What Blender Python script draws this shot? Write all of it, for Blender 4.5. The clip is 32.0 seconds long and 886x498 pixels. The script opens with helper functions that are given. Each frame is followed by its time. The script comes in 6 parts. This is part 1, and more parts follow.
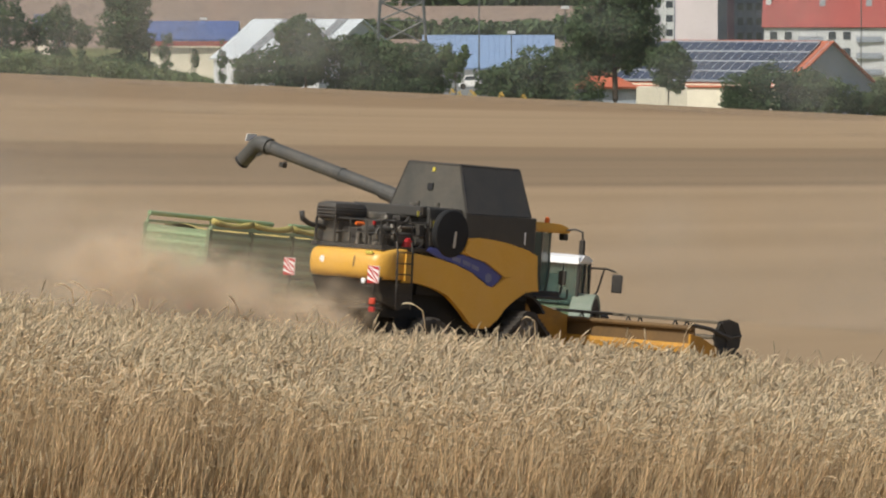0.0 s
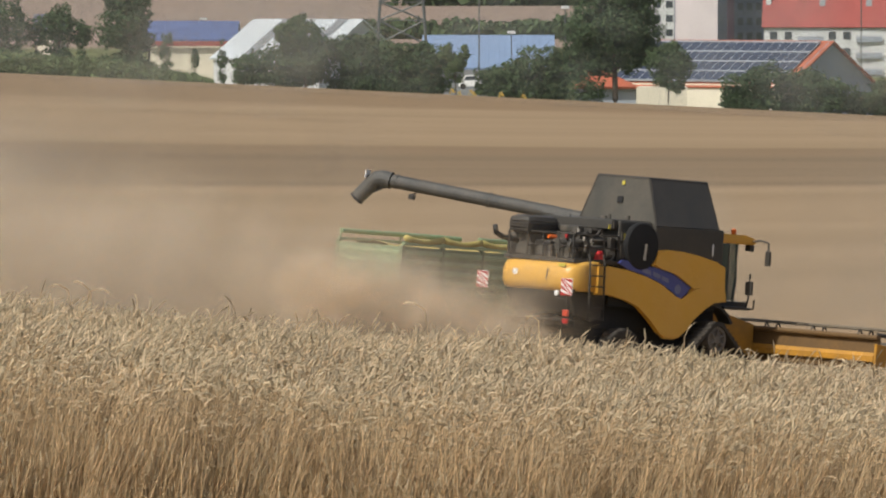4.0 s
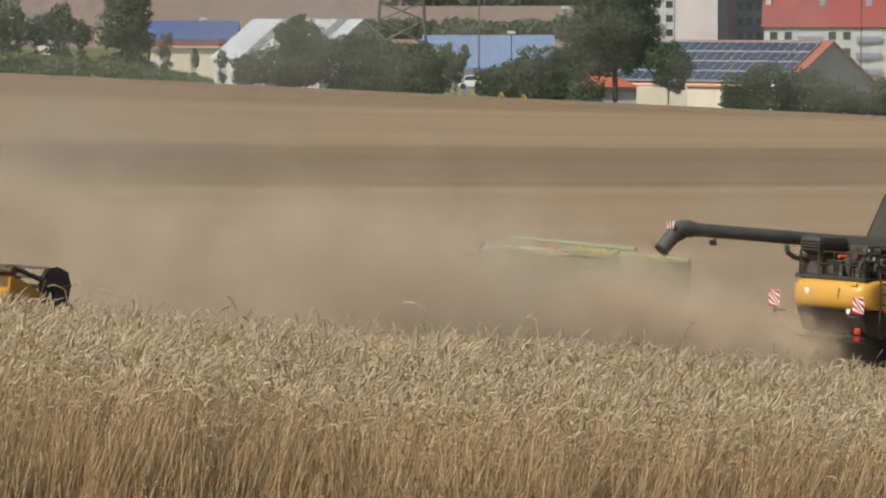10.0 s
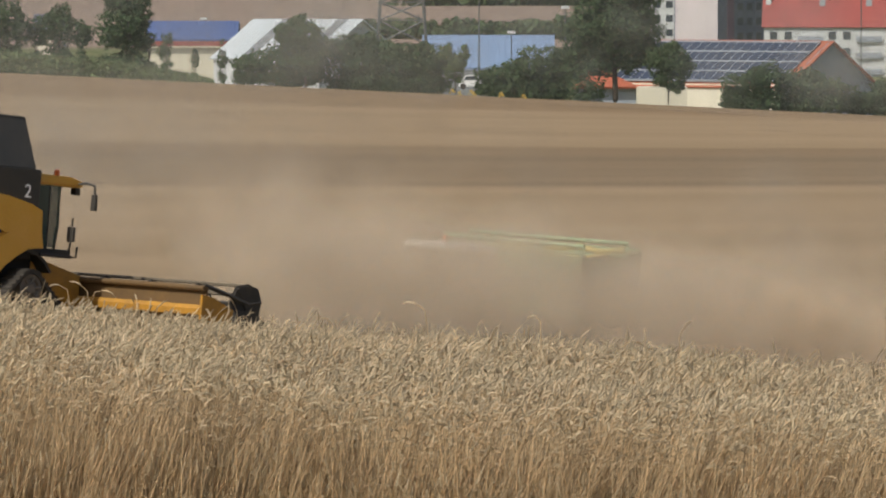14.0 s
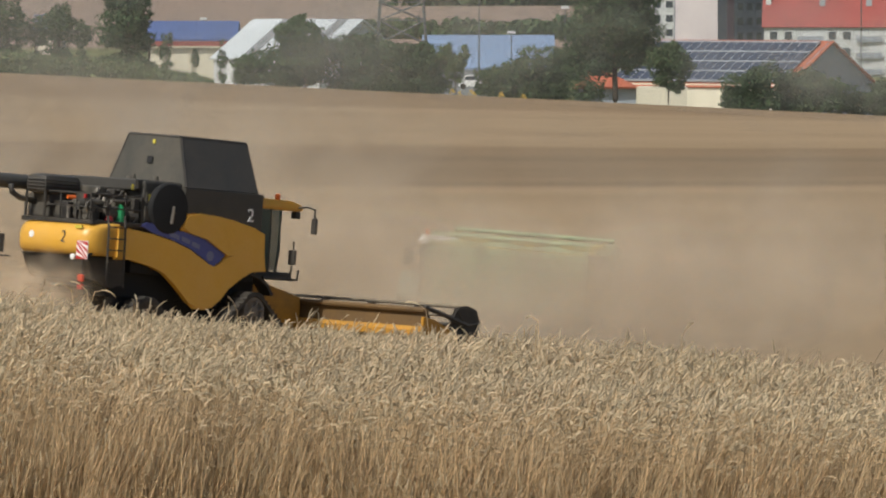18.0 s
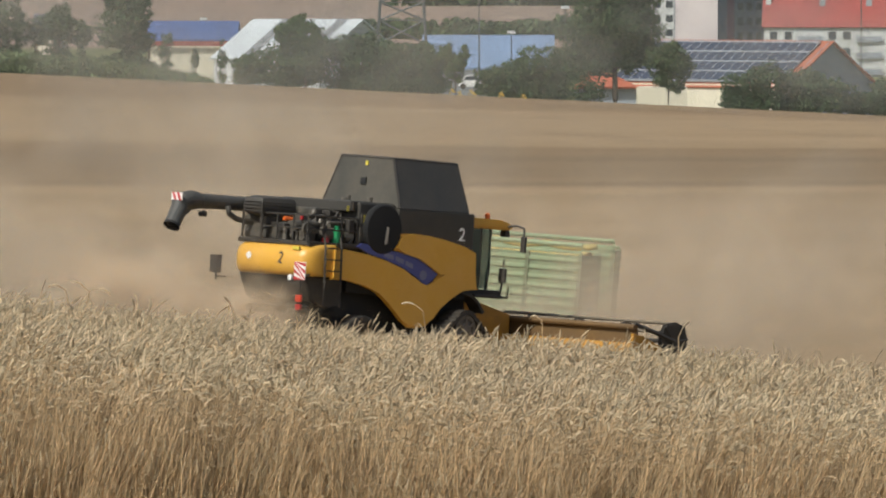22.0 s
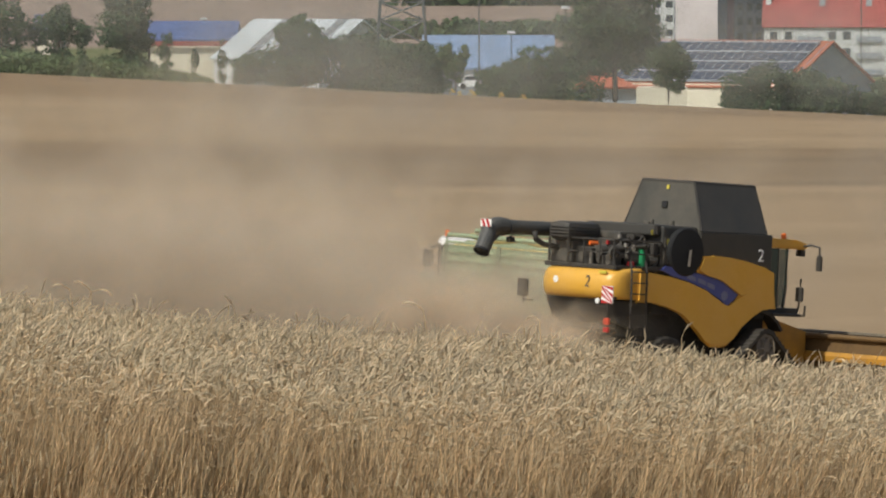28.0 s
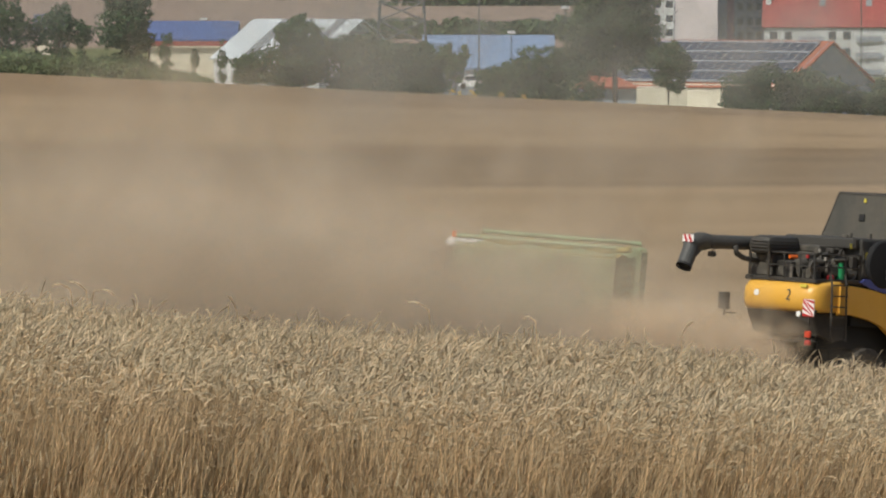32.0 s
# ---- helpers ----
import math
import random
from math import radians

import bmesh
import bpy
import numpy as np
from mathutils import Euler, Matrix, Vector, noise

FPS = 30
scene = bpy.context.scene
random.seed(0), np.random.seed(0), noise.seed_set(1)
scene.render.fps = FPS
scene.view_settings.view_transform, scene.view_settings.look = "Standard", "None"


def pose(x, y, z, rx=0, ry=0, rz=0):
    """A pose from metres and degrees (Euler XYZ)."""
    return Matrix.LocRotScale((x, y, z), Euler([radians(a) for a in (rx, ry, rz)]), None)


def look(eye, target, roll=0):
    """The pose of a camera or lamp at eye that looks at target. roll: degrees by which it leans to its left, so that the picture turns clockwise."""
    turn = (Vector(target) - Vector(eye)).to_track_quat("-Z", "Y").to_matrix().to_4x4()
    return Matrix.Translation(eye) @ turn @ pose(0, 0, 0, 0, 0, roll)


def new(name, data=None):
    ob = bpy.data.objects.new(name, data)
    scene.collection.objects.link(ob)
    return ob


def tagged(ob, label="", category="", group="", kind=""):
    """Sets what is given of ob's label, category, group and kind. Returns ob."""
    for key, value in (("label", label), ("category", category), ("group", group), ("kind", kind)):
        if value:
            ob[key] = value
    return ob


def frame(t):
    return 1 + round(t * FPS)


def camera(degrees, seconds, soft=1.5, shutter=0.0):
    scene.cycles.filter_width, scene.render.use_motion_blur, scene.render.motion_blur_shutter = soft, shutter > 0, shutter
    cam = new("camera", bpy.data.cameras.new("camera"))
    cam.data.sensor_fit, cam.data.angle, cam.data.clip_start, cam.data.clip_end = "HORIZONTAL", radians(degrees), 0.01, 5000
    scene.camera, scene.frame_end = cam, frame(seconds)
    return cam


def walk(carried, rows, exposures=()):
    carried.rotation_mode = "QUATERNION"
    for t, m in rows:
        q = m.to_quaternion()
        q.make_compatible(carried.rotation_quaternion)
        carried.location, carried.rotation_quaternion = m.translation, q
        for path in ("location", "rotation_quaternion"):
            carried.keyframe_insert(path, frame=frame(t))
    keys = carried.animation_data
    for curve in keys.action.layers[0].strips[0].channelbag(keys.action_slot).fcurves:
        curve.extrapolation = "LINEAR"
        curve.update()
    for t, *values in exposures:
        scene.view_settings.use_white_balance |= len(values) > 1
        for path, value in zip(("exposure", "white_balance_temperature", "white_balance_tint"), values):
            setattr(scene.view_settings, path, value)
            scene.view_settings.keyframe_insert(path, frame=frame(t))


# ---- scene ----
cam = camera(4.5, 32.0, soft=2.15)
CAM_POSE = pose(0, 0, 2.6, 88.5, 0, 0)
walk(cam, [(0.0, CAM_POSE), (32.0, CAM_POSE)],
     exposures=[(0, 0.17, 6500, 10.5), (3.5, 0.14, 6500, 10.5), (6, 0.05, 6500, 10.5), (10, -0.02, 6500, 10), (14.5, -0.02, 6480, 10), (17, 0.0, 6440, 9.5),
                (20, 0.08, 6400, 8.5), (25, 0.1, 6380, 8), (28, 0.03, 6400, 8), (32, -0.05, 6420, 8)])

# ---- light: a clear, dusty summer noon, the sun behind the viewer's left shoulder ----
SUN_DIR = Vector((-0.48, -0.50, 0.72)).normalized()
world = bpy.data.worlds.new("summer_sky")
scene.world = world
world.use_nodes = True
wn = world.node_tree.nodes
sky = wn.new("ShaderNodeTexSky")
sky.sky_type = "NISHITA"
sky.sun_disc = False
sky.sun_elevation = math.asin(SUN_DIR.z)
sky.sun_rotation = math.atan2(SUN_DIR.x, SUN_DIR.y)
sky.dust_density = 3.0
wn["Background"].inputs["Strength"].default_value = 0.09
world.node_tree.links.new(sky.outputs["Color"], wn["Background"].inputs["Color"])
sun = new("sun", bpy.data.lights.new("sun", "SUN"))
sun.data.energy = 3.4
sun.data.angle = radians(0.6)
sun.data.color = (1.0, 0.97, 0.89)
sun.matrix_world = look((0, 0, 60), Vector((0, 0, 60)) - SUN_DIR)
scene.view_settings.exposure = 0.0
scene.cycles.transparent_max_bounces = 400


# ---- materials ----
def mat(name, color, rough=0.7, metal=0.0, vary=0.12, scale=3.0, bump=0.0, grime=None, grime_amount=0.0, grime_scale=1.2, alpha_random=0.0, through_light=0.0):
    """A painted or natural surface: fine mottling, larger stains, a little relief."""
    m = bpy.data.materials.new(name)
    m.use_nodes = True
    n, l = m.node_tree.nodes, m.node_tree.links
    b = n["Principled BSDF"]
    b.inputs["Roughness"].default_value = rough
    b.inputs["Metallic"].default_value = metal
    co = n.new("ShaderNodeTexCoord")
    fine = n.new("ShaderNodeTexNoise")
    fine.inputs["Scale"].default_value = scale * 6
    fine.inputs["Detail"].default_value = 5
    l.new(co.outputs["Object"], fine.inputs["Vector"])
    big = n.new("ShaderNodeTexNoise")
    big.inputs["Scale"].default_value = scale * 0.6
    big.inputs["Detail"].default_value = 4
    l.new(co.outputs["Object"], big.inputs["Vector"])
    add = n.new("ShaderNodeMath")
    add.operation = "ADD"
    l.new(fine.outputs["Fac"], add.inputs[0])
    l.new(big.outputs["Fac"], add.inputs[1])
    ramp = n.new("ShaderNodeMapRange")
    ramp.inputs["From Min"].default_value = 0.65
    ramp.inputs["From Max"].default_value = 1.35
    ramp.inputs["To Min"].default_value = 1 - vary
    ramp.inputs["To Max"].default_value = 1 + vary
    l.new(add.outputs[0], ramp.inputs["Value"])
    mul = n.new("ShaderNodeVectorMath")
    mul.operation = "SCALE"
    mul.inputs[0].default_value = color
    l.new(ramp.outputs["Result"], mul.inputs["Scale"])
    out = mul.outputs["Vector"]
    if grime:
        stain = n.new("ShaderNodeTexNoise")
        stain.inputs["Scale"].default_value = grime_scale
        stain.inputs["Detail"].default_value = 6
        stain.inputs["Roughness"].default_value = 0.65
        l.new(co.outputs["Object"], stain.inputs["Vector"])
        sr = n.new("ShaderNodeMapRange")
        sr.inputs["From Min"].default_value = 0.35
        sr.inputs["From Max"].default_value = 0.7
        sr.inputs["To Min"].default_value = grime_amount * 0.3
        sr.inputs["To Max"].default_value = grime_amount
        l.new(stain.outputs["Fac"], sr.inputs["Value"])
        mix = n.new("ShaderNodeMix")
        mix.data_type = "RGBA"
        l.new(sr.outputs["Result"], mix.inputs["Factor"])
        l.new(out, mix.inputs["A"])
        mix.inputs["B"].default_value = (*grime, 1)
        out = mix.outputs["Result"]
        rr = n.new("ShaderNodeMapRange")
        rr.inputs["To Min"].default_value = rough
        rr.inputs["To Max"].default_value = min(1.0, rough + 0.45)
        l.new(sr.outputs["Result"], rr.inputs["Value"])
        l.new(rr.outputs["Result"], b.inputs["Roughness"])
    if alpha_random:
        info = n.new("ShaderNodeNewGeometry")
        r2 = n.new("ShaderNodeMapRange")
        r2.inputs["To Min"].default_value = 1 - alpha_random
        r2.inputs["To Max"].default_value = 1 + alpha_random
        l.new(info.outputs["Random Per Island"], r2.inputs["Value"])
        mul2 = n.new("ShaderNodeVectorMath")
        mul2.operation = "SCALE"
        l.new(out, mul2.inputs[0])
        l.new(r2.outputs["Result"], mul2.inputs["Scale"])
        out = mul2.outputs["Vector"]
    l.new(out, b.inputs["Base Color"])
    if through_light:
        tl = n.new("ShaderNodeBsdfTranslucent")
        l.new(out, tl.inputs["Color"])
        ms = n.new("ShaderNodeMixShader")
        ms.inputs["Fac"].default_value = through_light
        l.new(b.outputs["BSDF"], ms.inputs[1])
        l.new(tl.outputs["BSDF"], ms.inputs[2])
        l.new(ms.outputs["Shader"], n["Material Output"].inputs["Surface"])
    if bump:
        bm_ = n.new("ShaderNodeBump")
        bm_.inputs["Strength"].default_value = bump
        bm_.inputs["Distance"].default_value = 0.02
        l.new(fine.outputs["Fac"], bm_.inputs["Height"])
        l.new(bm_.outputs["Normal"], b.inputs["Normal"])
    return m


def glass(name, tint, opacity, rough=0.08):
    """A tinted pane: partly clear, with a glossy face."""
    m = bpy.data.materials.new(name)
    m.use_nodes = True
    n, l = m.node_tree.nodes, m.node_tree.links
    b = n["Principled BSDF"]
    b.inputs["Base Color"].default_value = (*tint, 1)
    b.inputs["Roughness"].default_value = rough
    b.inputs["Alpha"].default_value = opacity
    b.inputs["Specular IOR Level"].default_value = 0.3
    return m


DUST_TAN = (0.40, 0.31, 0.21)
YELLOW = mat("yellow_paint", (0.70, 0.365, 0.025), 0.34, vary=0.07, grime=DUST_TAN, grime_amount=0.24, grime_scale=0.9)
HEADER_YELLOW = mat("header_yellow_paint", (0.56, 0.27, 0.02), 0.45, vary=0.18, grime=(0.16, 0.10, 0.05), grime_amount=0.55, grime_scale=1.6)
CHARCOAL = mat("charcoal_panel", (0.026, 0.027, 0.025), 0.55, vary=0.12, grime=DUST_TAN, grime_amount=0.10, grime_scale=0.7)
COVER_GREY = mat("grey_tank_cover", (0.036, 0.038, 0.033), 0.6, vary=0.2, grime=DUST_TAN, grime_amount=0.16, grime_scale=0.8)
BLACK = mat("black_steel", (0.016, 0.016, 0.015), 0.6, vary=0.25, grime=DUST_TAN, grime_amount=0.10, grime_scale=2.0)
# real dust, its stains made stronger to paint in pale highlights as well
ENGINE = mat("dusty_highlit_engine_steel", (0.034, 0.036, 0.033), 0.5, vary=0.5, scale=5, grime=DUST_TAN, grime_amount=0.2, grime_scale=3.0)
RUBBER = mat("dusty_rubber", (0.018, 0.018, 0.017), 0.85, vary=0.2, bump=0.2, grime=DUST_TAN, grime_amount=0.13, grime_scale=2.5)
RIM = mat("dusty_rim", (0.10, 0.095, 0.085), 0.6, vary=0.2, grime=DUST_TAN, grime_amount=0.25, grime_scale=3.0)
STEEL = mat("grey_auger_steel", (0.042, 0.046, 0.045), 0.6, 0.0, vary=0.25, scale=2.0, grime=DUST_TAN, grime_amount=0.13, grime_scale=1.8)
# dusty yellow sheet with its shade put into the colour as brown
HEADER_DUSTY_SHADE = mat("dusty_shaded_yellow_sheet", (0.17, 0.092, 0.025), 0.6, vary=0.25, scale=2, grime=(0.08, 0.058, 0.036), grime_amount=0.6, grime_scale=1.5)
DUSTY_ALLOY = mat("dusty_alloy", (0.30, 0.29, 0.26), 0.6, 0.2, vary=0.3, scale=4, grime=DUST_TAN, grime_amount=0.4)
SHEET_YELLOW = mat("yellow_cover_sheet", (0.40, 0.33, 0.075), 0.7, vary=0.15, scale=2, grime=DUST_TAN, grime_amount=0.3)
BRIGHT = mat("bright_worn_steel", (0.45, 0.44, 0.42), 0.35, 0.8, vary=0.2)
BLUE = mat("blue_decal", (0.045, 0.065, 0.27), 0.4, vary=0.08, grime=DUST_TAN, grime_amount=0.1)
SILVER = mat("pale_decal", (0.16, 0.17, 0.28), 0.4)
RED = mat("red_paint", (0.42, 0.02, 0.02), 0.4)
TAIL_LENS = mat("red_tail_lens", (0.52, 0.055, 0.025), 0.35)
ORANGE = mat("orange_lens", (0.7, 0.14, 0.02), 0.3)
WHITE = mat("white_paint", (0.78, 0.77, 0.74), 0.5, vary=0.05)
LIME = mat("yellow_sticker", (0.55, 0.46, 0.06), 0.5)
GREENCAN = mat("green_plastic", (0.02, 0.28, 0.10), 0.4)
DARK_GLASS = mat("dark_green_tinted_glass", (0.045, 0.075, 0.065), 0.25, vary=0.1)
PANEL_GREEN = mat("green_trailer_panel", (0.13, 0.22, 0.11), 0.55, vary=0.1, grime=DUST_TAN, grime_amount=0.3)
GLASS = glass("cab_glass", (0.10, 0.16, 0.13), 0.38)
REEL_BAR = mat("dusty_reel_bar", (0.15, 0.12, 0.08), 0.7, vary=0.3, scale=2)
MATT_BLACK = mat("matt_black_mesh", (0.010, 0.010, 0.010), 0.8, vary=0.2)
GRAINDUST = mat("wheat_heap", (0.52, 0.40, 0.12), 0.9, vary=0.15, scale=8)
TRAILER_GREEN = mat("pale_green_trailer_paint", (0.20, 0.33, 0.17), 0.5, vary=0.1, grime=DUST_TAN, grime_amount=0.35)
TRAILER_DARK = mat("dark_green_trailer_paint", (0.07, 0.13, 0.06), 0.5, vary=0.1, grime=DUST_TAN, grime_amount=0.3)
TRACTOR_GREEN = mat("tractor_green_paint", (0.05, 0.14, 0.06), 0.4, vary=0.08, grime=DUST_TAN, grime_amount=0.3)
MUDGUARD = mat("grey_green_fender", (0.16, 0.22, 0.17), 0.5, vary=0.1, grime=DUST_TAN, grime_amount=0.3)

LEAF = mat("tree_leaves", (0.074, 0.116, 0.044), 0.8, vary=0.3, scale=0.25, alpha_random=0.12, through_light=0.3)
LEAF_DARK = mat("dark_leaves", (0.062, 0.104, 0.040), 0.8, vary=0.25, scale=0.5, alpha_random=0.18, through_light=0.3)
LEAF_LIGHT = mat("young_leaves", (0.10, 0.15, 0.05), 0.7, vary=0.25, scale=0.5, alpha_random=0.22, through_light=0.35)
MAIZE = mat("maize_leaves", (0.10, 0.135, 0.05), 0.7, vary=0.25, scale=0.4, alpha_random=0.35)
BARK = mat("bark", (0.07, 0.055, 0.04), 0.9, vary=0.3, scale=3, bump=0.5)
STRAW = mat("wheat_straw", (0.64, 0.485, 0.285), 0.5, vary=0.32, scale=2.4, grime=(0.42, 0.26, 0.13), grime_amount=0.50, grime_scale=1.8, alpha_random=0.42, through_light=0.2)
EAR = mat("wheat_ears", (0.635, 0.497, 0.330), 0.7, vary=0.24, scale=2.6, grime=(0.50, 0.46, 0.29), grime_amount=0.42, grime_scale=0.9, alpha_random=0.44, through_light=0.3)
DRYLEAF = mat("dry_wheat_leaf", (0.60, 0.50, 0.33), 0.7, vary=0.15, scale=1.5, alpha_random=0.4, through_light=0.45)
PETAL = mat("yellow_petals", (0.50, 0.33, 0.05), 0.7)

BLUE_ROOF = mat("blue_metal_roof", (0.085, 0.135, 0.31), 0.5, vary=0.06, scale=0.05)
PALE_BLUE_ROOF = mat("pale_blue_metal_roof", (0.22, 0.31, 0.45), 0.5, vary=0.06, scale=0.05)
WHITE_ROOF = mat("white_metal_roof", (0.62, 0.66, 0.66), 0.4, vary=0.06, scale=0.05)
GREY_SHEET = mat("grey_sheet", (0.22, 0.23, 0.23), 0.5, vary=0.1, scale=0.05)
CREAM = mat("cream_plaster", (0.70, 0.64, 0.50), 0.85, vary=0.08, scale=0.1, grime=(0.4, 0.36, 0.28), grime_amount=0.15, grime_scale=0.2)
GREY_WALL = mat("grey_blue_plaster", (0.30, 0.33, 0.37), 0.85, vary=0.08, scale=0.1)
RED_TILE = mat("red_tile_roof", (0.29, 0.068, 0.055), 0.75, vary=0.14, scale=0.25, bump=0.3)
ORANGE_TILE = mat("orange_tile_roof", (0.42, 0.115, 0.055), 0.75, vary=0.14, scale=0.25, bump=0.3)
PV = mat("solar_cells", (0.05, 0.06, 0.085), 0.25, vary=0.12, scale=0.1)
PVFRAME = mat("aluminium_rail", (0.45, 0.47, 0.5), 0.4, 0.5, vary=0.05)
# tower walls with sun and shade painted in; the grey also roofs a house
LIT_PINK_PLASTER = mat("lit_pink_plaster", (0.50, 0.45, 0.45), 0.85, vary=0.04, scale=0.05)
SHADED_WALL_SLATE = mat("shaded_wall_and_slate", (0.14, 0.15, 0.19), 0.8, vary=0.08, scale=0.05)
MAROON = mat("maroon_panel", (0.16, 0.09, 0.12), 0.8, vary=0.06)
HOUSE_WHITE = mat("white_plaster", (0.56, 0.57, 0.56), 0.85, vary=0.06, scale=0.1)
WINDOW = mat("dark_window_pane", (0.06, 0.07, 0.08), 0.15, vary=0.1)
GALV = mat("galvanised_steel", (0.14, 0.15, 0.145), 0.5, 0.5, vary=0.1)

# airborne dust: faint tan wisps, all but clear and fading out at the rim, that pile up into haze
def dust_material(name, color, opacity):
    m = bpy.data.materials.new(name)
    m.use_nodes = True
    n, l = m.node_tree.nodes, m.node_tree.links
    n.remove(n["Principled BSDF"])
    clear, front, back = n.new("ShaderNodeBsdfTransparent"), n.new("ShaderNodeBsdfDiffuse"), n.new("ShaderNodeBsdfTranslucent")
    both, mix = n.new("ShaderNodeMixShader"), n.new("ShaderNodeMixShader")
    for k in (front, back):
        k.inputs["Color"].default_value = (*color, 1)
    both.inputs["Fac"].default_value = 0.4
    thick, soft_rim = n.new("ShaderNodeAttribute"), n.new("ShaderNodeMapRange")
    thick.attribute_name = "wisp"
    soft_rim.interpolation_type = "SMOOTHSTEP"
    soft_rim.inputs["To Max"].default_value = opacity
    l.new(thick.outputs["Fac"], soft_rim.inputs["Value"])
    l.new(soft_rim.outputs["Result"], mix.inputs["Fac"])
    l.new(front.outputs[0], both.inputs[1])
    l.new(back.outputs[0], both.inputs[2])
    l.new(clear.outputs[0], mix.inputs[1])
    l.new(both.outputs[0], mix.inputs[2])
    l.new(mix.outputs[0], n["Material Output"].inputs["Surface"])
    return m


DUST = dust_material("harvest_dust", (0.56, 0.47, 0.355), 0.050)
TAIL_DUST = dust_material("thick_brown_dust", (0.68, 0.545, 0.385), 0.125)
VEIL_DUST = dust_material("thin_dust_veil", (0.42, 0.395, 0.35), 0.030)
HAZE = dust_material("pale_haze", (0.38, 0.39, 0.375), 0.022)


def ground_material():
    """Soil with stubble: straw-coloured bands along the drilling, green margin, brown far fields."""
    m = bpy.data.materials.new("stubble_ground")
    m.use_nodes = True
    n, l = m.node_tree.nodes, m.node_tree.links
    b = n["Principled BSDF"]
    b.inputs["Roughness"].default_value = 0.95
    b.inputs["Specular IOR Level"].default_value = 0.1
    geo = n.new("ShaderNodeNewGeometry")
    sep = n.new("ShaderNodeSeparateXYZ")
    l.new(geo.outputs["Position"], sep.inputs[0])

    def math_(op, a, b_=None, c=None):
        k = n.new("ShaderNodeMath")
        k.operation = op
        for i, v in enumerate((a, b_, c)):
            if v is None:
                continue
            if isinstance(v, (int, float)):
                k.inputs[i].default_value = v
            else:
                l.new(v, k.inputs[i])
        return k.outputs[0]

    def noise_(sx, sy, scale, detail=4):
        vm = n.new("ShaderNodeVectorMath")
        vm.operation = "MULTIPLY"
        l.new(geo.outputs["Position"], vm.inputs[0])
        vm.inputs[1].default_value = (sx, sy, sy)
        t = n.new("ShaderNodeTexNoise")
        t.inputs["Scale"].default_value = scale
        t.inputs["Detail"].default_value = detail
        l.new(vm.outputs[0], t.inputs["Vector"])
        return t.outputs["Fac"]

    def mixc(f, a, c):
        k = n.new("ShaderNodeMix")
        k.data_type = "RGBA"
        for s_, v in (("Factor", f), ("A", a), ("B", c)):
            if isinstance(v, tuple):
                k.inputs[s_].default_value = (*v, 1)
            elif isinstance(v, (int, float)):
                k.inputs[s_].default_value = v
            else:
                l.new(v, k.inputs[s_])
        return k.outputs["Result"]

    def step(v, a, c):
        k = n.new("ShaderNodeMapRange")
        k.interpolation_type = "SMOOTHSTEP"
        k.inputs["From Min"].default_value = a
        k.inputs["From Max"].default_value = c
        l.new(v, k.inputs["Value"])
        return k.outputs["Result"]

    wob = math_("MULTIPLY", math_("SUBTRACT", noise_(0.3, 0.1, 0.05), 0.5), 10.0)
    # the drilling runs slantwise across the slope
    along = math_("SUBTRACT", sep.outputs["Y"], math_("MULTIPLY", sep.outputs["X"], 3.45))
    far = math_("ADD", along, wob)
    row_at = n.new("ShaderNodeCombineXYZ")
    l.new(math_("MULTIPLY", sep.outputs["X"], 0.02), row_at.inputs[0])
    l.new(math_("MULTIPLY", along, 0.6), row_at.inputs[1])
    row_noise = n.new("ShaderNodeTexNoise")
    row_noise.inputs["Scale"].default_value = 0.06
    row_noise.inputs["Detail"].default_value = 5
    l.new(row_at.outputs[0], row_noise.inputs["Vector"])
    streak = row_noise.outputs["Fac"]
    fine = noise_(0.5, 1.2, 1.6, 6)
    # the cut field
    col = mixc(step(streak, 0.3, 0.7), (0.282, 0.198, 0.113), (0.335, 0.237, 0.139))
    dark = mixc(step(streak, 0.35, 0.65), (0.190, 0.133, 0.078), (0.235, 0.166, 0.098))
    band = math_("MULTIPLY", step(far, 564, 580), math_("SUBTRACT", 1.0, step(far, 690, 703)))
    col = mixc(math_("MULTIPLY", band, 0.95), col, dark)
    line = math_("MULTIPLY", step(far, 655, 688), math_("SUBTRACT", 1.0, step(far, 692, 704)))
    col = mixc(math_("MULTIPLY", line, 0.5), col, (0.21, 0.138, 0.075))
    edge = step(math_("SUBTRACT", sep.outputs["Y"], math_("MULTIPLY", sep.outputs["X"], 2.2)), 876, 910)
    col = mixc(math_("MULTIPLY", edge, 0.8), col, (0.225, 0.150, 0.082))
    col = mixc(math_("MULTIPLY", step(fine, 0.45, 0.75), 0.12), col, (0.24, 0.165, 0.10))
    # bare soil and litter under the standing wheat
    col = mixc(math_("SUBTRACT", 1.0, step(sep.outputs["Y"], 80, 110)), col, (0.36, 0.26, 0.15))
    # rough grass before the field and between the yards
    grass = mixc(fine, (0.07, 0.10, 0.03), (0.17, 0.17, 0.07))
    col = mixc(math_("SUBTRACT", 1.0, step(sep.outputs["Y"], 55, 60)), col, grass)
    col = mixc(step(sep.outputs["Y"], 1001, 1003), col, grass)
    # far hillside: brown stubble with a paler strip and hedges
    hill = mixc(streak, (0.235, 0.17, 0.13), (0.29, 0.215, 0.165))
    col = mixc(step(sep.outputs["Y"], 2350, 2450), col, hill)
    hazy = noise_(0.3, 0.3, 0.012, 3)
    col = mixc(math_("MULTIPLY", hazy, 0.12), col, (0.45, 0.36, 0.24))
    l.new(col, b.inputs["Base Color"])
    bp = n.new("ShaderNodeBump")
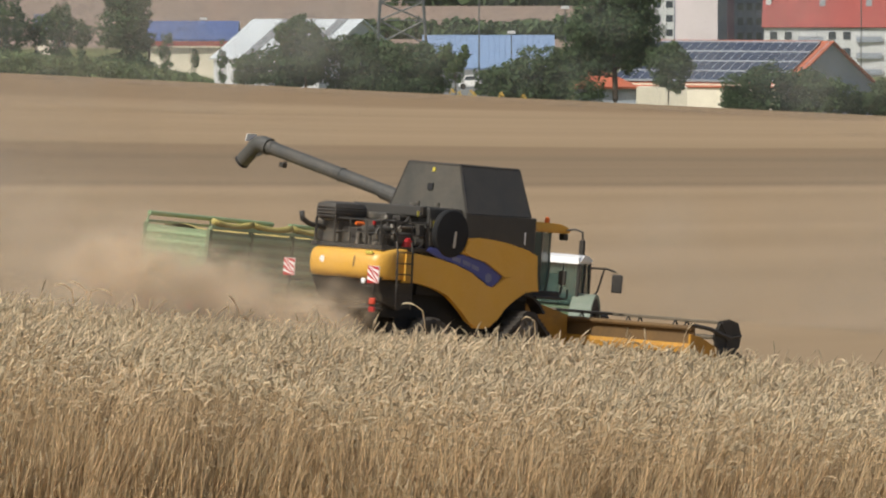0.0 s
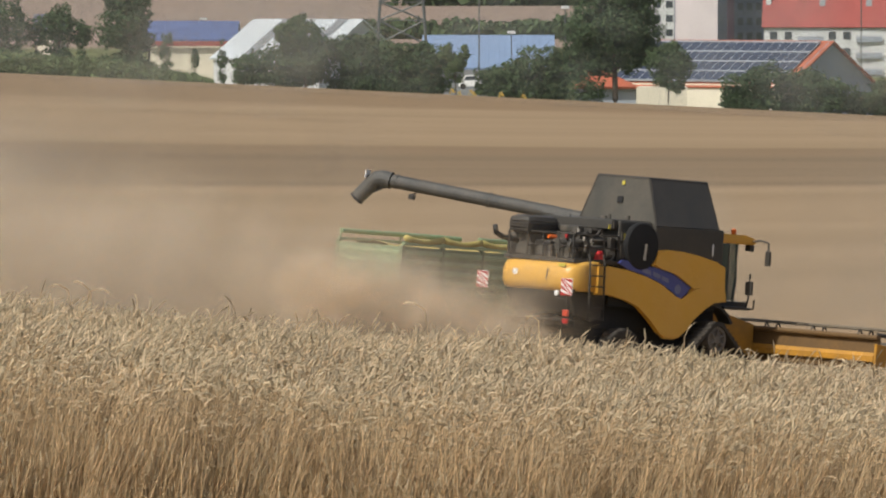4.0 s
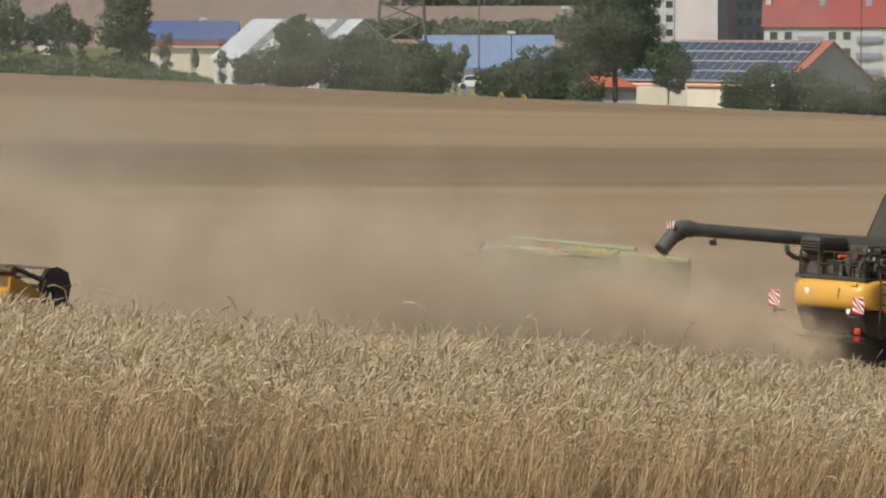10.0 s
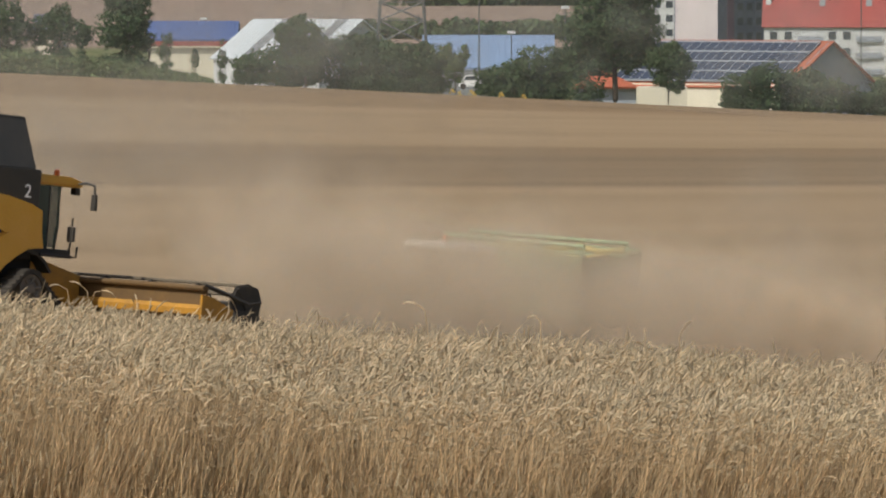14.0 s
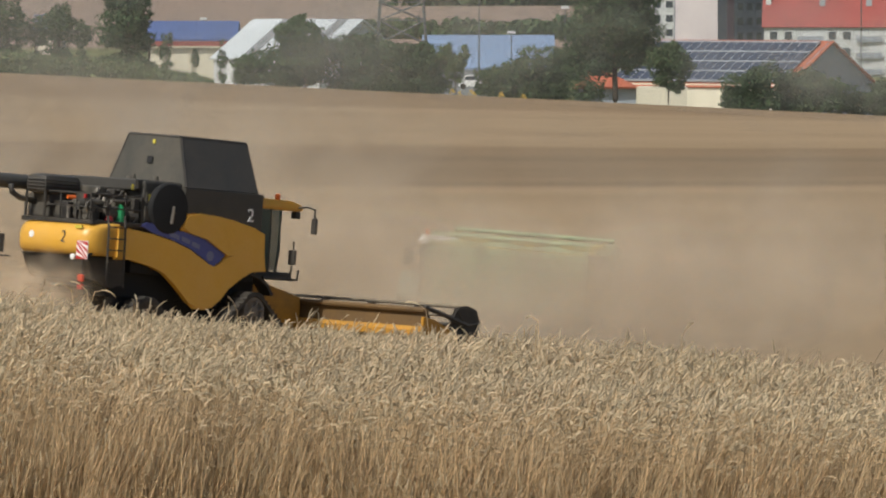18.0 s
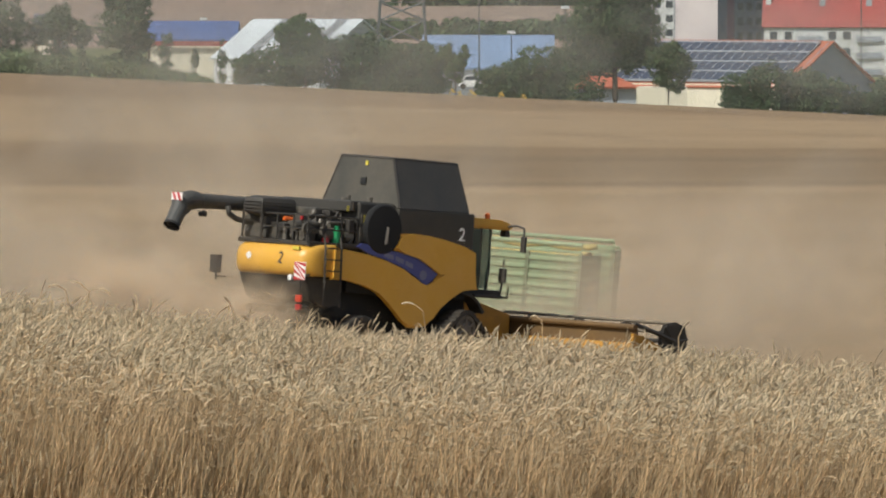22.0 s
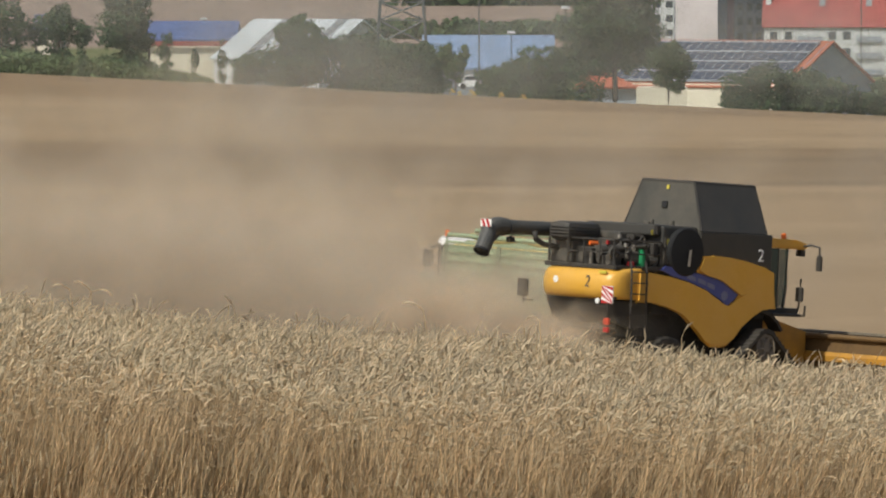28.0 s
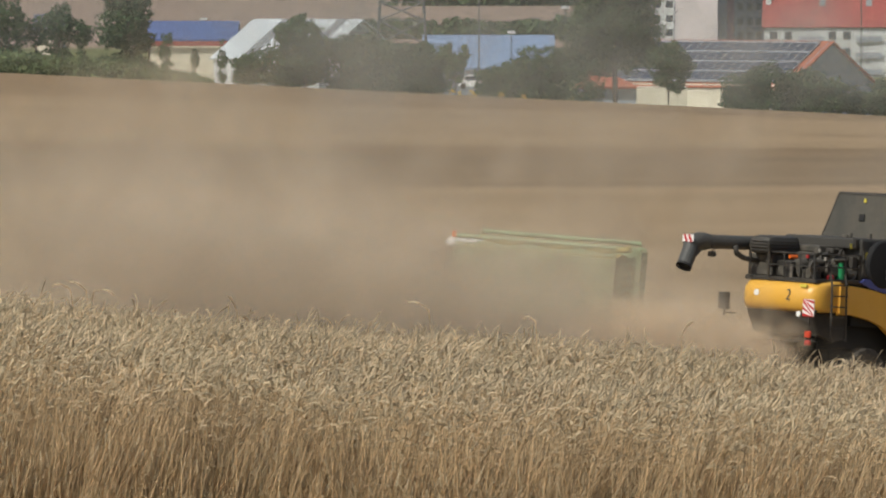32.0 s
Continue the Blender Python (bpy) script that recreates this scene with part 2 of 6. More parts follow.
    bp.inputs["Strength"].default_value = 0.05
    bp.inputs["Distance"].default_value = 0.15
    l.new(fine, bp.inputs["Height"])
    l.new(bp.outputs["Normal"], b.inputs["Normal"])
    return m


GROUND_MAT = ground_material()


# ---- mesh helpers ----
def part(name, bm, material, parent=None, label="", smooth=False, loc=None):
    """One mesh object from a bmesh, under its thing."""
    me = bpy.data.meshes.new(name)
    bmesh.ops.recalc_face_normals(bm, faces=bm.faces)
    bm.to_mesh(me)
    bm.free()
    for k in (material if isinstance(material, (list, tuple)) else [material]):
        me.materials.append(k)
    if smooth:
        me.polygons.foreach_set("use_smooth", [True] * len(me.polygons))
    ob = new(name, me)
    if parent is not None:
        ob.parent = parent
    if loc is not None:
        ob.location = loc
    if label:
        tagged(ob, label)
    return ob


def thing(name, label, category, group="", loc=(0, 0, 0), rz=0.0, kind=""):
    e = new(name)
    e.matrix_world = pose(*loc, 0, 0, rz)
    return tagged(e, label, category, group, kind)


def B():
    return bmesh.new()


def box(bm, x0, x1, y0, y1, z0, z1, bevel=0.0):
    r = bmesh.ops.create_cube(bm, size=1.0)
    vs = r["verts"]
    for v in vs:
        v.co = ((x0 + x1) / 2 + v.co.x * (x1 - x0), (y0 + y1) / 2 + v.co.y * (y1 - y0), (z0 + z1) / 2 + v.co.z * (z1 - z0))
    if bevel:
        es = list({e for v in vs for e in v.link_edges})
        bmesh.ops.bevel(bm, geom=es, offset=bevel, segments=2, affect="EDGES", profile=0.6)
    return bm


def tube(bm, pts, r, seg=8, r2=None, caps=True):
    """A round bar along a line of points."""
    pts = [Vector(p) for p in pts]
    rings = []
    for i, p in enumerate(pts):
        d = (pts[min(i + 1, len(pts) - 1)] - pts[max(i - 1, 0)]).normalized()
        a = d.cross(Vector((0, 0, 1)))
        if a.length < 0.05:
            a = d.cross(Vector((1, 0, 0)))
        a.normalize()
        c = d.cross(a)
        f = i / max(1, len(pts) - 1)
        rr = r if r2 is None else r + (r2 - r) * f
        rings.append([bm.verts.new(p + (a * math.cos(2 * math.pi * k / seg) + c * math.sin(2 * math.pi * k / seg)) * rr) for k in range(seg)])
    for q, w in zip(rings, rings[1:]):
        for k in range(seg):
            bm.faces.new((q[k], q[(k + 1) % seg], w[(k + 1) % seg], w[k]))
    if caps:
        bm.faces.new(rings[0][::-1])
        bm.faces.new(rings[-1])
    return bm


def slab(bm, poly, y0, y1, axis="y", bevel=0.0):
    """A plate: an outline in x and z (or y and z, or x and y), drawn out between two planes."""
    def p3(p, k):
        return {"y": (p[0], k, p[1]), "x": (k, p[0], p[1]), "z": (p[0], p[1], k)}[axis]
    a = [bm.verts.new(p3(p, y0)) for p in poly]
    c = [bm.verts.new(p3(p, y1)) for p in poly]
    fa, fc = bm.faces.new(a), bm.faces.new(c[::-1])
    for i in range(len(poly)):
        j = (i + 1) % len(poly)
        bm.faces.new((a[i], a[j], c[j], c[i]))
    if bevel:
        es = list({e for f in (fa, fc) for e in f.edges})
        bmesh.ops.bevel(bm, geom=es, offset=bevel, segments=2, affect="EDGES")
    big = [f for f in bm.faces if len(f.verts) > 4]
    bmesh.ops.triangulate(bm, faces=big)
    return bm


def lathe(bm, prof, seg=24, axis="y"):
    """A turned form: (radius, place along the axis) pairs."""
    rings = []
    for r, h in prof:
        ring = []
        for k in range(seg):
            a = 2 * math.pi * k / seg
            c, s = r * math.cos(a), r * math.sin(a)
            ring.append(bm.verts.new({"y": (c, h, s), "z": (c, s, h), "x": (h, c, s)}[axis]))
        rings.append(ring)
    for q, w in zip(rings, rings[1:]):
        for k in range(seg):
            bm.faces.new((q[k], q[(k + 1) % seg], w[(k + 1) % seg], w[k]))
    for ring in (rings[0], rings[-1]):
        if (ring[0].co - ring[seg // 2].co).length > 1e-4:
            bm.faces.new(ring)
    return bm


def quad(bm, a, b, c, d):
    return bm.faces.new([bm.verts.new(v) for v in (a, b, c, d)])


def plate(bm, a, b, c, d, t):
    """A flat board with four given corners and a thickness."""
    a, b, c, d = (Vector(v) for v in (a, b, c, d))
    n = (b - a).cross(d - a).normalized() * t
    lo = [bm.verts.new(v) for v in (a, b, c, d)]
    hi = [bm.verts.new(v + n) for v in (a, b, c, d)]
    bm.faces.new(lo[::-1])
    bm.faces.new(hi)
    for i in range(4):
        j = (i + 1) % 4
        bm.faces.new((lo[i], lo[j], hi[j], hi[i]))
    return bm


def digits(body, size):
    """A flat raised numeral, in x and y."""
    cu = bpy.data.curves.new("numeral", "FONT")
    cu.body, cu.size, cu.extrude = body, size, 0.006
    cu.align_x, cu.align_y = "CENTER", "CENTER"
    tmp = bpy.data.objects.new("numeral", cu)
    me = bpy.data.meshes.new_from_object(tmp)
    bpy.data.objects.remove(tmp)
    bm = bmesh.new()
    bm.from_mesh(me)
    return bm


def soup(name, verts, tris, mats, mat_index=None):
    """A large mesh straight from arrays of corners and triangles."""
    verts, tris = np.asarray(verts, np.float32), np.asarray(tris, np.int32)
    me = bpy.data.meshes.new(name)
    me.vertices.add(len(verts))
    me.vertices.foreach_set("co", verts.ravel())
    me.loops.add(tris.size)
    me.loops.foreach_set("vertex_index", tris.ravel())
    me.polygons.add(len(tris))
    me.polygons.foreach_set("loop_start", np.arange(0, tris.size, 3, dtype=np.int32))
    for k in mats:
        me.materials.append(k)
    if mat_index is not None:
        me.polygons.foreach_set("material_index", np.asarray(mat_index, np.int32))
    me.update(calc_edges=True)
    me.validate()
    return me


# ---- the land ----
def land(x, y):
    """Height of the ground: a swell under the wheat, a hollow where the machines work, a long gentle field, a hillside beyond the town."""
    zc = np.interp(y, [-4500, -300, 0, 40, 55, 62, 73, 90, 120, 200, 275, 296, 330, 450, 700, 1000, 1012, 1100, 1500, 2400, 3500, 4500],
                   [-3, 0, 1.0, 0.1, -0.52, -0.645, -0.78, -1.45, -2.8, -5.95, -8.05, -8.41, -8.96, -9.16, -9.32, -9.86, -11.2, -15, -20, -17.5, -11.5, 22])
    sl = np.interp(y, [-300, 0, 55, 300, 1000, 1400, 2400], [0, 0.03, 0.083, 0.083, 0.049, 0.02, 0.0])
    xx = np.clip(x, -70, 70)
    up = np.where(xx < -2, 0.0029 * (np.maximum(xx, -18) + 2) ** 2 + np.where(xx < -18, (-18 - xx) * 0.04, 0), 0)
    up = up * np.interp(y, [230, 270, 320, 420], [0, 1, 1, 0])
    return zc - sl * xx + up


def ground():
    ys = np.unique(np.concatenate([np.linspace(-4500, -100, 12), np.linspace(-100, 50, 12), np.linspace(54, 130, 40), np.linspace(132, 360, 60),
                                   np.linspace(370, 1000, 50), np.linspace(1003, 1030, 8), np.linspace(1040, 1500, 16), np.linspace(1550, 4500, 40)]))
    side = np.concatenate([np.linspace(0, 24, 33), np.linspace(26, 90, 22), np.geomspace(100, 4500, 14)])
    xs = np.unique(np.concatenate([-side, side]))
    gx, gy = np.meshgrid(xs, ys)
    gz = land(gx, gy)
    bumps = np.array([noise.noise((a * 0.13, b * 0.13, 0)) for a, b in zip(gx.ravel(), gy.ravel())]).reshape(gx.shape)
    gz = gz + 0.03 * bumps
    v = np.stack([gx, gy, gz], -1).reshape(-1, 3)
    nx = len(xs)
    i = (np.arange(len(ys) - 1)[:, None] * nx + np.arange(nx - 1)[None]).ravel()
    t = np.concatenate([np.stack([i, i + 1, i + nx + 1], 1), np.stack([i, i + nx + 1, i + nx], 1)])
    ob = new("ground", soup("ground", v, t, [GROUND_MAT]))
    tagged(ob, "tan stubble field with straw-coloured bands and a brown hillside", "field", kind="structure")


ground()


# ---- the standing wheat ----
def wheat_plant(rng, full):
    """One plant: a jointed straw that bends over into a bearded ear, with dry leaves. Returns corners, triangles, material numbers."""
    vs, ts, ms = [], [], []

    def rod(pts, rad, seg, m):
        base = len(vs)
        pts = [np.array(p, float) for p in pts]
        for i, p in enumerate(pts):
            d = pts[min(i + 1, len(pts) - 1)] - pts[max(i - 1, 0)]
            d /= np.linalg.norm(d) + 1e-9
            a = np.cross(d, (0.3, 1.0, 0.2))
            a /= np.linalg.norm(a) + 1e-9
            c = np.cross(d, a)
            for k in range(seg):
                w = 2 * math.pi * k / seg
                vs.append(p + (a * math.cos(w) + c * math.sin(w)) * rad[i])
        for i in range(len(pts) - 1):
            for k in range(seg):
                q, w = base + i * seg + k, base + i * seg + (k + 1) % seg
                ts.extend([(q, w, w + seg), (q, w + seg, q + seg)])
                ms.extend([m, m])

    h = 0.80
    lean = rng.uniform(0.0, 0.30)
    az = rng.normal(0.3, 1.3)
    dx, dy = math.cos(az), math.sin(az)
    n = 4 if full else 1
    z0 = 0.0 if full else 0.40
    pts = []
    for i in range(n + 1):
        f = z0 / h + (1 - z0 / h) * i / n
        off = lean * f ** 1.8 * h * 0.6
        pts.append((dx * off, dy * off, h * f * (1 - 0.12 * lean * f)))
    rod(pts, [0.0023] * len(pts), 3, 0)
    droop = rng.choice([rng.uniform(0.1, 0.7), rng.uniform(0.7, 1.8), rng.uniform(1.6, 2.6)], p=[0.28, 0.37, 0.35])
    length = rng.uniform(0.055, 0.08)
    p = np.array(pts[-1])
    ang = lean * 0.7
    neck = [p.copy()]
    for i in range(1):
        ang += droop * 0.5
        p = p + 0.045 * np.array((dx * math.sin(ang), dy * math.sin(ang), math.cos(ang)))
        neck.append(p.copy())
    rod(neck, [0.0022] * 2, 3, 0)
    ear = [p.copy()]
    joints = 4 if full else 3
    for i in range(joints):
        ang += droop * 0.48 / joints
        p = p + length / joints * np.array((dx * math.sin(ang), dy * math.sin(ang), math.cos(ang)))
        ear.append(p.copy())
    rod(ear, [0.0022, 0.0046, 0.0040, 0.0043, 0.001] if full else [0.0022, 0.0046, 0.0042, 0.001], 3, 1)
    for k in range(2 if full else int(rng.random() < 0.25)):
        zl = rng.uniform(0.2, 0.62)
        a2 = rng.uniform(0, 6.283)
        ln = rng.uniform(0.10, 0.2)
        ex, ey = math.cos(a2), math.sin(a2)
        base = len(vs)
        st = np.array((dx * lean * (zl / h) ** 1.8 * h * 0.6, dy * lean * (zl / h) ** 1.8 * h * 0.6, zl))
        for i in range(3):
            f = i / 2
            c = st + np.array((ex * ln * f, ey * ln * f, ln * (0.9 * f - 1.5 * f * f)))
            w = 0.0038 * (1 - 0.9 * f)
            vs.append(c + np.array((-ey * w, ex * w, 0)))
            vs.append(c - np.array((-ey * w, ex * w, 0)))
        for i in range(2):
            q = base + 2 * i
            ts.extend([(q, q + 1, q + 3), (q, q + 3, q + 2)])
            ms.extend([2, 2])
    return np.array(vs), np.array(ts), np.array(ms)


def spread_plants(name, plants, xy, rng, z_add, h_lo, h_hi, label):
    V, T, M, off = [], [], [], 0
    pick = rng.integers(0, len(plants), len(xy))
    for k, (pv, pt, pm) in enumerate(plants):
        q = xy[pick == k]
        n = len(q)
        if not n:
            continue
        rz = rng.normal(0, 1.1, n)
        s = rng.uniform(h_lo, h_hi, n)
        # patches that stand taller or lean, in waves some metres long
        patch = np.sin(q[:, 0] * 1.9 + 0.7 * q[:, 1]) * 0.5 + np.sin(q[:, 0] * 0.8 - q[:, 1] * 0.45 + 1.7) * 0.5
        s = s * (1 + 0.05 * patch)
        tall = rng.random(n) < 0.02
        s = np.where(tall, s * rng.uniform(1.04, 1.13, n), s)
        s = s * np.interp(q[:, 1], [60.4, 62.0], [0.93, 1.0])
        # plants of one tuft lean together
        tuft = np.sin(np.floor(q[:, 0] / 0.11) * 12.9898 + np.floor(q[:, 1] / 0.35) * 78.233) * 43758.5453
        tuft = tuft - np.floor(tuft) - 0.5
        s = s * (1 + 0.07 * tuft)
        lean = rng.normal(0.14 + 0.10 * patch + 0.34 * tuft, 0.09, n)
        c, sn = np.cos(rz), np.sin(rz)
        x = pv[None, :, 0] * c[:, None] - pv[None, :, 1] * sn[:, None]
        y = pv[None, :, 0] * sn[:, None] + pv[None, :, 1] * c[:, None]
        z = pv[None, :, 2] * s[:, None]
        x = x + lean[:, None] * z
        w = np.stack([x + q[:, 0:1], y + q[:, 1:2], z + land(q[:, 0], q[:, 1])[:, None] + z_add], -1).reshape(-1, 3)
        V.append(w)
        nv = len(pv)
        T.append((pt[None] + (np.arange(n) * nv)[:, None, None] + off).reshape(-1, 3))
        M.append(np.tile(pm, n))
        off += n * nv
    ob = new(name, soup(name, np.concatenate(V), np.concatenate(T), [STRAW, EAR, DRYLEAF], np.concatenate(M)))
    return tagged(ob, label, "wheat", kind="stuff")


def wheat():
    rng = np.random.default_rng(7)
    full = [wheat_plant(rng, True) for _ in range(22)]
    tops = [wheat_plant(rng, False) for _ in range(30)]
    n = 12500
    front = np.stack([rng.uniform(-3.2, 3.2, n), 60.4 + 3.4 * rng.random(n) ** 0.85], 1)
    spread_plants("wheat", full, front, rng, 0.0, 0.64, 1.04, "ripe pale gold wheat with bent ears at the field's edge")
    n = 40000
    back = np.stack([rng.uniform(-3.6, 3.6, n), rng.uniform(63.4, 76.0, n)], 1)
    spread_plants("wheat", tops, back, rng, 0.0, 0.9, 1.04, "dense ripe wheat, a sea of nodding ears")
    # the rest of the uncut crop, down the slope to the header's edge
    n = 16000
    yy = rng.uniform(77, 292, n)
    xx = rng.uniform(-14, 14, n)
    keep = (yy - 274.5 < (xx + 12) * 0.99) & (yy < 290 + xx)
    xx, yy = xx[keep], yy[keep]
    n = len(xx)
    ctr = np.stack([xx, yy, land(xx, yy)], 1)
    a = rng.uniform(0, 6.283, n)
    hgt = rng.uniform(0.6, 0.78, n)
    w = 0.22
    dx, dy = np.cos(a) * w, np.sin(a) * w
    V = np.stack([ctr + np.stack([-dx, -dy, 0 * a], 1), ctr + np.stack([dx, dy, 0 * a], 1), ctr + np.stack([dx * 1.3, dy * 1.3, hgt], 1),
                  ctr + np.stack([-dx * 1.3, -dy * 1.3, hgt * 0.93], 1), ctr + np.stack([dy, -dx, hgt * 0.9], 1), ctr + np.stack([-dy, dx, hgt], 1)], 1).reshape(-1, 3)
    base = (np.arange(n) * 6)[:, None]
    T = np.concatenate([base + np.array([k]) for k in ((0, 1, 2), (0, 2, 3), (0, 4, 2), (1, 5, 3), (4, 3, 2), (5, 2, 3))])
    tagged(new("uncut_wheat", soup("uncut_wheat", V, T, [EAR])), "uncut ripe wheat running down the slope", "wheat", kind="stuff")


wheat()


def tall_stalk(x, y, top, seed):
    """One stalk that overtops the crop."""
    v, t, m = wheat_plant(np.random.default_rng(seed), True)
    ob = new("wheat_stalk", soup("wheat_stalk", v, t, [STRAW, EAR, DRYLEAF], m))
    z = float(land(np.array(x), np.array(y)))
    s = (top - z) / float(v[:, 2].max())
    ob.matrix_world = Matrix.LocRotScale((x, y, z), Euler((0, 0, seed * 1.3)), (s, s, s))
    return tagged(ob, "tall ripe wheat stalk nodding above the crop", "wheat", "wheat stalks above the crop"), seed


TALL_STALKS = [tall_stalk(x, y, top, k + 1) for k, (x, y, top) in enumerate(((-0.03, 71.5, 0.39), (0.63, 71, 0.32), (1.48, 70, 0.31), (0.22, 70.5, 0.27), (-0.52, 71.5, 0.28), (-1.27, 72, 0.42), (-2.30, 72.5, 0.48), (-2.21, 72, 0.51), (-2.40, 72, 0.46), (-0.99, 71, 0.32), (1.27, 69.5, 0.21), (0.55, 70, 0.30)))]


# ---- wheels ----
def wheel(parent, loc, r, w, label, rim_mat, lugs=18, name="wheel"):
    """A driven wheel: dished rim, and a lugged tyre on it."""
    rr = r * 0.56
    bm = lathe(B(), [(0.001, -0.06), (rr * 0.35, -0.06), (rr * 0.4, 0.02), (rr * 0.85, 0.05), (rr * 0.95, -w * 0.42), (rr, -w * 0.45), (rr, w * 0.45), (rr * 0.9, w * 0.42), (rr * 0.85, 0.09), (rr * 0.3, 0.12), (0.001, 0.12)], 20)
    hub = part(name, bm, rim_mat, parent, label, smooth=False, loc=loc)
    bm = B()
    seg = lugs * 4
    prof = [(rr * 0.98, -0.40, 9), (r * 0.78, -0.50, 9), (r * 0.93, -0.48, 3), (r * 0.99, -0.40, 2), (r, -0.22, 1), (r, 0.0, 0), (r, 0.22, 3), (r * 0.99, 0.40, 4), (r * 0.93, 0.48, 5), (r * 0.78, 0.50, 9), (rr * 0.98, 0.40, 9)]
    rings = []
    for rad, f, shift in prof:
        ring = []
        for k in range(seg):
            a = 2 * math.pi * k / seg
            q = rad if shift == 9 or (k + shift) % 4 < 2 else rad * 0.955
            ring.append(bm.verts.new((q * math.cos(a), w * f, q * math.sin(a))))
        rings.append(ring)
    for q, v in zip(rings, rings[1:]):
        for k in range(seg):
            bm.faces.new((q[k], q[(k + 1) % seg], v[(k + 1) % seg], v[k]))
    part("tyre", bm, RUBBER, hub, "lugged black tyre coated in dust")
    return hub


def striped_board(parent, loc, w, h, back=False):
    """A red and white hatched warning board on a post."""
    bm = B()
    x, y, z = loc
    box(bm, x - 0.012, x + 0.012, y - w / 2, y + w / 2, z - h / 2, z + h / 2)
    ob = part("warning_board", bm, WHITE if not back else BLACK, parent, "red and white hatched warning board")
    if not back:
        bm = B()
        for k in range(-2, 4):
            c = []
            for (yy, zz) in ((-w / 2, k * 0.19), (w / 2, k * 0.19 + w), (w / 2, k * 0.19 + w + 0.095), (-w / 2, k * 0.19 + 0.095)):
                c.append((yy, zz - h * 0.5 - 0.04))
            c = [(a, max(-h / 2, min(h / 2, d))) for a, d in c]
            if abs(c[0][1] - c[3][1]) + abs(c[1][1] - c[2][1]) < 0.01:
                continue
            quad(bm, *[(x - 0.016, y + a, z + d) for a, d in c])
        part("hatching", bm, RED, ob, "red diagonal stripes")
    bm = B()
    box(bm, x + 0.012, x + 0.05, y - 0.03, y + 0.03, z - h * 0.9, z + h * 0.2)
    box(bm, x + 0.012, x + 0.06, min(y, 0.0) if y < 0 else y - 0.4, y + 0.4 if y < 0 else y, z - h * 0.75, z - h * 0.66)
    part("bracket", bm, BLACK, parent)
    return ob


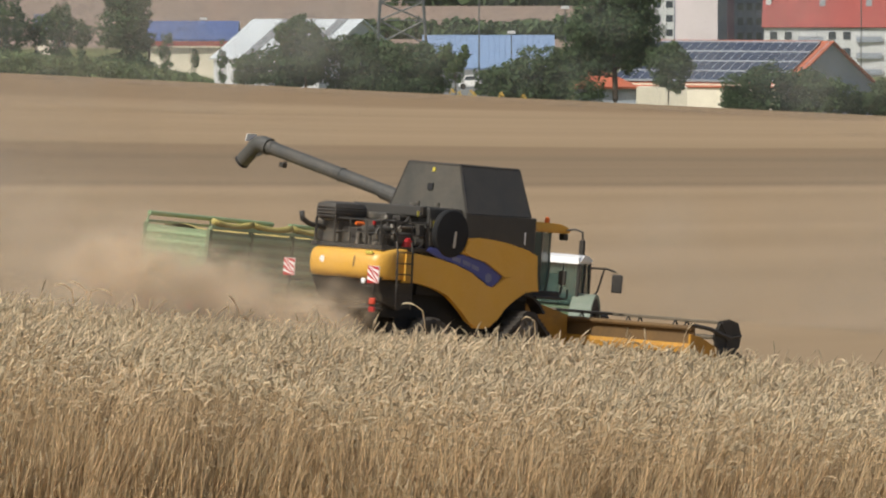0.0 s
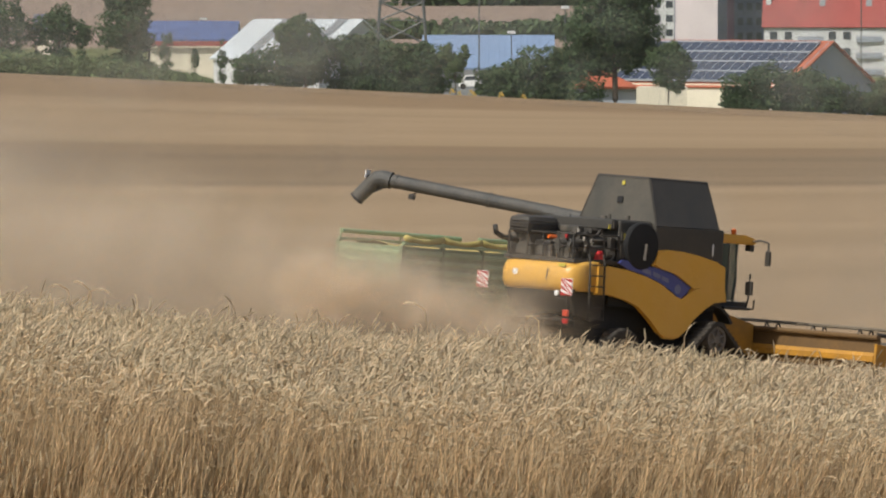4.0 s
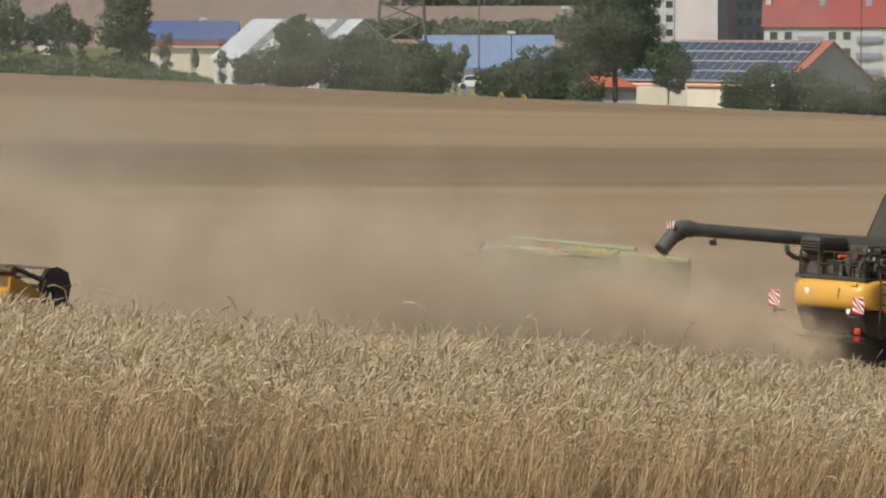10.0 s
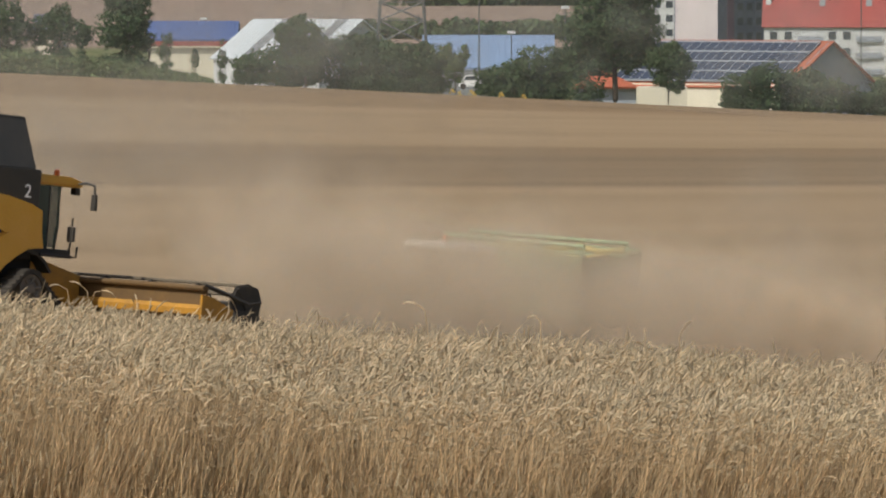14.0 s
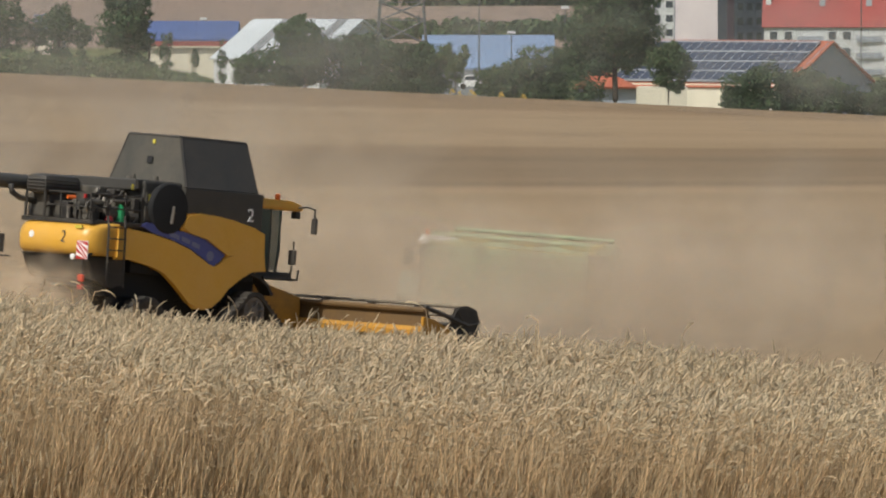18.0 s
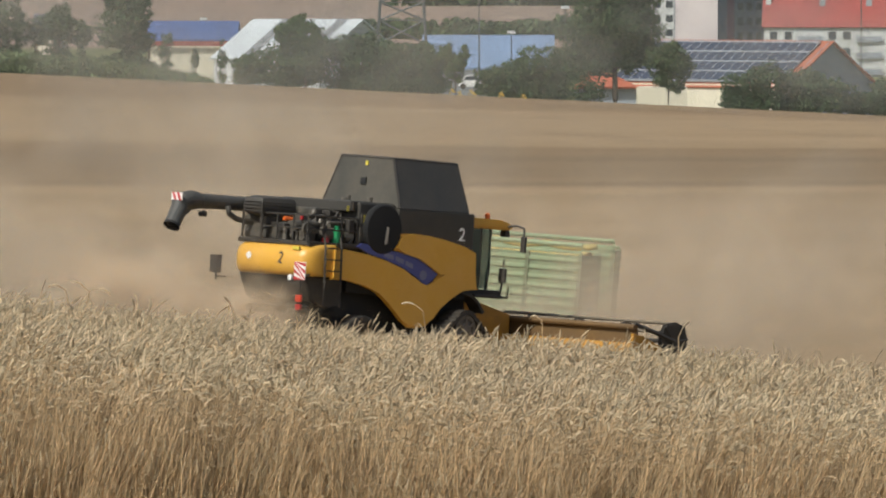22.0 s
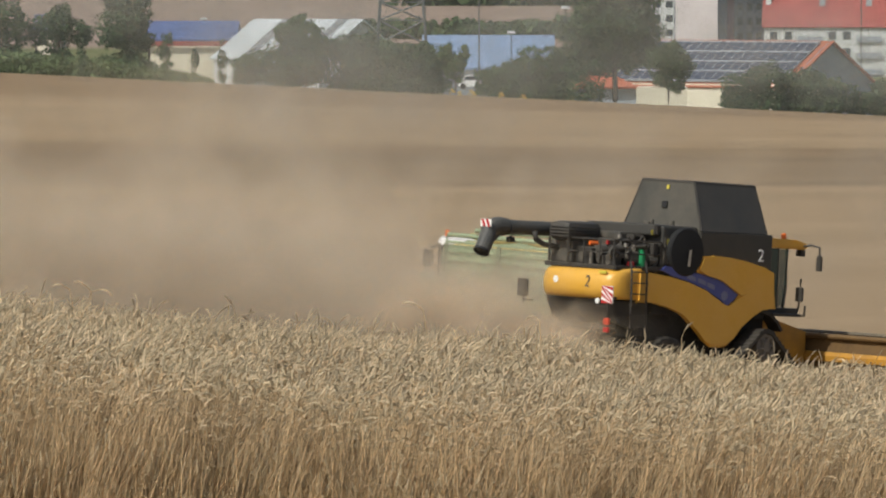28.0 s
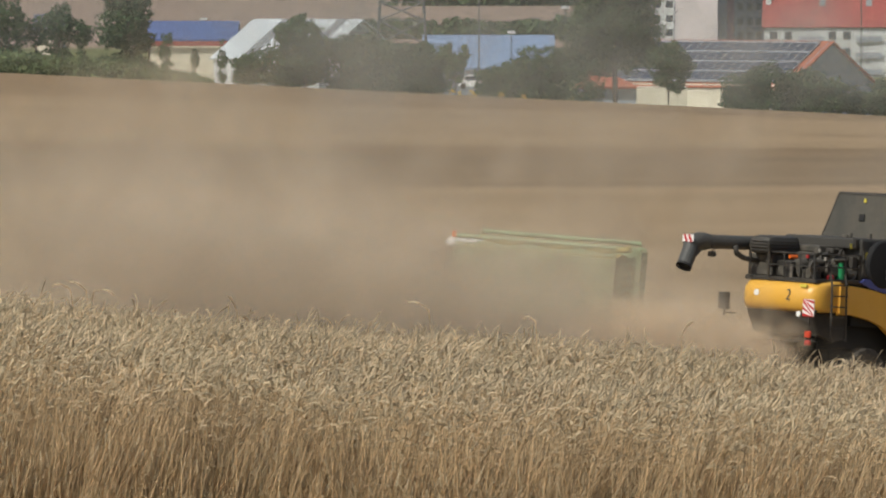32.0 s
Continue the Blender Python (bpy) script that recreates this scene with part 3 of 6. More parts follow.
# ---- the combine harvester ----
def combine_harvester(number, canister, label):
    c = thing("combine_harvester", label, "harvester", "combine harvesters at work")
    # chassis and dark belly
    bm = B()
    box(bm, -5.0, 0.6, -1.05, 1.05, 0.95, 1.9, 0.05)
    box(bm, -4.0, 0.3, -1.35, 1.35, 1.6, 2.75, 0.04)
    box(bm, -4.4, 0.5, -0.98, 0.98, 0.55, 1.0, 0.05)
    part("chassis", bm, MATT_BLACK, c)
    bm = B()
    tube(bm, [(0, -1.55, 0.50), (0, 1.55, 0.50)], 0.16, 10)
    box(bm, -0.35, 0.35, -0.5, 0.5, 0.3, 1.0, 0.05)
    part("front_axle", bm, BLACK, c)
    bm = B()
    tube(bm, [(-3.54, -1.4, 0.36), (-3.54, 1.4, 0.36)], 0.11, 8)
    box(bm, -3.7, -3.38, -0.3, 0.3, 0.3, 1.2, 0.04)
    part("rear_axle", bm, BLACK, c)
    # yellow flank panels, one swept piece each side, cut out round the wheels
    flank = [(-4.72, 2.76), (-4.26, 2.70), (-3.52, 2.62), (-2.78, 2.48), (-2.13, 2.29), (-1.58, 2.05), (-1.28, 1.85), (-1.05, 2.04), (-0.81, 2.25), (-0.35, 2.30), (0.48, 2.28), (0.56, 1.89),
             (0.2, 1.92), (0.0, 1.90), (-0.38, 1.70), (-0.76, 1.36), (-1.0, 1.08), (-1.22, 0.87), (-1.5, 0.80), (-1.87, 0.80), (-2.1, 0.95), (-2.35, 1.17), (-2.63, 1.45), (-3.0, 1.70), (-3.5, 1.86), (-4.2, 1.92), (-4.72, 1.90)]
    upper = [(-2.36, 3.21), (-1.9, 3.235), (-1.37, 3.21), (-0.73, 3.13), (0.03, 2.98), (0.43, 2.85), (0.48, 2.18), (-0.70, 2.18), (-0.80, 2.26), (-1.6, 2.60), (-2.15, 2.76), (-2.52, 2.77), (-2.47, 2.98)]
    badge = [(-3.86, 2.80), (-3.70, 2.90), (-3.49, 2.89), (-3.01, 2.74), (-2.17, 2.745), (-1.63, 2.59), (-0.84, 2.27), (-1.05, 2.07), (-1.29, 1.89), (-1.6, 2.09), (-2.14, 2.33), (-2.79, 2.52), (-3.42, 2.64)]
    for sgn, side in ((-1, "near"), (1, "off")):
        ob = part("side_panel", slab(B(), flank, sgn * 1.40, sgn * 1.56, bevel=0.055), YELLOW, c)
        part("upper_side_panel", slab(B(), upper, sgn * 1.40, sgn * 1.57, bevel=0.06), YELLOW, c)
        bd = part("decal", slab(B(), badge, sgn * 1.45, sgn * 1.50, bevel=0.015), BLUE, c, "dark blue swoosh panel with pale lettering")
        bm = B()
        for (x, z, w, h) in ((-2.70, 2.62, 0.34, 0.12), (-2.30, 2.53, 0.30, 0.12), (-1.95, 2.43, 0.28, 0.12)):
            slab(bm, [(x - w / 2, z - h / 2 + 0.04), (x + w / 2, z - h / 2 - 0.04), (x + w / 2, z + h / 2 - 0.04), (x - w / 2, z + h / 2 + 0.04)], sgn * 1.50, sgn * 1.508)
        part("lettering_bar", bm, SILVER, bd)
        bm = B()
        tube(bm, [(-1.42, sgn * 1.495, 2.18), (-1.42, sgn * 1.507, 2.18)], 0.13, 14)
        part("emblem", bm, SILVER, bd)
        bm = B()
        arch = [(-0.95 * math.cos(a) * 1.18, 0.75 + 1.12 * math.sin(a)) for a in np.linspace(0.15, 2.6, 9)]
        slab(bm, [(x, z) for x, z in arch] + [(x * 0.93, 0.75 + (z - 0.75) * 0.93) for x, z in arch[::-1]], sgn * 1.0, sgn * 1.44)
        part("mudguard", bm, BLACK, c)
    # rear hood: a rounded yellow hump across the tail
    bm = B()
    prof = [(-5.50, 1.95), (-5.60, 2.02), (-5.66, 2.2), (-5.66, 2.42), (-5.61, 2.58), (-5.51, 2.69), (-5.34, 2.76), (-5.0, 2.80), (-4.6, 2.81), (-4.6, 1.96)]
    # the plan is rounded towards both flanks
    rows_ = []
    for y, tuck in ((-1.50, 0.55), (-1.49, 0.36), (-1.44, 0.20), (-1.34, 0.09), (-1.20, 0.03), (-1.0, 0.0), (0.85, 0.0), (1.05, 0.03), (1.2, 0.12), (1.29, 0.3), (1.32, 0.55)):
        rows_.append([bm.verts.new((min(x + tuck, -4.6) if x < -4.9 else x, y, 2.38 + (z - 2.38) * (1 - 0.12 * tuck))) for x, z in prof])
    for p_, q_ in zip(rows_, rows_[1:]):
        for k in range(len(prof)):
            bm.faces.new((p_[k], p_[(k + 1) % len(prof)], q_[(k + 1) % len(prof)], q_[k]))
    bm.faces.new(rows_[0])
    bm.faces.new(rows_[-1][::-1])
    hood = part("rear_hood", bm, YELLOW, c, "rounded yellow tail hood", smooth=True)
    bm = B()
    tube(bm, [(-5.655, 0.62, 2.40), (-5.675, 0.62, 2.40)], 0.09, 16)
    part("roundel", bm, WHITE, hood, "round white emblem")
    bm = digits(number, 0.44)
    bmesh.ops.transform(bm, matrix=pose(-5.672, -0.58, 2.38, 90, 0, -90) @ pose(0, 0, 0, 0, 0, -10) @ Matrix.Diagonal((0.8, 1, 1, 1)), verts=bm.verts)
    part("numeral", bm, ENGINE, hood, "black fleet numeral " + number)
    bm = B()
    box(bm, -5.63, -5.58, -1.2, -0.95, 2.62, 2.70)
    part("reflector", bm, LIME, hood)
    # chopper and spreader below the hood
    bm = B()
    slab(bm, [(-5.45, 1.94), (-5.15, 1.35), (-4.5, 1.15), (-4.1, 1.3), (-4.1, 1.94)], -1.25, 1.2, bevel=0.03)
    part("straw_chopper", bm, BLACK, c)
    for y in (-0.62, 0.62):
        bm = B()
        lathe(bm, [(0.001, 1.12), (0.5, 1.12), (0.52, 1.16), (0.12, 1.22), (0.001, 1.3)], 18, "z")
        for k in range(6):
            a = k * math.pi / 3
            box(bm, -0.02, 0.02, -0.02, 0.02, 1.15, 1.2)
            plate(bm, (0.1 * math.cos(a), 0.1 * math.sin(a), 1.02), (0.5 * math.cos(a), 0.5 * math.sin(a), 1.02), (0.5 * math.cos(a), 0.5 * math.sin(a), 1.12), (0.1 * math.cos(a), 0.1 * math.sin(a), 1.12), 0.015)
        part("spreader_disc", bm, BLACK, c, loc=(-5.2, y, 0.0))
    striped_board(c, (-5.86, -1.54, 2.08), 0.42, 0.46)
    striped_board(c, (-5.80, 1.70, 2.12), 0.42, 0.46, back=number == "2")
    bm = B()
    box(bm, -5.88, -5.80, -1.64, -1.44, 1.28, 1.46, 0.03)
    part("tail_lamp", bm, TAIL_LENS, c, "red tail lamp")
    bm = B()
    box(bm, -5.88, -5.80, -1.64, -1.45, 1.08, 1.22, 0.02)
    part("tail_lamp", bm, RED, c, "red tail lamp")
    bm = B()
    tube(bm, [(-5.8, -1.53, 1.05), (-5.8, -1.53, 1.9), (-5.4, -1.4, 2.0)], 0.035, 6)
    part("lamp_post", bm, BLACK, c)
    bm = B()
    tube(bm, [(-5.75, -1.05, 1.9), (-5.70, -1.05, 1.9)], 0.075, 12)
    part("work_lamp", bm, WHITE, c, "small round work lamp")
    # ladder
    bm = B()
    for x in (-5.12, -4.55):
        tube(bm, [(x, -1.60, 3.0), (x, -1.66, 2.7), (x + 0.02, -1.70, 1.2)], 0.028, 6)
    part("ladder_rail", bm, BLACK, c)
    for k in range(6):
        bm = B()
        z = 1.24 + k * 0.29
        box(bm, -5.11, -4.55, -1.74, -1.62, z, z + 0.035)
        part("rung", bm, BLACK, c)
    # engine deck
    bm = B()
    box(bm, -5.45, -2.45, -1.38, 1.3, 2.74, 2.86, 0.02)
    part("engine_deck", bm, BLACK, c)
    bm = B()
    box(bm, -4.55, -3.4, -0.55, 0.5, 2.86, 3.55, 0.06)
    box(bm, -4.4, -3.5, -0.42, 0.38, 3.55, 3.74, 0.05)
    for k in range(6):
        tube(bm, [(-4.42 + k * 0.17, -0.62, 3.02), (-4.42 + k * 0.17, -0.58, 3.5)], 0.045, 6)
    box(bm, -4.7, -4.5, -0.45, 0.4, 2.95, 3.3, 0.03)
    part("engine_block", bm, ENGINE, c)
    bm = B()
    box(bm, -5.3, -2.5, 0.45, 1.25, 2.86, 3.45, 0.05)
    box(bm, -3.4, -2.45, -0.1, 0.9, 2.86, 3.75, 0.05)
    box(bm, -5.2, -4.7, -0.3, 0.4, 2.86, 3.3, 0.04)
    part("engine_enclosure", bm, ENGINE, c)
    # slatted intake box at the tail
    bm = B()
    box(bm, -5.62, -4.35, 0.28, 1.1, 3.42, 3.95, 0.22)
    inb = part("intake_box", bm, CHARCOAL, c, "slatted dark intake box")
    for k in range(4):
        part("slat", tube(B(), [(-5.64, 0.95, 3.55 + k * 0.08), (-5.64, 0.27, 3.55 + k * 0.08), (-4.45, 0.26, 3.55 + k * 0.08)], 0.02, 5), BLACK, inb)
    for x in (-5.55, -4.42):
        for y in (0.34, 1.04):
            part("intake_leg", tube(B(), [(x, y, 2.86), (x, y, 3.52)], 0.04, 6), BLACK, c)
    part("intake_brace", tube(B(), [(-5.55, 0.34, 3.1), (-4.42, 0.34, 3.35)], 0.03, 5), BLACK, c)
    bm = B()
    tube(bm, [(-5.1, 0.9, 3.2), (-5.7, 1.15, 3.30), (-5.92, 1.2, 3.42), (-5.98, 1.2, 3.62)], 0.075, 10)
    part("exhaust_pipe", bm, BLACK, c, "curved black exhaust pipe", smooth=True)
    bm = B()
    tube(bm, [(-5.15, -0.35, 3.18), (-4.75, -0.35, 3.18)], 0.19, 14)
    tube(bm, [(-4.75, -0.35, 3.18), (-4.5, -0.35, 3.3), (-4.3, -0.2, 3.5)], 0.08, 8)
    part("air_filter", bm, ENGINE, c)
    bm = B()
    tube(bm, [(-5.3, -0.9, 3.0), (-4.9, -0.9, 3.0)], 0.14, 12)
    tube(bm, [(-4.75, -1.05, 3.05), (-4.1, -1.05, 3.05)], 0.2, 14)
    part("hydraulic_tank", bm, ENGINE, c)
    bm = B()
    tube(bm, [(-5.05, 0.05, 3.4), (-4.8, 0.0, 3.4)], 0.055, 8)
    part("orange_cap", bm, ORANGE, c)
    bm = B()
    for (x, y, z, r_, ln) in ((-5.05, -1.0, 3.3, 0.09, 0.5), (-4.2, -0.95, 3.35, 0.13, 0.45), (-3.95, -1.15, 3.02, 0.16, 0.3), (-4.65, -0.7, 3.5, 0.07, 0.7)):
        tube(bm, [(x - ln / 2, y, z), (x + ln / 2, y, z)], r_, 10)
        box(bm, x - 0.06, x + 0.06, y - 0.06, y + 0.06, 2.86, z)
    part("coolant_reservoir", bm, ENGINE, c)
    for (x, y, z, w_, h_) in ((-5.3, -1.2, 2.86, 0.22, 0.34), (-4.85, -1.22, 2.86, 0.16, 0.5), (-3.98, -1.28, 2.86, 0.2, 0.62), (-5.35, -0.3, 2.86, 0.3, 0.42), (-4.15, -0.7, 3.55, 0.5, 0.14)):
        part("control_box", box(B(), x, x + w_, y, y + w_ * 0.8, z, z + h_, 0.03), BLACK, c)
    # pipes, hoses and guard rails over the deck
    rng = random.Random(5)
    for k in range(9):
        bm = B()
        x0, y0, z0 = -5.3 + rng.random() * 2.2, -1.2 + rng.random() * 1.6, 2.9 + rng.random() * 0.3
        tube(bm, [(x0, y0, z0), (x0 + 0.2, y0 + 0.1, z0 + 0.3), (x0 + 0.55, y0 + rng.uniform(-0.3, 0.3), z0 + 0.35), (x0 + 0.75, y0, z0 + 0.05)], 0.026, 5)
        part("hose", bm, BLACK, c)
    rng = random.Random(12)
    for k in range(16):
        x0, y0, z0 = rng.uniform(-5.35, -3.9), rng.uniform(-1.25, -0.1), rng.uniform(2.88, 3.4)
        if k % 3 == 0:
            part("valve", tube(B(), [(x0, y0, 2.86), (x0, y0, z0), (x0, y0, z0 + 0.1)], rng.uniform(0.035, 0.07), 8), RIM if k % 2 else ENGINE, c)
        elif k % 3 == 1:
            part("bracket", box(B(), x0, x0 + rng.uniform(0.08, 0.25), y0, y0 + 0.1, 2.86, z0 + 0.08, 0.015), ENGINE if k % 2 else CHARCOAL, c)
        else:
            part("pipe", tube(B(), [(x0, y0, 2.88), (x0, y0, z0), (x0 + 0.12, y0, z0 + 0.12), (x0 + rng.uniform(0.4, 0.8), y0 + 0.1, z0 + 0.14)], 0.035, 6), RIM if k % 2 else ENGINE, c)
    rng = random.Random(31)
    for k in range(26):
        x0, y0, z0 = rng.uniform(-5.45, -3.75), rng.uniform(-1.32, -0.6), rng.uniform(2.9, 3.62)
        kind = k % 5
        if kind == 0:
            w_ = rng.uniform(0.09, 0.19)
            bm = lathe(B(), [(0.001, -0.03), (w_ * 0.5, -0.03), (w_, -0.04), (w_, 0.04), (0.001, 0.05)], 12)
            part("pulley", bm, RIM if k % 2 else ENGINE, c, loc=(x0, y0, z0))
        elif kind == 1:
            part("bracket", box(B(), x0, x0 + rng.uniform(0.06, 0.3), y0, y0 + 0.12, z0, z0 + rng.uniform(0.06, 0.22), 0.015), ENGINE, c)
        elif kind == 2:
            part("pipe", tube(B(), [(x0, y0, 2.86), (x0, y0, z0), (x0 + rng.uniform(-0.4, 0.4), y0 + 0.05, z0 + 0.06)], 0.022, 6), RIM, c)
        elif kind == 3:
            part("hose", tube(B(), [(x0, y0, z0), (x0 + 0.15, y0 - 0.04, z0 - 0.16), (x0 + 0.4, y0, z0 - 0.12), (x0 + 0.55, y0, z0 + 0.05)], 0.03, 6), BLACK, c)
        else:
            part("fitting", box(B(), x0, x0 + 0.07, y0, y0 + 0.07, z0, z0 + 0.1, 0.012), (DUSTY_ALLOY, RIM, DUSTY_ALLOY, LIME, RED)[k // 5 % 5], c)
    bm = B()
    for z in (3.18, 3.52):
        tube(bm, [(-5.5, -1.34, z), (-3.75, -1.34, z)], 0.022, 5)
        tube(bm, [(-5.5, -1.34, z), (-5.5, 0.25, z)], 0.022, 5)
    for x in (-5.5, -4.9, -4.3, -3.75):
        tube(bm, [(x, -1.34, 2.84), (x, -1.34, 3.54)], 0.022, 5)
    for y in (-0.8, -0.2):
        tube(bm, [(-5.5, y, 2.84), (-5.5, y, 3.54)], 0.022, 5)
    part("guard_rail", bm, BLACK, c)
    # radiator housing with the round dust screen
    bm = B()
    box(bm, -3.72, -2.42, -1.36, -0.1, 2.80, 3.96, 0.06)
    box(bm, -3.95, -2.42, -1.25, 1.3, 3.70, 3.98, 0.04)
    part("radiator_housing", bm, CHARCOAL, c)
    for k in range(7):
        x = -3.9 + k * 0.2
        part("cooler_fin", box(B(), x, x + 0.07, -1.29, -1.24, 3.74, 3.95, 0.01), ENGINE if k % 2 else BLACK, c)
    for (x, y, z0_, z1_, r_) in ((-3.7, -0.9, 3.96, 4.12, 0.05), (-3.35, -0.4, 3.96, 4.06, 0.11), (-2.75, -0.7, 3.96, 4.1, 0.07)):
        part("filler_cap", tube(B(), [(x, y, z0_), (x, y, z1_)], r_, 10), ENGINE, c)
    for (x, z, w_, h_) in ((-3.68, 2.95, 0.3, 0.36), (-3.66, 3.4, 0.2, 0.26)):
        part("access_door", box(B(), x, x + w_, -1.385, -1.355, z, z + h_, 0.01), ENGINE, c)
    bm = lathe(B(), [(0.64, -1.34), (0.65, -1.50), (0.61, -1.54), (0.3, -1.56), (0.001, -1.57)], 32)
    bmesh.ops.translate(bm, vec=(-2.95, 0, 3.30), verts=bm.verts)
    part("dust_screen", bm, MATT_BLACK, c, "round black rotary dust screen", smooth=False)
    bm = B()
    plate(bm, (-2.98, -1.60, 2.92), (-2.90, -1.60, 2.92), (-2.86, -1.60, 3.36), (-2.93, -1.60, 3.36), 0.02)
    part("suction_wand", bm, BRIGHT, c, "pale suction wand across the screen")
    for (x, y, z, h) in ((-4.1, -1.28, 3.70, 0.14), (-3.58, -1.385, 3.42, 0.2)):
        bm = B()
        box(bm, x, x + 0.08, y - 0.005, y + 0.005, z, z + h)
        part("sticker", bm, LIME, c)
    bm = B()
    if canister == "red":
        lathe(bm, [(0.001, 2.84), (0.17, 2.84), (0.17, 3.0), (0.1, 3.08), (0.001, 3.1)], 14, "z")
    else:
        lathe(bm, [(0.001, 2.84), (0.13, 2.84), (0.13, 3.16), (0.07, 3.2), (0.07, 3.28), (0.001, 3.28)], 14, "z")
    part("canister", bm, RED if canister == "red" else GREENCAN, c, canister + " canister at the head of the ladder", loc=(-4.35, -1.2, 0.02))
    if canister != "red":
        bm = lathe(B(), [(0.001, 2.84), (0.12, 2.84), (0.10, 2.95), (0.001, 2.97)], 12, "z")
        part("warning_lamp", bm, RED, c, loc=(-4.75, -1.22, 0.02))
    # grain tank and its raised folding covers
    bm = B()
    box(bm, -2.42, 0.32, -1.49, 1.49, 2.72, 3.86, 0.03)
    part("grain_tank", bm, CHARCOAL, c)
    lo = [(-2.40, 1.45, 3.86), (-2.40, -1.47, 3.86), (0.10, -1.45, 3.86), (0.10, 1.45, 3.86)]
    hi = [(-2.25, 0.95, 5.16), (-2.25, -0.97, 5.14), (0.05, -0.94, 5.12), (0.05, 0.95, 5.14)]
    for i in range(4):
        j = (i + 1) % 4
        bm = plate(B(), lo[i], lo[j], hi[j], hi[i], 0.03)
        cover = part("tank_cover", bm, COVER_GREY if i == 0 else CHARCOAL, c, "raised dark tank cover panel")
        bm = B()
        tube(bm, [lo[i], hi[i]], 0.045, 5)
        tube(bm, [hi[i], hi[j]], 0.045, 5)
        part("cover_seam", bm, BLACK, cover)
    # black plate that paints the dark of a hole in the rear cover
    bm = plate(B(), (-2.40, 0.08, 4.44), (-2.40, -0.12, 4.44), (-2.38, -0.12, 4.62), (-2.38, 0.08, 4.62), -0.02)
    part("cover_hole", bm, MATT_BLACK, c)
    bm = plate(B(), (-2.34, -0.02, 4.94), (-2.34, -0.11, 4.94), (-2.33, -0.11, 5.05), (-2.33, -0.02, 5.05), -0.02)
    part("sticker", bm, LIME, c)
    bm = digits(number, 0.48)
    bmesh.ops.transform(bm, matrix=pose(-0.10, -1.497, 3.28, 90, 0, 0), verts=bm.verts)
    part("numeral", bm, WHITE, c, "white fleet numeral " + number)
    # cab
    bm = B()
    box(bm, 0.36, 2.0, -0.95, 0.95, 1.72, 1.92, 0.03)
    box(bm, 0.36, 0.46, -0.95, 0.95, 1.9, 3.5)
    part("cab_floor", bm, BLACK, c)
    bm = B()
    slab(bm, [(0.30, 3.52), (0.30, 3.70), (0.6, 3.78), (1.8, 3.76), (2.2, 3.66), (2.24, 3.55), (2.1, 3.50)], -1.0, 1.0, bevel=0.06)
    part("cab_roof", bm, YELLOW, c, "yellow cab roof")
    for y in (-0.93, 0.93):
        part("cab_pillar", tube(B(), [(0.42, y, 1.9), (0.42, y, 3.52)], 0.05, 6), BLACK, c)
        part("cab_pillar", tube(B(), [(1.15, y, 1.9), (1.12, y, 3.52)], 0.04, 6), BLACK, c)
        part("cab_pillar", tube(B(), [(1.42, y, 1.9), (1.52, y * 0.97, 2.5), (1.50, y * 0.97, 3.52)], 0.045, 6), BLACK, c)
    for y in (-0.94, 0.94):
        bm = slab(B(), [(0.47, 1.95), (1.40, 1.95), (1.50, 2.5), (1.48, 3.5), (0.47, 3.5)], y - 0.006, y + 0.006)
        part("side_window", bm, GLASS, c)
        part("door_window", slab(B(), [(0.47, 1.96), (1.12, 1.96), (1.10, 3.49), (0.47, 3.49)], y - 0.02, y - 0.008) if y < 0 else slab(B(), [(0.47, 1.96), (1.12, 1.96), (1.10, 3.49), (0.47, 3.49)], y + 0.008, y + 0.02), DARK_GLASS, c, "dark tinted cab door glass")
    bm = plate(B(), (1.42, -0.9, 1.95), (1.42, 0.9, 1.95), (1.52, 0.9, 2.5), (1.52, -0.9, 2.5), 0.01)
    plate(bm, (1.52, -0.9, 2.5), (1.52, 0.9, 2.5), (1.50, 0.9, 3.5), (1.50, -0.9, 3.5), 0.01)
    part("windscreen", bm, GLASS, c)
    bm = B()
    box(bm, 0.7, 1.15, -0.28, 0.28, 2.2, 2.35, 0.05)
    box(bm, 0.62, 0.76, -0.28, 0.28, 2.3, 3.0, 0.05)
    box(bm, 0.75, 1.05, -0.15, 0.15, 1.9, 2.2)
    part("driver_seat", bm, BLACK, c)
    bm = lathe(B(), [(0.001, 3.76), (0.07, 3.76), (0.07, 3.88), (0.04, 3.92), (0.001, 3.93)], 10, "z")
    part("beacon", bm, ORANGE, c, "orange beacon", loc=(1.5, -0.75, 0.0))
    for sgn in (-1, 1):
        bm = B()
        tube(bm, [(2.0, sgn * 0.9, 3.58), (2.15, sgn * 1.2, 3.64), (2.22, sgn * 1.42, 3.58), (2.22, sgn * 1.44, 3.3)], 0.03, 6)
        arm = part("mirror_arm", bm, BLACK, c)
        bm = B()
        box(bm, 2.16, 2.25, sgn * 1.45 - 0.08, sgn * 1.45 + 0.08, 2.95, 3.36, 0.02)
        part("mirror", bm, BLACK, arm)
        bm = B()
        box(bm, 2.05, 2.22, sgn * 0.8 - 0.1, sgn * 0.8 + 0.1, 3.32, 3.5, 0.03)
        part("work_lamp", bm, BLACK, c)
    # side platform with its own rail and mirror
    bm = B()
    box(bm, 0.5, 1.55, -1.5, -0.95, 1.70, 1.78, 0.02)
    part("platform", bm, BLACK, c)
    part("platform", box(B(), 0.5, 1.9, 0.95, 1.5, 1.70, 1.78, 0.02), BLACK, c)
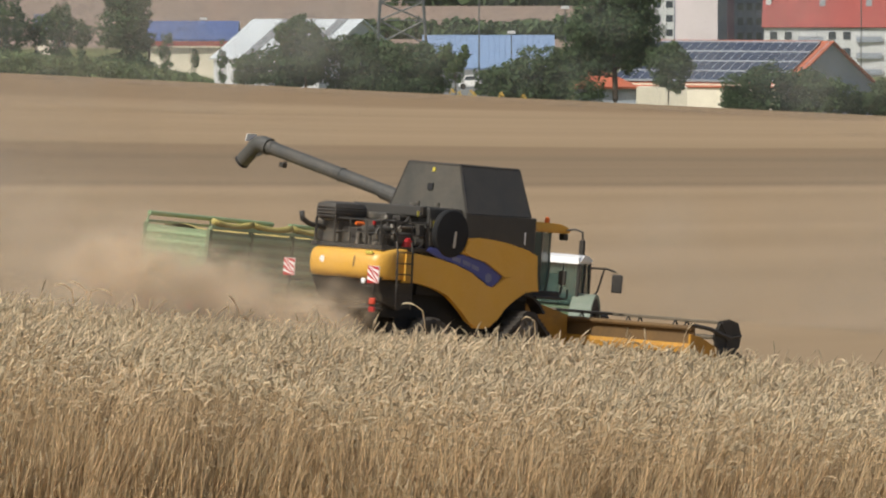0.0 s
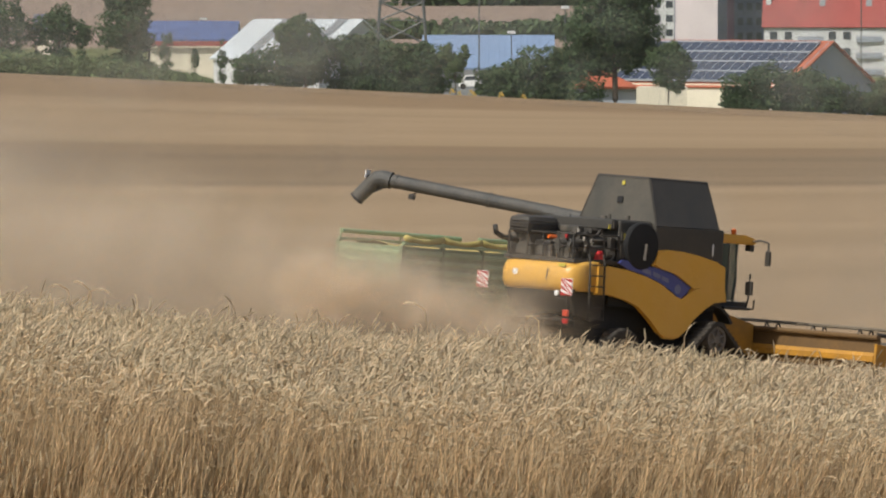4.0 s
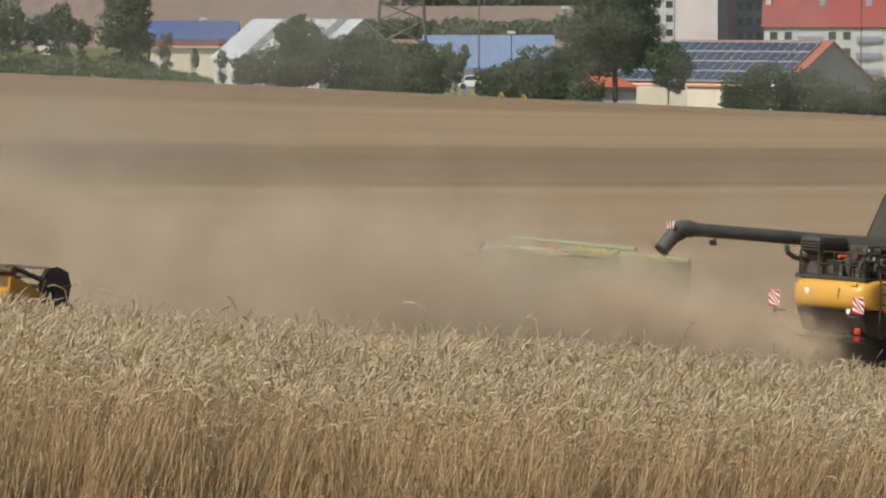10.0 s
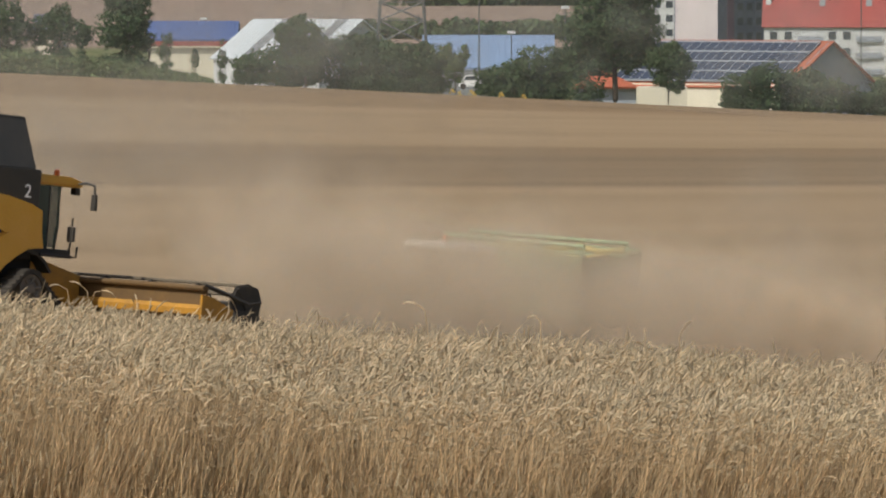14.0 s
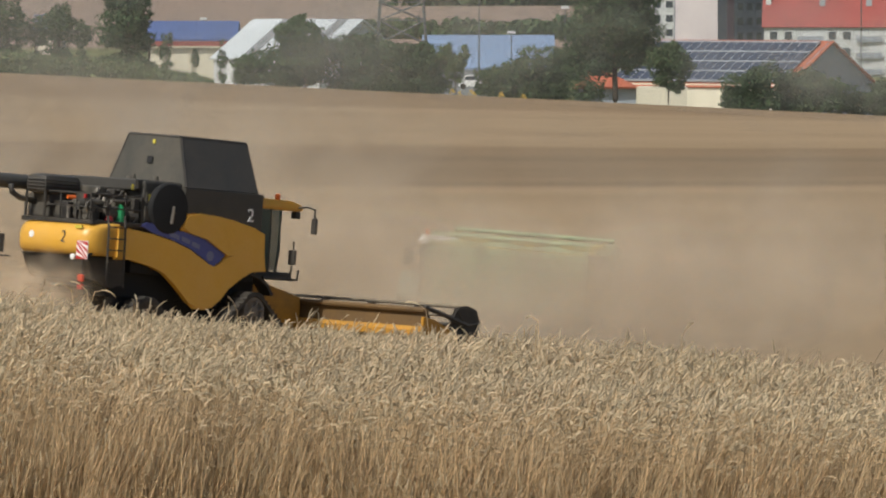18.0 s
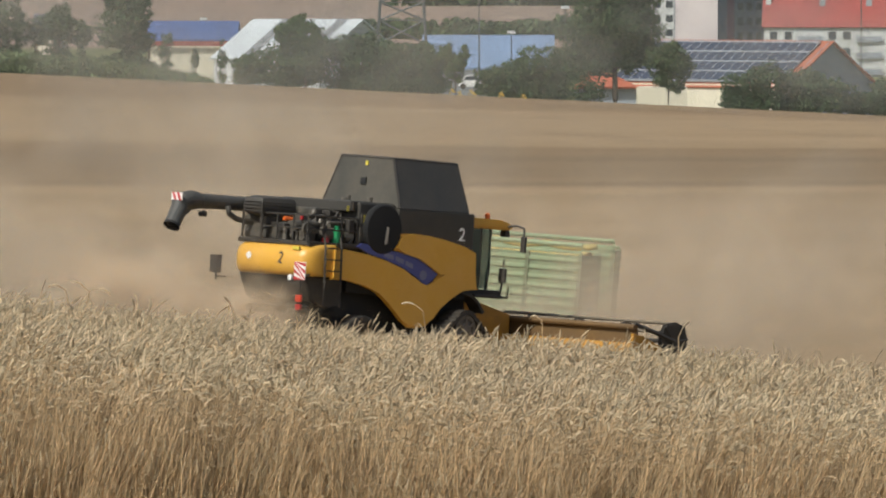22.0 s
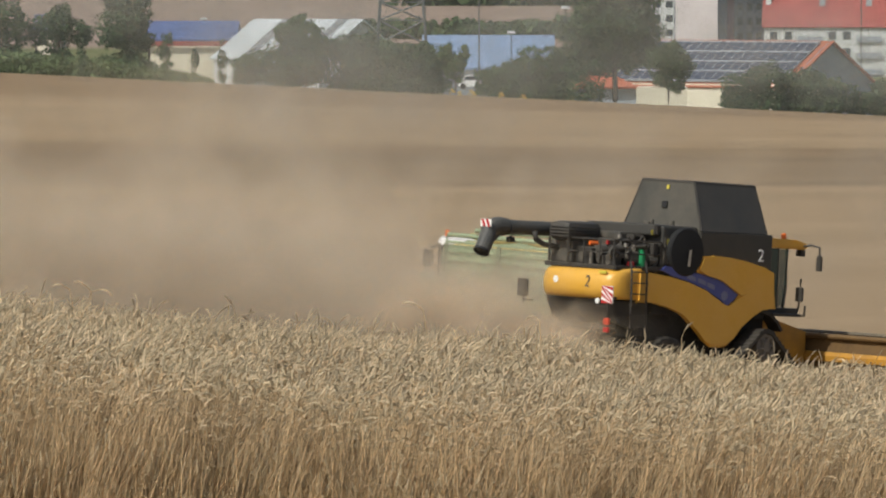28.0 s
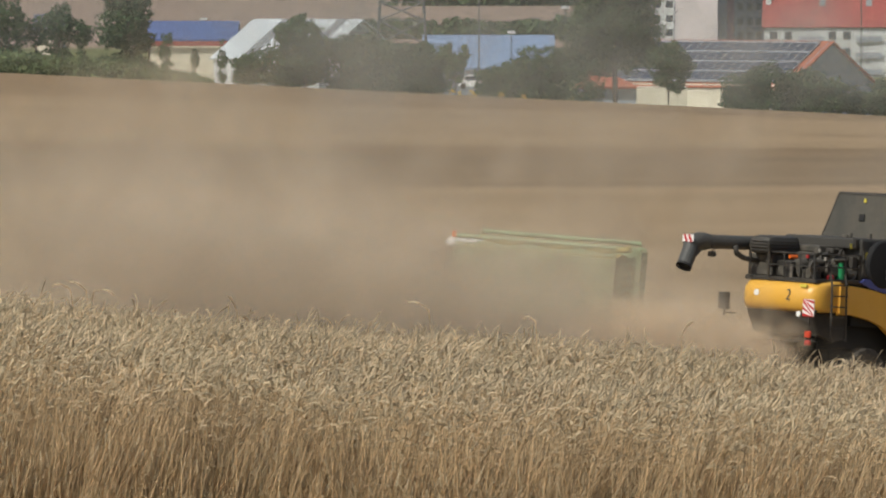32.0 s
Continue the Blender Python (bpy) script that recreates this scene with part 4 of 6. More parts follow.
    bm = B()
    tube(bm, [(1.45, -1.42, 1.78), (1.50, -1.45, 2.0), (1.52, -1.46, 2.72)], 0.03, 6)
    tube(bm, [(1.45, -1.42, 1.74), (1.72, -1.46, 1.74), (1.74, -1.46, 2.0)], 0.03, 6)
    part("grab_rail", bm, BLACK, c)
    bm = B()
    box(bm, 1.44, 1.52, -1.60, -1.36, 2.12, 2.50, 0.02)
    part("mirror", bm, BLACK, c)
    # wheels
    wheels = []
    for y in (-1.50, 1.50):
        # a three-cornered rubber track round one sprocket and two idlers
        hubs = [(0.0, 0.86, 0.46), (0.98, 0.08, 0.40), (-0.98, 0.08, 0.40)]
        turn = [math.pi * 2 * k / 60 for k in range(60)]
        hull = lambda grow: [max(((hx + (r_ + grow) * math.cos(a), hz + (r_ + grow) * math.sin(a)) for hx, hz, r_ in hubs), key=lambda p: (p[0]) * math.cos(a) + (p[1] - 0.34) * math.sin(a)) for a in turn]
        outer, inner = hull(0.0), hull(-0.09)
        bm = B()
        rings = [[bm.verts.new((p[0], y + dy, p[1])) for p in line] for line, dy in ((outer, -0.32), (outer, 0.32), (inner, 0.32), (inner, -0.32))]
        for q_, w_ in zip(rings, rings[1:] + rings[:1]):
            for k in range(60):
                bm.faces.new((q_[k], q_[(k + 1) % 60], w_[(k + 1) % 60], w_[k]))
        belt = part("track_belt", bm, RUBBER, c, "three-cornered black rubber track coated in dust")
        bm = B()
        for (ax, az), (bx, bz) in zip(outer, outer[1:] + outer[:1]):
            n_ = max(1, int(math.hypot(bx - ax, bz - az) / 0.16))
            for k in range(n_):
                px_, pz_ = ax + (bx - ax) * k / n_, az + (bz - az) * k / n_
                box(bm, px_ - 0.035, px_ + 0.035, y - 0.31, y + 0.31, pz_ - 0.035, pz_ + 0.035)
        part("cleat", bm, RUBBER, belt)
        part("track_frame", slab(B(), [(-0.85, 0.0), (0.85, 0.0), (0.7, 0.22), (0.12, 0.8), (-0.12, 0.8), (-0.7, 0.22)], y - 0.2, y + 0.2, bevel=0.03), BLACK, c)
        for hx, hz, r_ in hubs:
            bm = lathe(B(), [(0.001, -0.30), (0.12, -0.30), (0.14, -0.24), (r_ * 0.55, -0.22), (r_ * 0.62, -0.28), (r_ - 0.1, -0.28), (r_ - 0.1, 0.28), (0.001, 0.28)], 18)
            rim = part("track_wheel", bm, RIM, c, "dust-grey spoked track wheel", loc=(hx, y, hz))
            for k in range(6):
                a = k * math.pi / 3
                part("spoke", tube(B(), [(0.1 * math.cos(a), -0.27, 0.1 * math.sin(a)), ((r_ - 0.12) * math.cos(a), -0.27, (r_ - 0.12) * math.sin(a))], 0.035, 5), RIM, rim)
            wheels.append((rim, r_))
        wheels.append((wheel(c, (-3.54, y * 0.95, 0.36), 0.68, 0.5, "dust-grey steering wheel of the rear axle", RIM, 16, "rear_wheel"), 0.68))
    # feeder house
    bm = B()
    slab(bm, [(0.7, 1.75), (2.6, 1.3), (2.6, 0.45), (1.9, 0.45), (0.7, 0.95)], -0.75, 0.75, bevel=0.03)
    part("feeder_house", bm, HEADER_YELLOW, c)
    # header, with reel
    zr = 1.0 if number == "1" else 0.90
    h = part("header", box(tube(B(), [(2.62, -5.35, 1.22), (2.62, 5.35, 1.22)], 0.07, 8), 2.58, 2.68, -5.35, 5.35, 0.36, 0.46), HEADER_DUSTY_SHADE, c, "wide yellow cutting header")
    # the shade on this sheet is painted brown, above the yellow rail
    bm = slab(B(), [(2.66, 0.40), (2.70, 1.26), (2.74, 1.26), (2.76, 0.62), (2.95, 0.42), (3.75, 0.34), (3.75, 0.30), (2.9, 0.34)], -5.35, 5.35)
    part("back_sheet", bm, HEADER_DUSTY_SHADE, h, "dusty back sheet of the header, its shade painted brown")
    bm = slab(B(), [(2.54, 0.55), (2.52, 0.70), (2.57, 0.80), (2.62, 0.80), (2.62, 0.55)], -5.3, 5.3)
    part("back_rail", bm, HEADER_YELLOW, h, "bright yellow rail along the back")
    for y in (-5.38, 5.38):
        bm = slab(B(), [(2.5, 0.34), (2.5, 1.05), (2.9, 1.0), (3.6, 0.72), (4.6, 0.40), (4.2, 0.28)], y - 0.04, y + 0.04, bevel=0.01)
        part("end_plate", bm, HEADER_YELLOW, h)
        bm = slab(B(), [(3.5, 0.30), (3.6, 0.72), (4.25, 0.74), (4.78, 0.42), (4.8, 0.3)], y - 0.10, y + 0.10, bevel=0.04)
        part("crop_divider", bm, BLACK, h)
        bm = tube(B(), [(2.64, y * 0.985, 1.30), (3.4, y * 0.985, zr + 0.22), (4.2, y * 0.985, zr)], 0.06, 6)
        part("reel_arm", bm, BLACK, h)
    bm = B()
    tube(bm, [(3.1, -5.2, 0.72), (3.1, 5.2, 0.72)], 0.16, 10)
    for k in range(56):
        a = k * 0.9
        y = -5.1 + k * 10.2 / 55
        plate(bm, (3.1, y, 0.72), (3.1 + 0.30 * math.cos(a), y + 0.02, 0.72 + 0.30 * math.sin(a)), (3.1 + 0.30 * math.cos(a + 0.9), y + 0.16, 0.72 + 0.30 * math.sin(a + 0.9)), (3.1, y + 0.18, 0.72), 0.006)
    part("intake_auger", bm, BRIGHT, h)
    bm = B()
    tube(bm, [(0, -5.15, 0), (0, 5.15, 0)], 0.06, 8)
    R = 0.47
    for k in range(6):
        a = k * math.pi / 3
        p = (R * math.cos(a), R * math.sin(a))
        n0 = len(bm.faces)
        tube(bm, [(p[0], -5.15, p[1]), (p[0], 5.15, p[1])], 0.042, 5)
        bm.faces.ensure_lookup_table()
        for f in bm.faces[n0:]:
            f.material_index = 1
        for y in (-5.15, -3.5, -1.75, 0, 1.75, 3.5, 5.15):
            tube(bm, [(0, y, 0), (p[0], y, p[1])], 0.032, 4)
            q = (R * math.cos(a + math.pi / 3), R * math.sin(a + math.pi / 3))
            tube(bm, [(p[0], y, p[1]), (q[0], y, q[1])], 0.03, 4)
        for j in range(48):
            y = -5.1 + j * 10.2 / 47
            quad(bm, (p[0] - 0.004, y - 0.004, p[1]), (p[0] + 0.004, y + 0.004, p[1]), (p[0] * 0.8 + 0.004, y + 0.004, p[1] * 0.8), (p[0] * 0.8 - 0.004, y - 0.004, p[1] * 0.8))
    reel = part("reel", bm, [BLACK, REEL_BAR], h, "black tined reel", loc=(4.15, 0, zr))
    for y in (-5.22, 5.22):
        rim = [(0.50, -0.28), (0.56, 0.10), (0.42, 0.42), (0.05, 0.52), (-0.36, 0.44), (-0.52, 0.10), (-0.46, -0.30), (-0.12, -0.50), (0.24, -0.48)]
        bm = slab(B(), [(4.15 + u, zr + w) for u, w in rim], y - 0.05, y + 0.05, bevel=0.04)
        tube(bm, [(4.15, y - 0.11, zr), (4.15, y + 0.11, zr)], 0.11, 10)
        for u, w in rim[1::3]:
            tube(bm, [(4.15, y - 0.07, zr), (4.15 + u * 0.9, y - 0.07, zr + w * 0.9)], 0.035, 5)
        part("reel_shield", bm, BLACK, h, "dark reel end shield")
    dx = 0.2 if number == "1" else 0.62
    # unloading auger, pivoted at the tank's off side; it lies along -x when folded
    bm = B()
    tube(bm, [(0, 0, -0.05), (-0.5, 0, 0), (-7.9 + dx, 0, 0), (-8.25 + dx, 0, 0.0)], 0.19, 16)
    for x in (-1.2, -4.6, -7.6 + dx):
        tube(bm, [(x - 0.04, 0, 0), (x + 0.04, 0, 0)], 0.205, 16)
    aug = part("unloading_auger", bm, STEEL, c, "long grey unloading auger tube", smooth=False, loc=(0.2, 1.42, 3.70))
    bm = B()
    k0 = Vector((-8.22 + dx, 0, -0.06))
    end = k0 + (Vector((-0.42, 0, -0.56)) if number == "1" else Vector((-0.36, -0.08, -0.58)))
    tube(bm, [(-7.75 + dx, 0, 0.0), (-8.0 + dx, 0, 0.02), k0 + Vector((0.06, 0, 0.04)), k0 + Vector((-0.07, 0, -0.06)), k0.lerp(end, 0.32), k0.lerp(end, 0.7), end], 0.24, 16, 0.21)
    plate(bm, (-7.75 + dx, -0.03, -0.15), k0.lerp(end, 0.75) + Vector((0.22, -0.03, 0)), k0.lerp(end, 0.4) + Vector((0, -0.03, 0)), (-8.1 + dx, -0.03, 0), 0.06)
    part("spout", bm, STEEL, aug, "drooping grey spout")
    bm = B()
    lathe(bm, [(0.215, 0.0), (0.225, 0.07), (0.19, 0.07), (0.19, 0.0), (0.001, -0.02)], 16, "z")
    bmesh.ops.transform(bm, matrix=Matrix.Translation(end) @ (end - k0).to_track_quat("Z", "Y").to_matrix().to_4x4(), verts=bm.verts)
    part("spout_lip", bm, MATT_BLACK, aug, "dark open mouth of the spout")
    bm = tube(B(), [(-2.95, 0, -0.02), (-2.8, 0, -0.02), (-2.3, 0, -0.04), (-2.15, 0, -0.05)], 0.215, 14, 0.235)
    part("auger_collar", bm, STEEL, aug, "dark hinge collar of the auger")
    bm = B()
    box(bm, -8.47 + dx, -8.45 + dx, -0.26, 0.14, -0.02, 0.18)
    part("warning_plate", bm, WHITE, aug)
    bm = B()
    for k in range(2):
        plate(bm, (-8.474 + dx, -0.24 + k * 0.17, -0.02), (-8.474 + dx, -0.15 + k * 0.17, -0.02), (-8.474 + dx, -0.05 + k * 0.17, 0.18), (-8.474 + dx, -0.14 + k * 0.17, 0.18), -0.004)
    part("hatching", bm, RED, aug)
    bm = B()
    box(bm, -6.95, -6.78, -0.10, 0.06, -0.40, -0.26, 0.02)
    tube(bm, [(-6.9, 0, -0.28), (-6.7, 0, -0.16)], 0.02, 5)
    part("work_lamp", bm, BLACK, aug)
    bm = B()
    tube(bm, [(0.2, 1.42, 2.75), (0.2, 1.42, 3.75)], 0.24, 14)
    part("auger_elbow", bm, STEEL, c)
    return c, wheels, reel, aug


COMBINE_ONE = combine_harvester("1", "red", "yellow and charcoal combine harvester numbered 1, grain auger swung out")
COMBINE_TWO = combine_harvester("2", "green", "yellow and charcoal combine harvester numbered 2, grain auger folded back")


# ---- tractor and grain trailer ----
def tractor(label):
    t = thing("tractor", label, "tractor", "tractors carting grain")
    bm = slab(B(), [(0.35, 1.05), (0.35, 1.75), (0.9, 1.85), (2.3, 1.72), (2.75, 1.5), (2.8, 1.0), (2.5, 0.85)], -0.48, 0.48, bevel=0.06)
    part("bonnet", bm, TRACTOR_GREEN, t, "green tractor bonnet")
    bm = B()
    box(bm, -1.7, 2.6, -0.38, 0.38, 0.6, 1.15, 0.05)
    box(bm, 2.6, 3.1, -0.45, 0.45, 0.55, 0.95, 0.04)
    part("chassis", bm, BLACK, t)
    bm = B()
    box(bm, -1.35, 0.35, -0.8, 0.8, 1.2, 1.55, 0.05)
    part("cab_floor", bm, TRACTOR_GREEN, t)
    bm = slab(B(), [(-1.5, 2.64), (-1.45, 2.80), (-0.9, 2.87), (0.2, 2.84), (0.45, 2.72), (0.4, 2.64)], -0.88, 0.88, bevel=0.06)
    part("cab_roof", bm, WHITE, t, "white cab roof")
    for y in (-0.82, 0.82):
        for a, b in (((-1.4, 1.5), (-1.38, 2.66)), ((-0.5, 1.5), (-0.5, 2.66)), ((0.45, 1.5), (0.32, 2.66))):
            part("cab_pillar", tube(B(), [(a[0], y, a[1]), (b[0], y, b[1])], 0.045, 6), BLACK, t)
    for y in (-0.82, 0.82):
        part("side_window", slab(B(), [(-1.36, 1.55), (0.42, 1.55), (0.30, 2.64), (-1.34, 2.64)], y - 0.005, y + 0.005), GLASS, t)
    bm = plate(B(), (0.46, -0.78, 1.6), (0.46, 0.78, 1.6), (0.33, 0.78, 2.63), (0.33, -0.78, 2.63), 0.01)
    part("windscreen", bm, GLASS, t)
    bm = plate(B(), (-1.42, -0.78, 1.6), (-1.42, 0.78, 1.6), (-1.39, 0.78, 2.63), (-1.39, -0.78, 2.63), 0.01)
    part("rear_window", bm, GLASS, t)
    bm = B()
    box(bm, -0.9, -0.45, -0.25, 0.25, 1.55, 1.75, 0.04)
    box(bm, -1.0, -0.86, -0.25, 0.25, 1.7, 2.35, 0.04)
    part("driver_seat", bm, BLACK, t)
    for sgn in (-1, 1):
        arc = [(-1.0 + 0.98 * math.cos(a), 0.92 + 0.98 * math.sin(a)) for a in np.linspace(0.25, 2.9, 10)]
        bm = slab(B(), arc + [(-1.0 + (x + 1.0) * 0.9, 0.92 + (z - 0.92) * 0.9) for x, z in arc[::-1]], sgn * 0.72, sgn * 1.28)
        part("fender", bm, MUDGUARD, t, "grey-green rear fender")
        bm = tube(B(), [(0.42, sgn * 0.85, 2.54), (0.7, sgn * 1.2, 2.56), (0.75, sgn * 1.45, 2.48)], 0.03, 6)
        tube(bm, [(0.45, sgn * 0.85, 1.7), (0.75, sgn * 1.0, 1.95), (0.72, sgn * 1.15, 2.56)], 0.025, 6)
        arm = part("mirror_arm", bm, BLACK, t)
        bm = box(B(), 0.70, 0.80, sgn * 1.5 - 0.14, sgn * 1.5 + 0.14, 1.95, 2.43, 0.03)
        part("mirror", bm, BLACK, arm)
        bm = box(B(), 2.70, 2.80, sgn * 0.3 - 0.12, sgn * 0.3 + 0.12, 1.25, 1.42, 0.02)
        part("headlight", bm, WHITE, t)
    bm = tube(B(), [(0.55, -0.55, 1.6), (0.55, -0.58, 2.8), (0.48, -0.58, 2.92)], 0.055, 8)
    part("exhaust_pipe", bm, BLACK, t)
    bm = lathe(B(), [(0.001, 2.86), (0.06, 2.86), (0.06, 3.02), (0.001, 3.06)], 10, "z")
    part("beacon", bm, ORANGE, t, "orange beacon", loc=(-1.1, 0.7, 0))
    ws = []
    for y in (-0.98, 0.98):
        ws.append((wheel(t, (-1.0, y, 0.92), 0.92, 0.6, "large rear tractor wheel", RIM, 18, "rear_wheel"), 0.92))
        ws.append((wheel(t, (1.75, y * 0.95, 0.68), 0.68, 0.5, "front tractor wheel", RIM, 16, "front_wheel"), 0.68))
    return t, ws


def grain_trailer(label, heap=0.3, sheet=False):
    """A tipping trailer: ribbed drop sides in bays between stakes, a rolled sheet on top, tandem wheels."""
    t = thing("grain_trailer", label, "trailer", "grain trailers")
    L, W, z0, z1 = 2.4, 1.25, 1.2, 3.04
    bm = box(B(), -L, L, -W + 0.1, W - 0.1, z0 - 0.12, z0, 0.02)
    box(bm, -L + 0.2, L + 1.2, -0.45, 0.45, 0.75, 1.02, 0.03)
    tube(bm, [(L + 1.0, 0, 0.8), (L + 2.3, 0, 0.62)], 0.08, 8)
    part("chassis", bm, BLACK, t)
    bays = 3
    for sgn in (-1, 1):
        for k in range(bays):
            x0, x1 = -L + 0.05 + k * 2 * L / bays, -L - 0.05 + (k + 1) * 2 * L / bays
            bm = box(B(), x0, x1, sgn * W - 0.02, sgn * W + 0.02, z0, z1)
            pan = part("side_panel", bm, PANEL_GREEN, t, "pale green ribbed drop side")
            for j in range(7):
                z = z0 + 0.05 + j * (z1 - z0) / 7
                part("rib", box(B(), x0, x1, sgn * W + sgn * 0.02 - 0.045, sgn * W + sgn * 0.02 + 0.045, z, z + 0.115, 0.02), TRAILER_GREEN, pan)
        for k in range(bays + 1):
            x = -L + k * 2 * L / bays
            bm = box(B(), x - 0.06, x + 0.06, sgn * W - 0.05, sgn * W + 0.08, z0 - 0.1, z1 + 0.04, 0.012)
            part("stake", bm, TRAILER_DARK, t)
        bm = box(B(), -L, L, sgn * W - 0.05, sgn * W + 0.06, z1 + 0.04, z1 + 0.12, 0.02)
        part("top_rail", bm, TRAILER_GREEN, t)
    for x in (-L, L):
        bm = box(B(), x - 0.03, x + 0.03, -W, W, z0, z1)
        gate = part("tailgate" if x < 0 else "headboard", bm, PANEL_GREEN, t)
        for j in range(7):
            z = z0 + 0.05 + j * (z1 - z0) / 7
            sx = 1 if x > 0 else -1
            part("rib", box(B(), x + sx * 0.03 - 0.03, x + sx * 0.03 + 0.03, -W + 0.06, W - 0.06, z, z + 0.10, 0.015), TRAILER_GREEN, gate)
    # the load, heaped in the middle
    bm = B()
    nx, ny = 24, 8
    g = [[bm.verts.new((-L + 0.06 + i * (2 * L - 0.12) / nx, -W + 0.04 + j * (2 * W - 0.08) / ny,
                        z1 - 0.20 + heap * math.sin(math.pi * j / ny) * (0.85 + 0.15 * math.cos(i * 0.6))
                        + 0.05 * noise.noise((i * 0.7, j * 0.9, 0)))) for j in range(ny + 1)] for i in range(nx + 1)]
    for i in range(nx):
        for j in range(ny):
            bm.faces.new((g[i][j], g[i + 1][j], g[i + 1][j + 1], g[i][j + 1]))
    part("grain_load", bm, GRAINDUST, t, "heaped golden wheat grain", smooth=True)
    bm = tube(B(), [(-L, W - 0.05, z1 + 0.30), (L, W - 0.05, z1 + 0.29)], 0.07, 10)
    for x in (-L, 0, L):
        tube(bm, [(x, W, z1), (x, W - 0.05, z1 + 0.30)], 0.025, 5)
    part("rolled_sheet", bm, TRAILER_GREEN, t, "rolled green cover sheet")
    if sheet:
        # a yellow sheet bunched along the near rim, sagging between its ties
        bm = B()
        for k in range(3):
            xa, xb = -L + 0.1 + k * 1.53, -L + 0.1 + (k + 1) * 1.53
            pts = [(xa + (xb - xa) * f, -W + 0.02, z1 + 0.26 - 0.11 * math.sin(math.pi * f)) for f in (0, 0.15, 0.35, 0.5, 0.65, 0.85, 1)]
            tube(bm, pts, 0.09, 8)
        part("cover_sheet", bm, SHEET_YELLOW, t, "yellow cover sheet bunched along the rim", smooth=True)
    bm = box(B(), -L - 0.1, -L - 0.06, -0.95, -0.75, 0.85, 1.0, 0.01)
    box(bm, -L - 0.1, -L - 0.06, 0.75, 0.95, 0.85, 1.0, 0.01)
    part("tail_lamp", bm, RED, t)
    ws = []
    for x in (-1.1, 0.1):
        for y in (-0.95, 0.95):
            ws.append((wheel(t, (x, y, 0.55), 0.55, 0.42, "trailer wheel", RIM, 12), 0.55))
    return t, ws


def enlarge(made, k):
    """A bigger model of the same make."""
    for ob in made[0].children_recursive:
        ob.data.transform(Matrix.Scale(k, 4))
        ob.location = ob.location * k
    return made[0], [(w, r * k) for w, r in made[1]]


CART_TRACTOR = enlarge(tractor("green tractor with a white cab roof, drawing two trailers"), 1.1)
REAR_TRAILER = grain_trailer("green ribbed grain trailer with a bunched yellow cover sheet", 0.3, True)
LEAD_TRAILER = grain_trailer("green ribbed grain trailer coupled behind the tractor", 0.12)


# ---- trees and bushes ----
def leaves(rng, blobs, n, size):
    """Many small folded leaf clumps filling uneven lobes (dx, dz, rx, rz), thicker towards the outside, with gaps."""
    area = np.array([b[2] * b[3] for b in blobs])
    pick = rng.choice(len(blobs), n, p=area / area.sum())
    bb = np.array(blobs)[pick]
    d = rng.normal(size=(n, 3))
    d /= np.linalg.norm(d, axis=1)[:, None]
    r = 0.3 + 0.62 * rng.random(n) ** 0.5
    wob = 1 + 0.16 * np.sin(d[:, 0] * 5 + bb[:, 0]) + 0.14 * np.sin(d[:, 2] * 7 + bb[:, 1] * 2) + 0.08 * np.sin(d[:, 1] * 9)
    p = d * (r * wob)[:, None] * np.stack([bb[:, 2], 0.8 * bb[:, 2], bb[:, 3]], 1)
    p += np.stack([bb[:, 0], rng.normal(0, 0.15, n) * bb[:, 2], bb[:, 1]], 1)
    gap = np.sin(p[:, 0] * 2.3 + 1) * np.sin(p[:, 2] * 2.9) * np.sin(p[:, 1] * 2.1 + 2)
    p = p[gap < 0.42]
    n = len(p)
    # leaves mostly face outwards from their lobe
    face = d[gap < 0.42] + rng.normal(0, 0.45, (n, 3))
    a = np.cross(face, rng.normal(size=(n, 3)))
    a /= np.linalg.norm(a, axis=1)[:, None]
    b = np.cross(face, a)
    b /= np.linalg.norm(b, axis=1)[:, None]
    s = size * rng.uniform(0.55, 1.25, n)[:, None]
    c = np.cross(a, b) * s * 0.35
    v = np.stack([p - a * s, p + b * s * 0.6 + c, p + a * s, p - b * s * 0.6 + c], 1).reshape(-1, 3)
    k = np.arange(n)[:, None] * 4
    t = np.concatenate([k + np.array([0, 1, 2]), k + np.array([0, 2, 3])])
    return v, t


def tree(label, place, blobs, leaf_mat, n=2600, size=0.28, trunk=0.18, category="tree", name="tree", fork=False):
    x, y = place
    z = float(land(np.array(x), np.array(y))) - 0.1
    z0 = place_base(y, x)
    rng = np.random.default_rng(int(abs(x) * 97 + y) % 99991)
    t = thing(name, label, category, "", (x, y, z))
    lift = z0 - z
    top = max(b[1] for b in blobs) + lift
    cx = sum(b[0] * b[2] for b in blobs) / sum(b[2] for b in blobs)
    bm = B()
    tube(bm, [(0, 0, 0), (0.05, 0, lift * 0.5 + 0.6), (cx * 0.3, 0.1, top * 0.55), (cx * 0.8, 0, top * 0.85)], trunk, 8, trunk * 0.3)
    for i, b in enumerate(blobs):
        h = lift + max(0.3, b[1] - b[3] * 0.6)
        tube(bm, [(cx * 0.2, 0, min(h, top * 0.45)), ((b[0] + cx) * 0.5, 0.2 * (-1) ** i, (h + b[1] + lift) * 0.5), (b[0], 0, b[1] + lift + b[3] * 0.3)], trunk * 0.4, 6, trunk * 0.1)
    part("trunk", bm, BARK, t)
    v, tr = leaves(rng, [(b[0], b[1] + lift, b[2], b[3]) for b in blobs], n, size)
    ob = new("crown", soup("crown", v, tr, [leaf_mat]))
    ob.parent = t
    return t


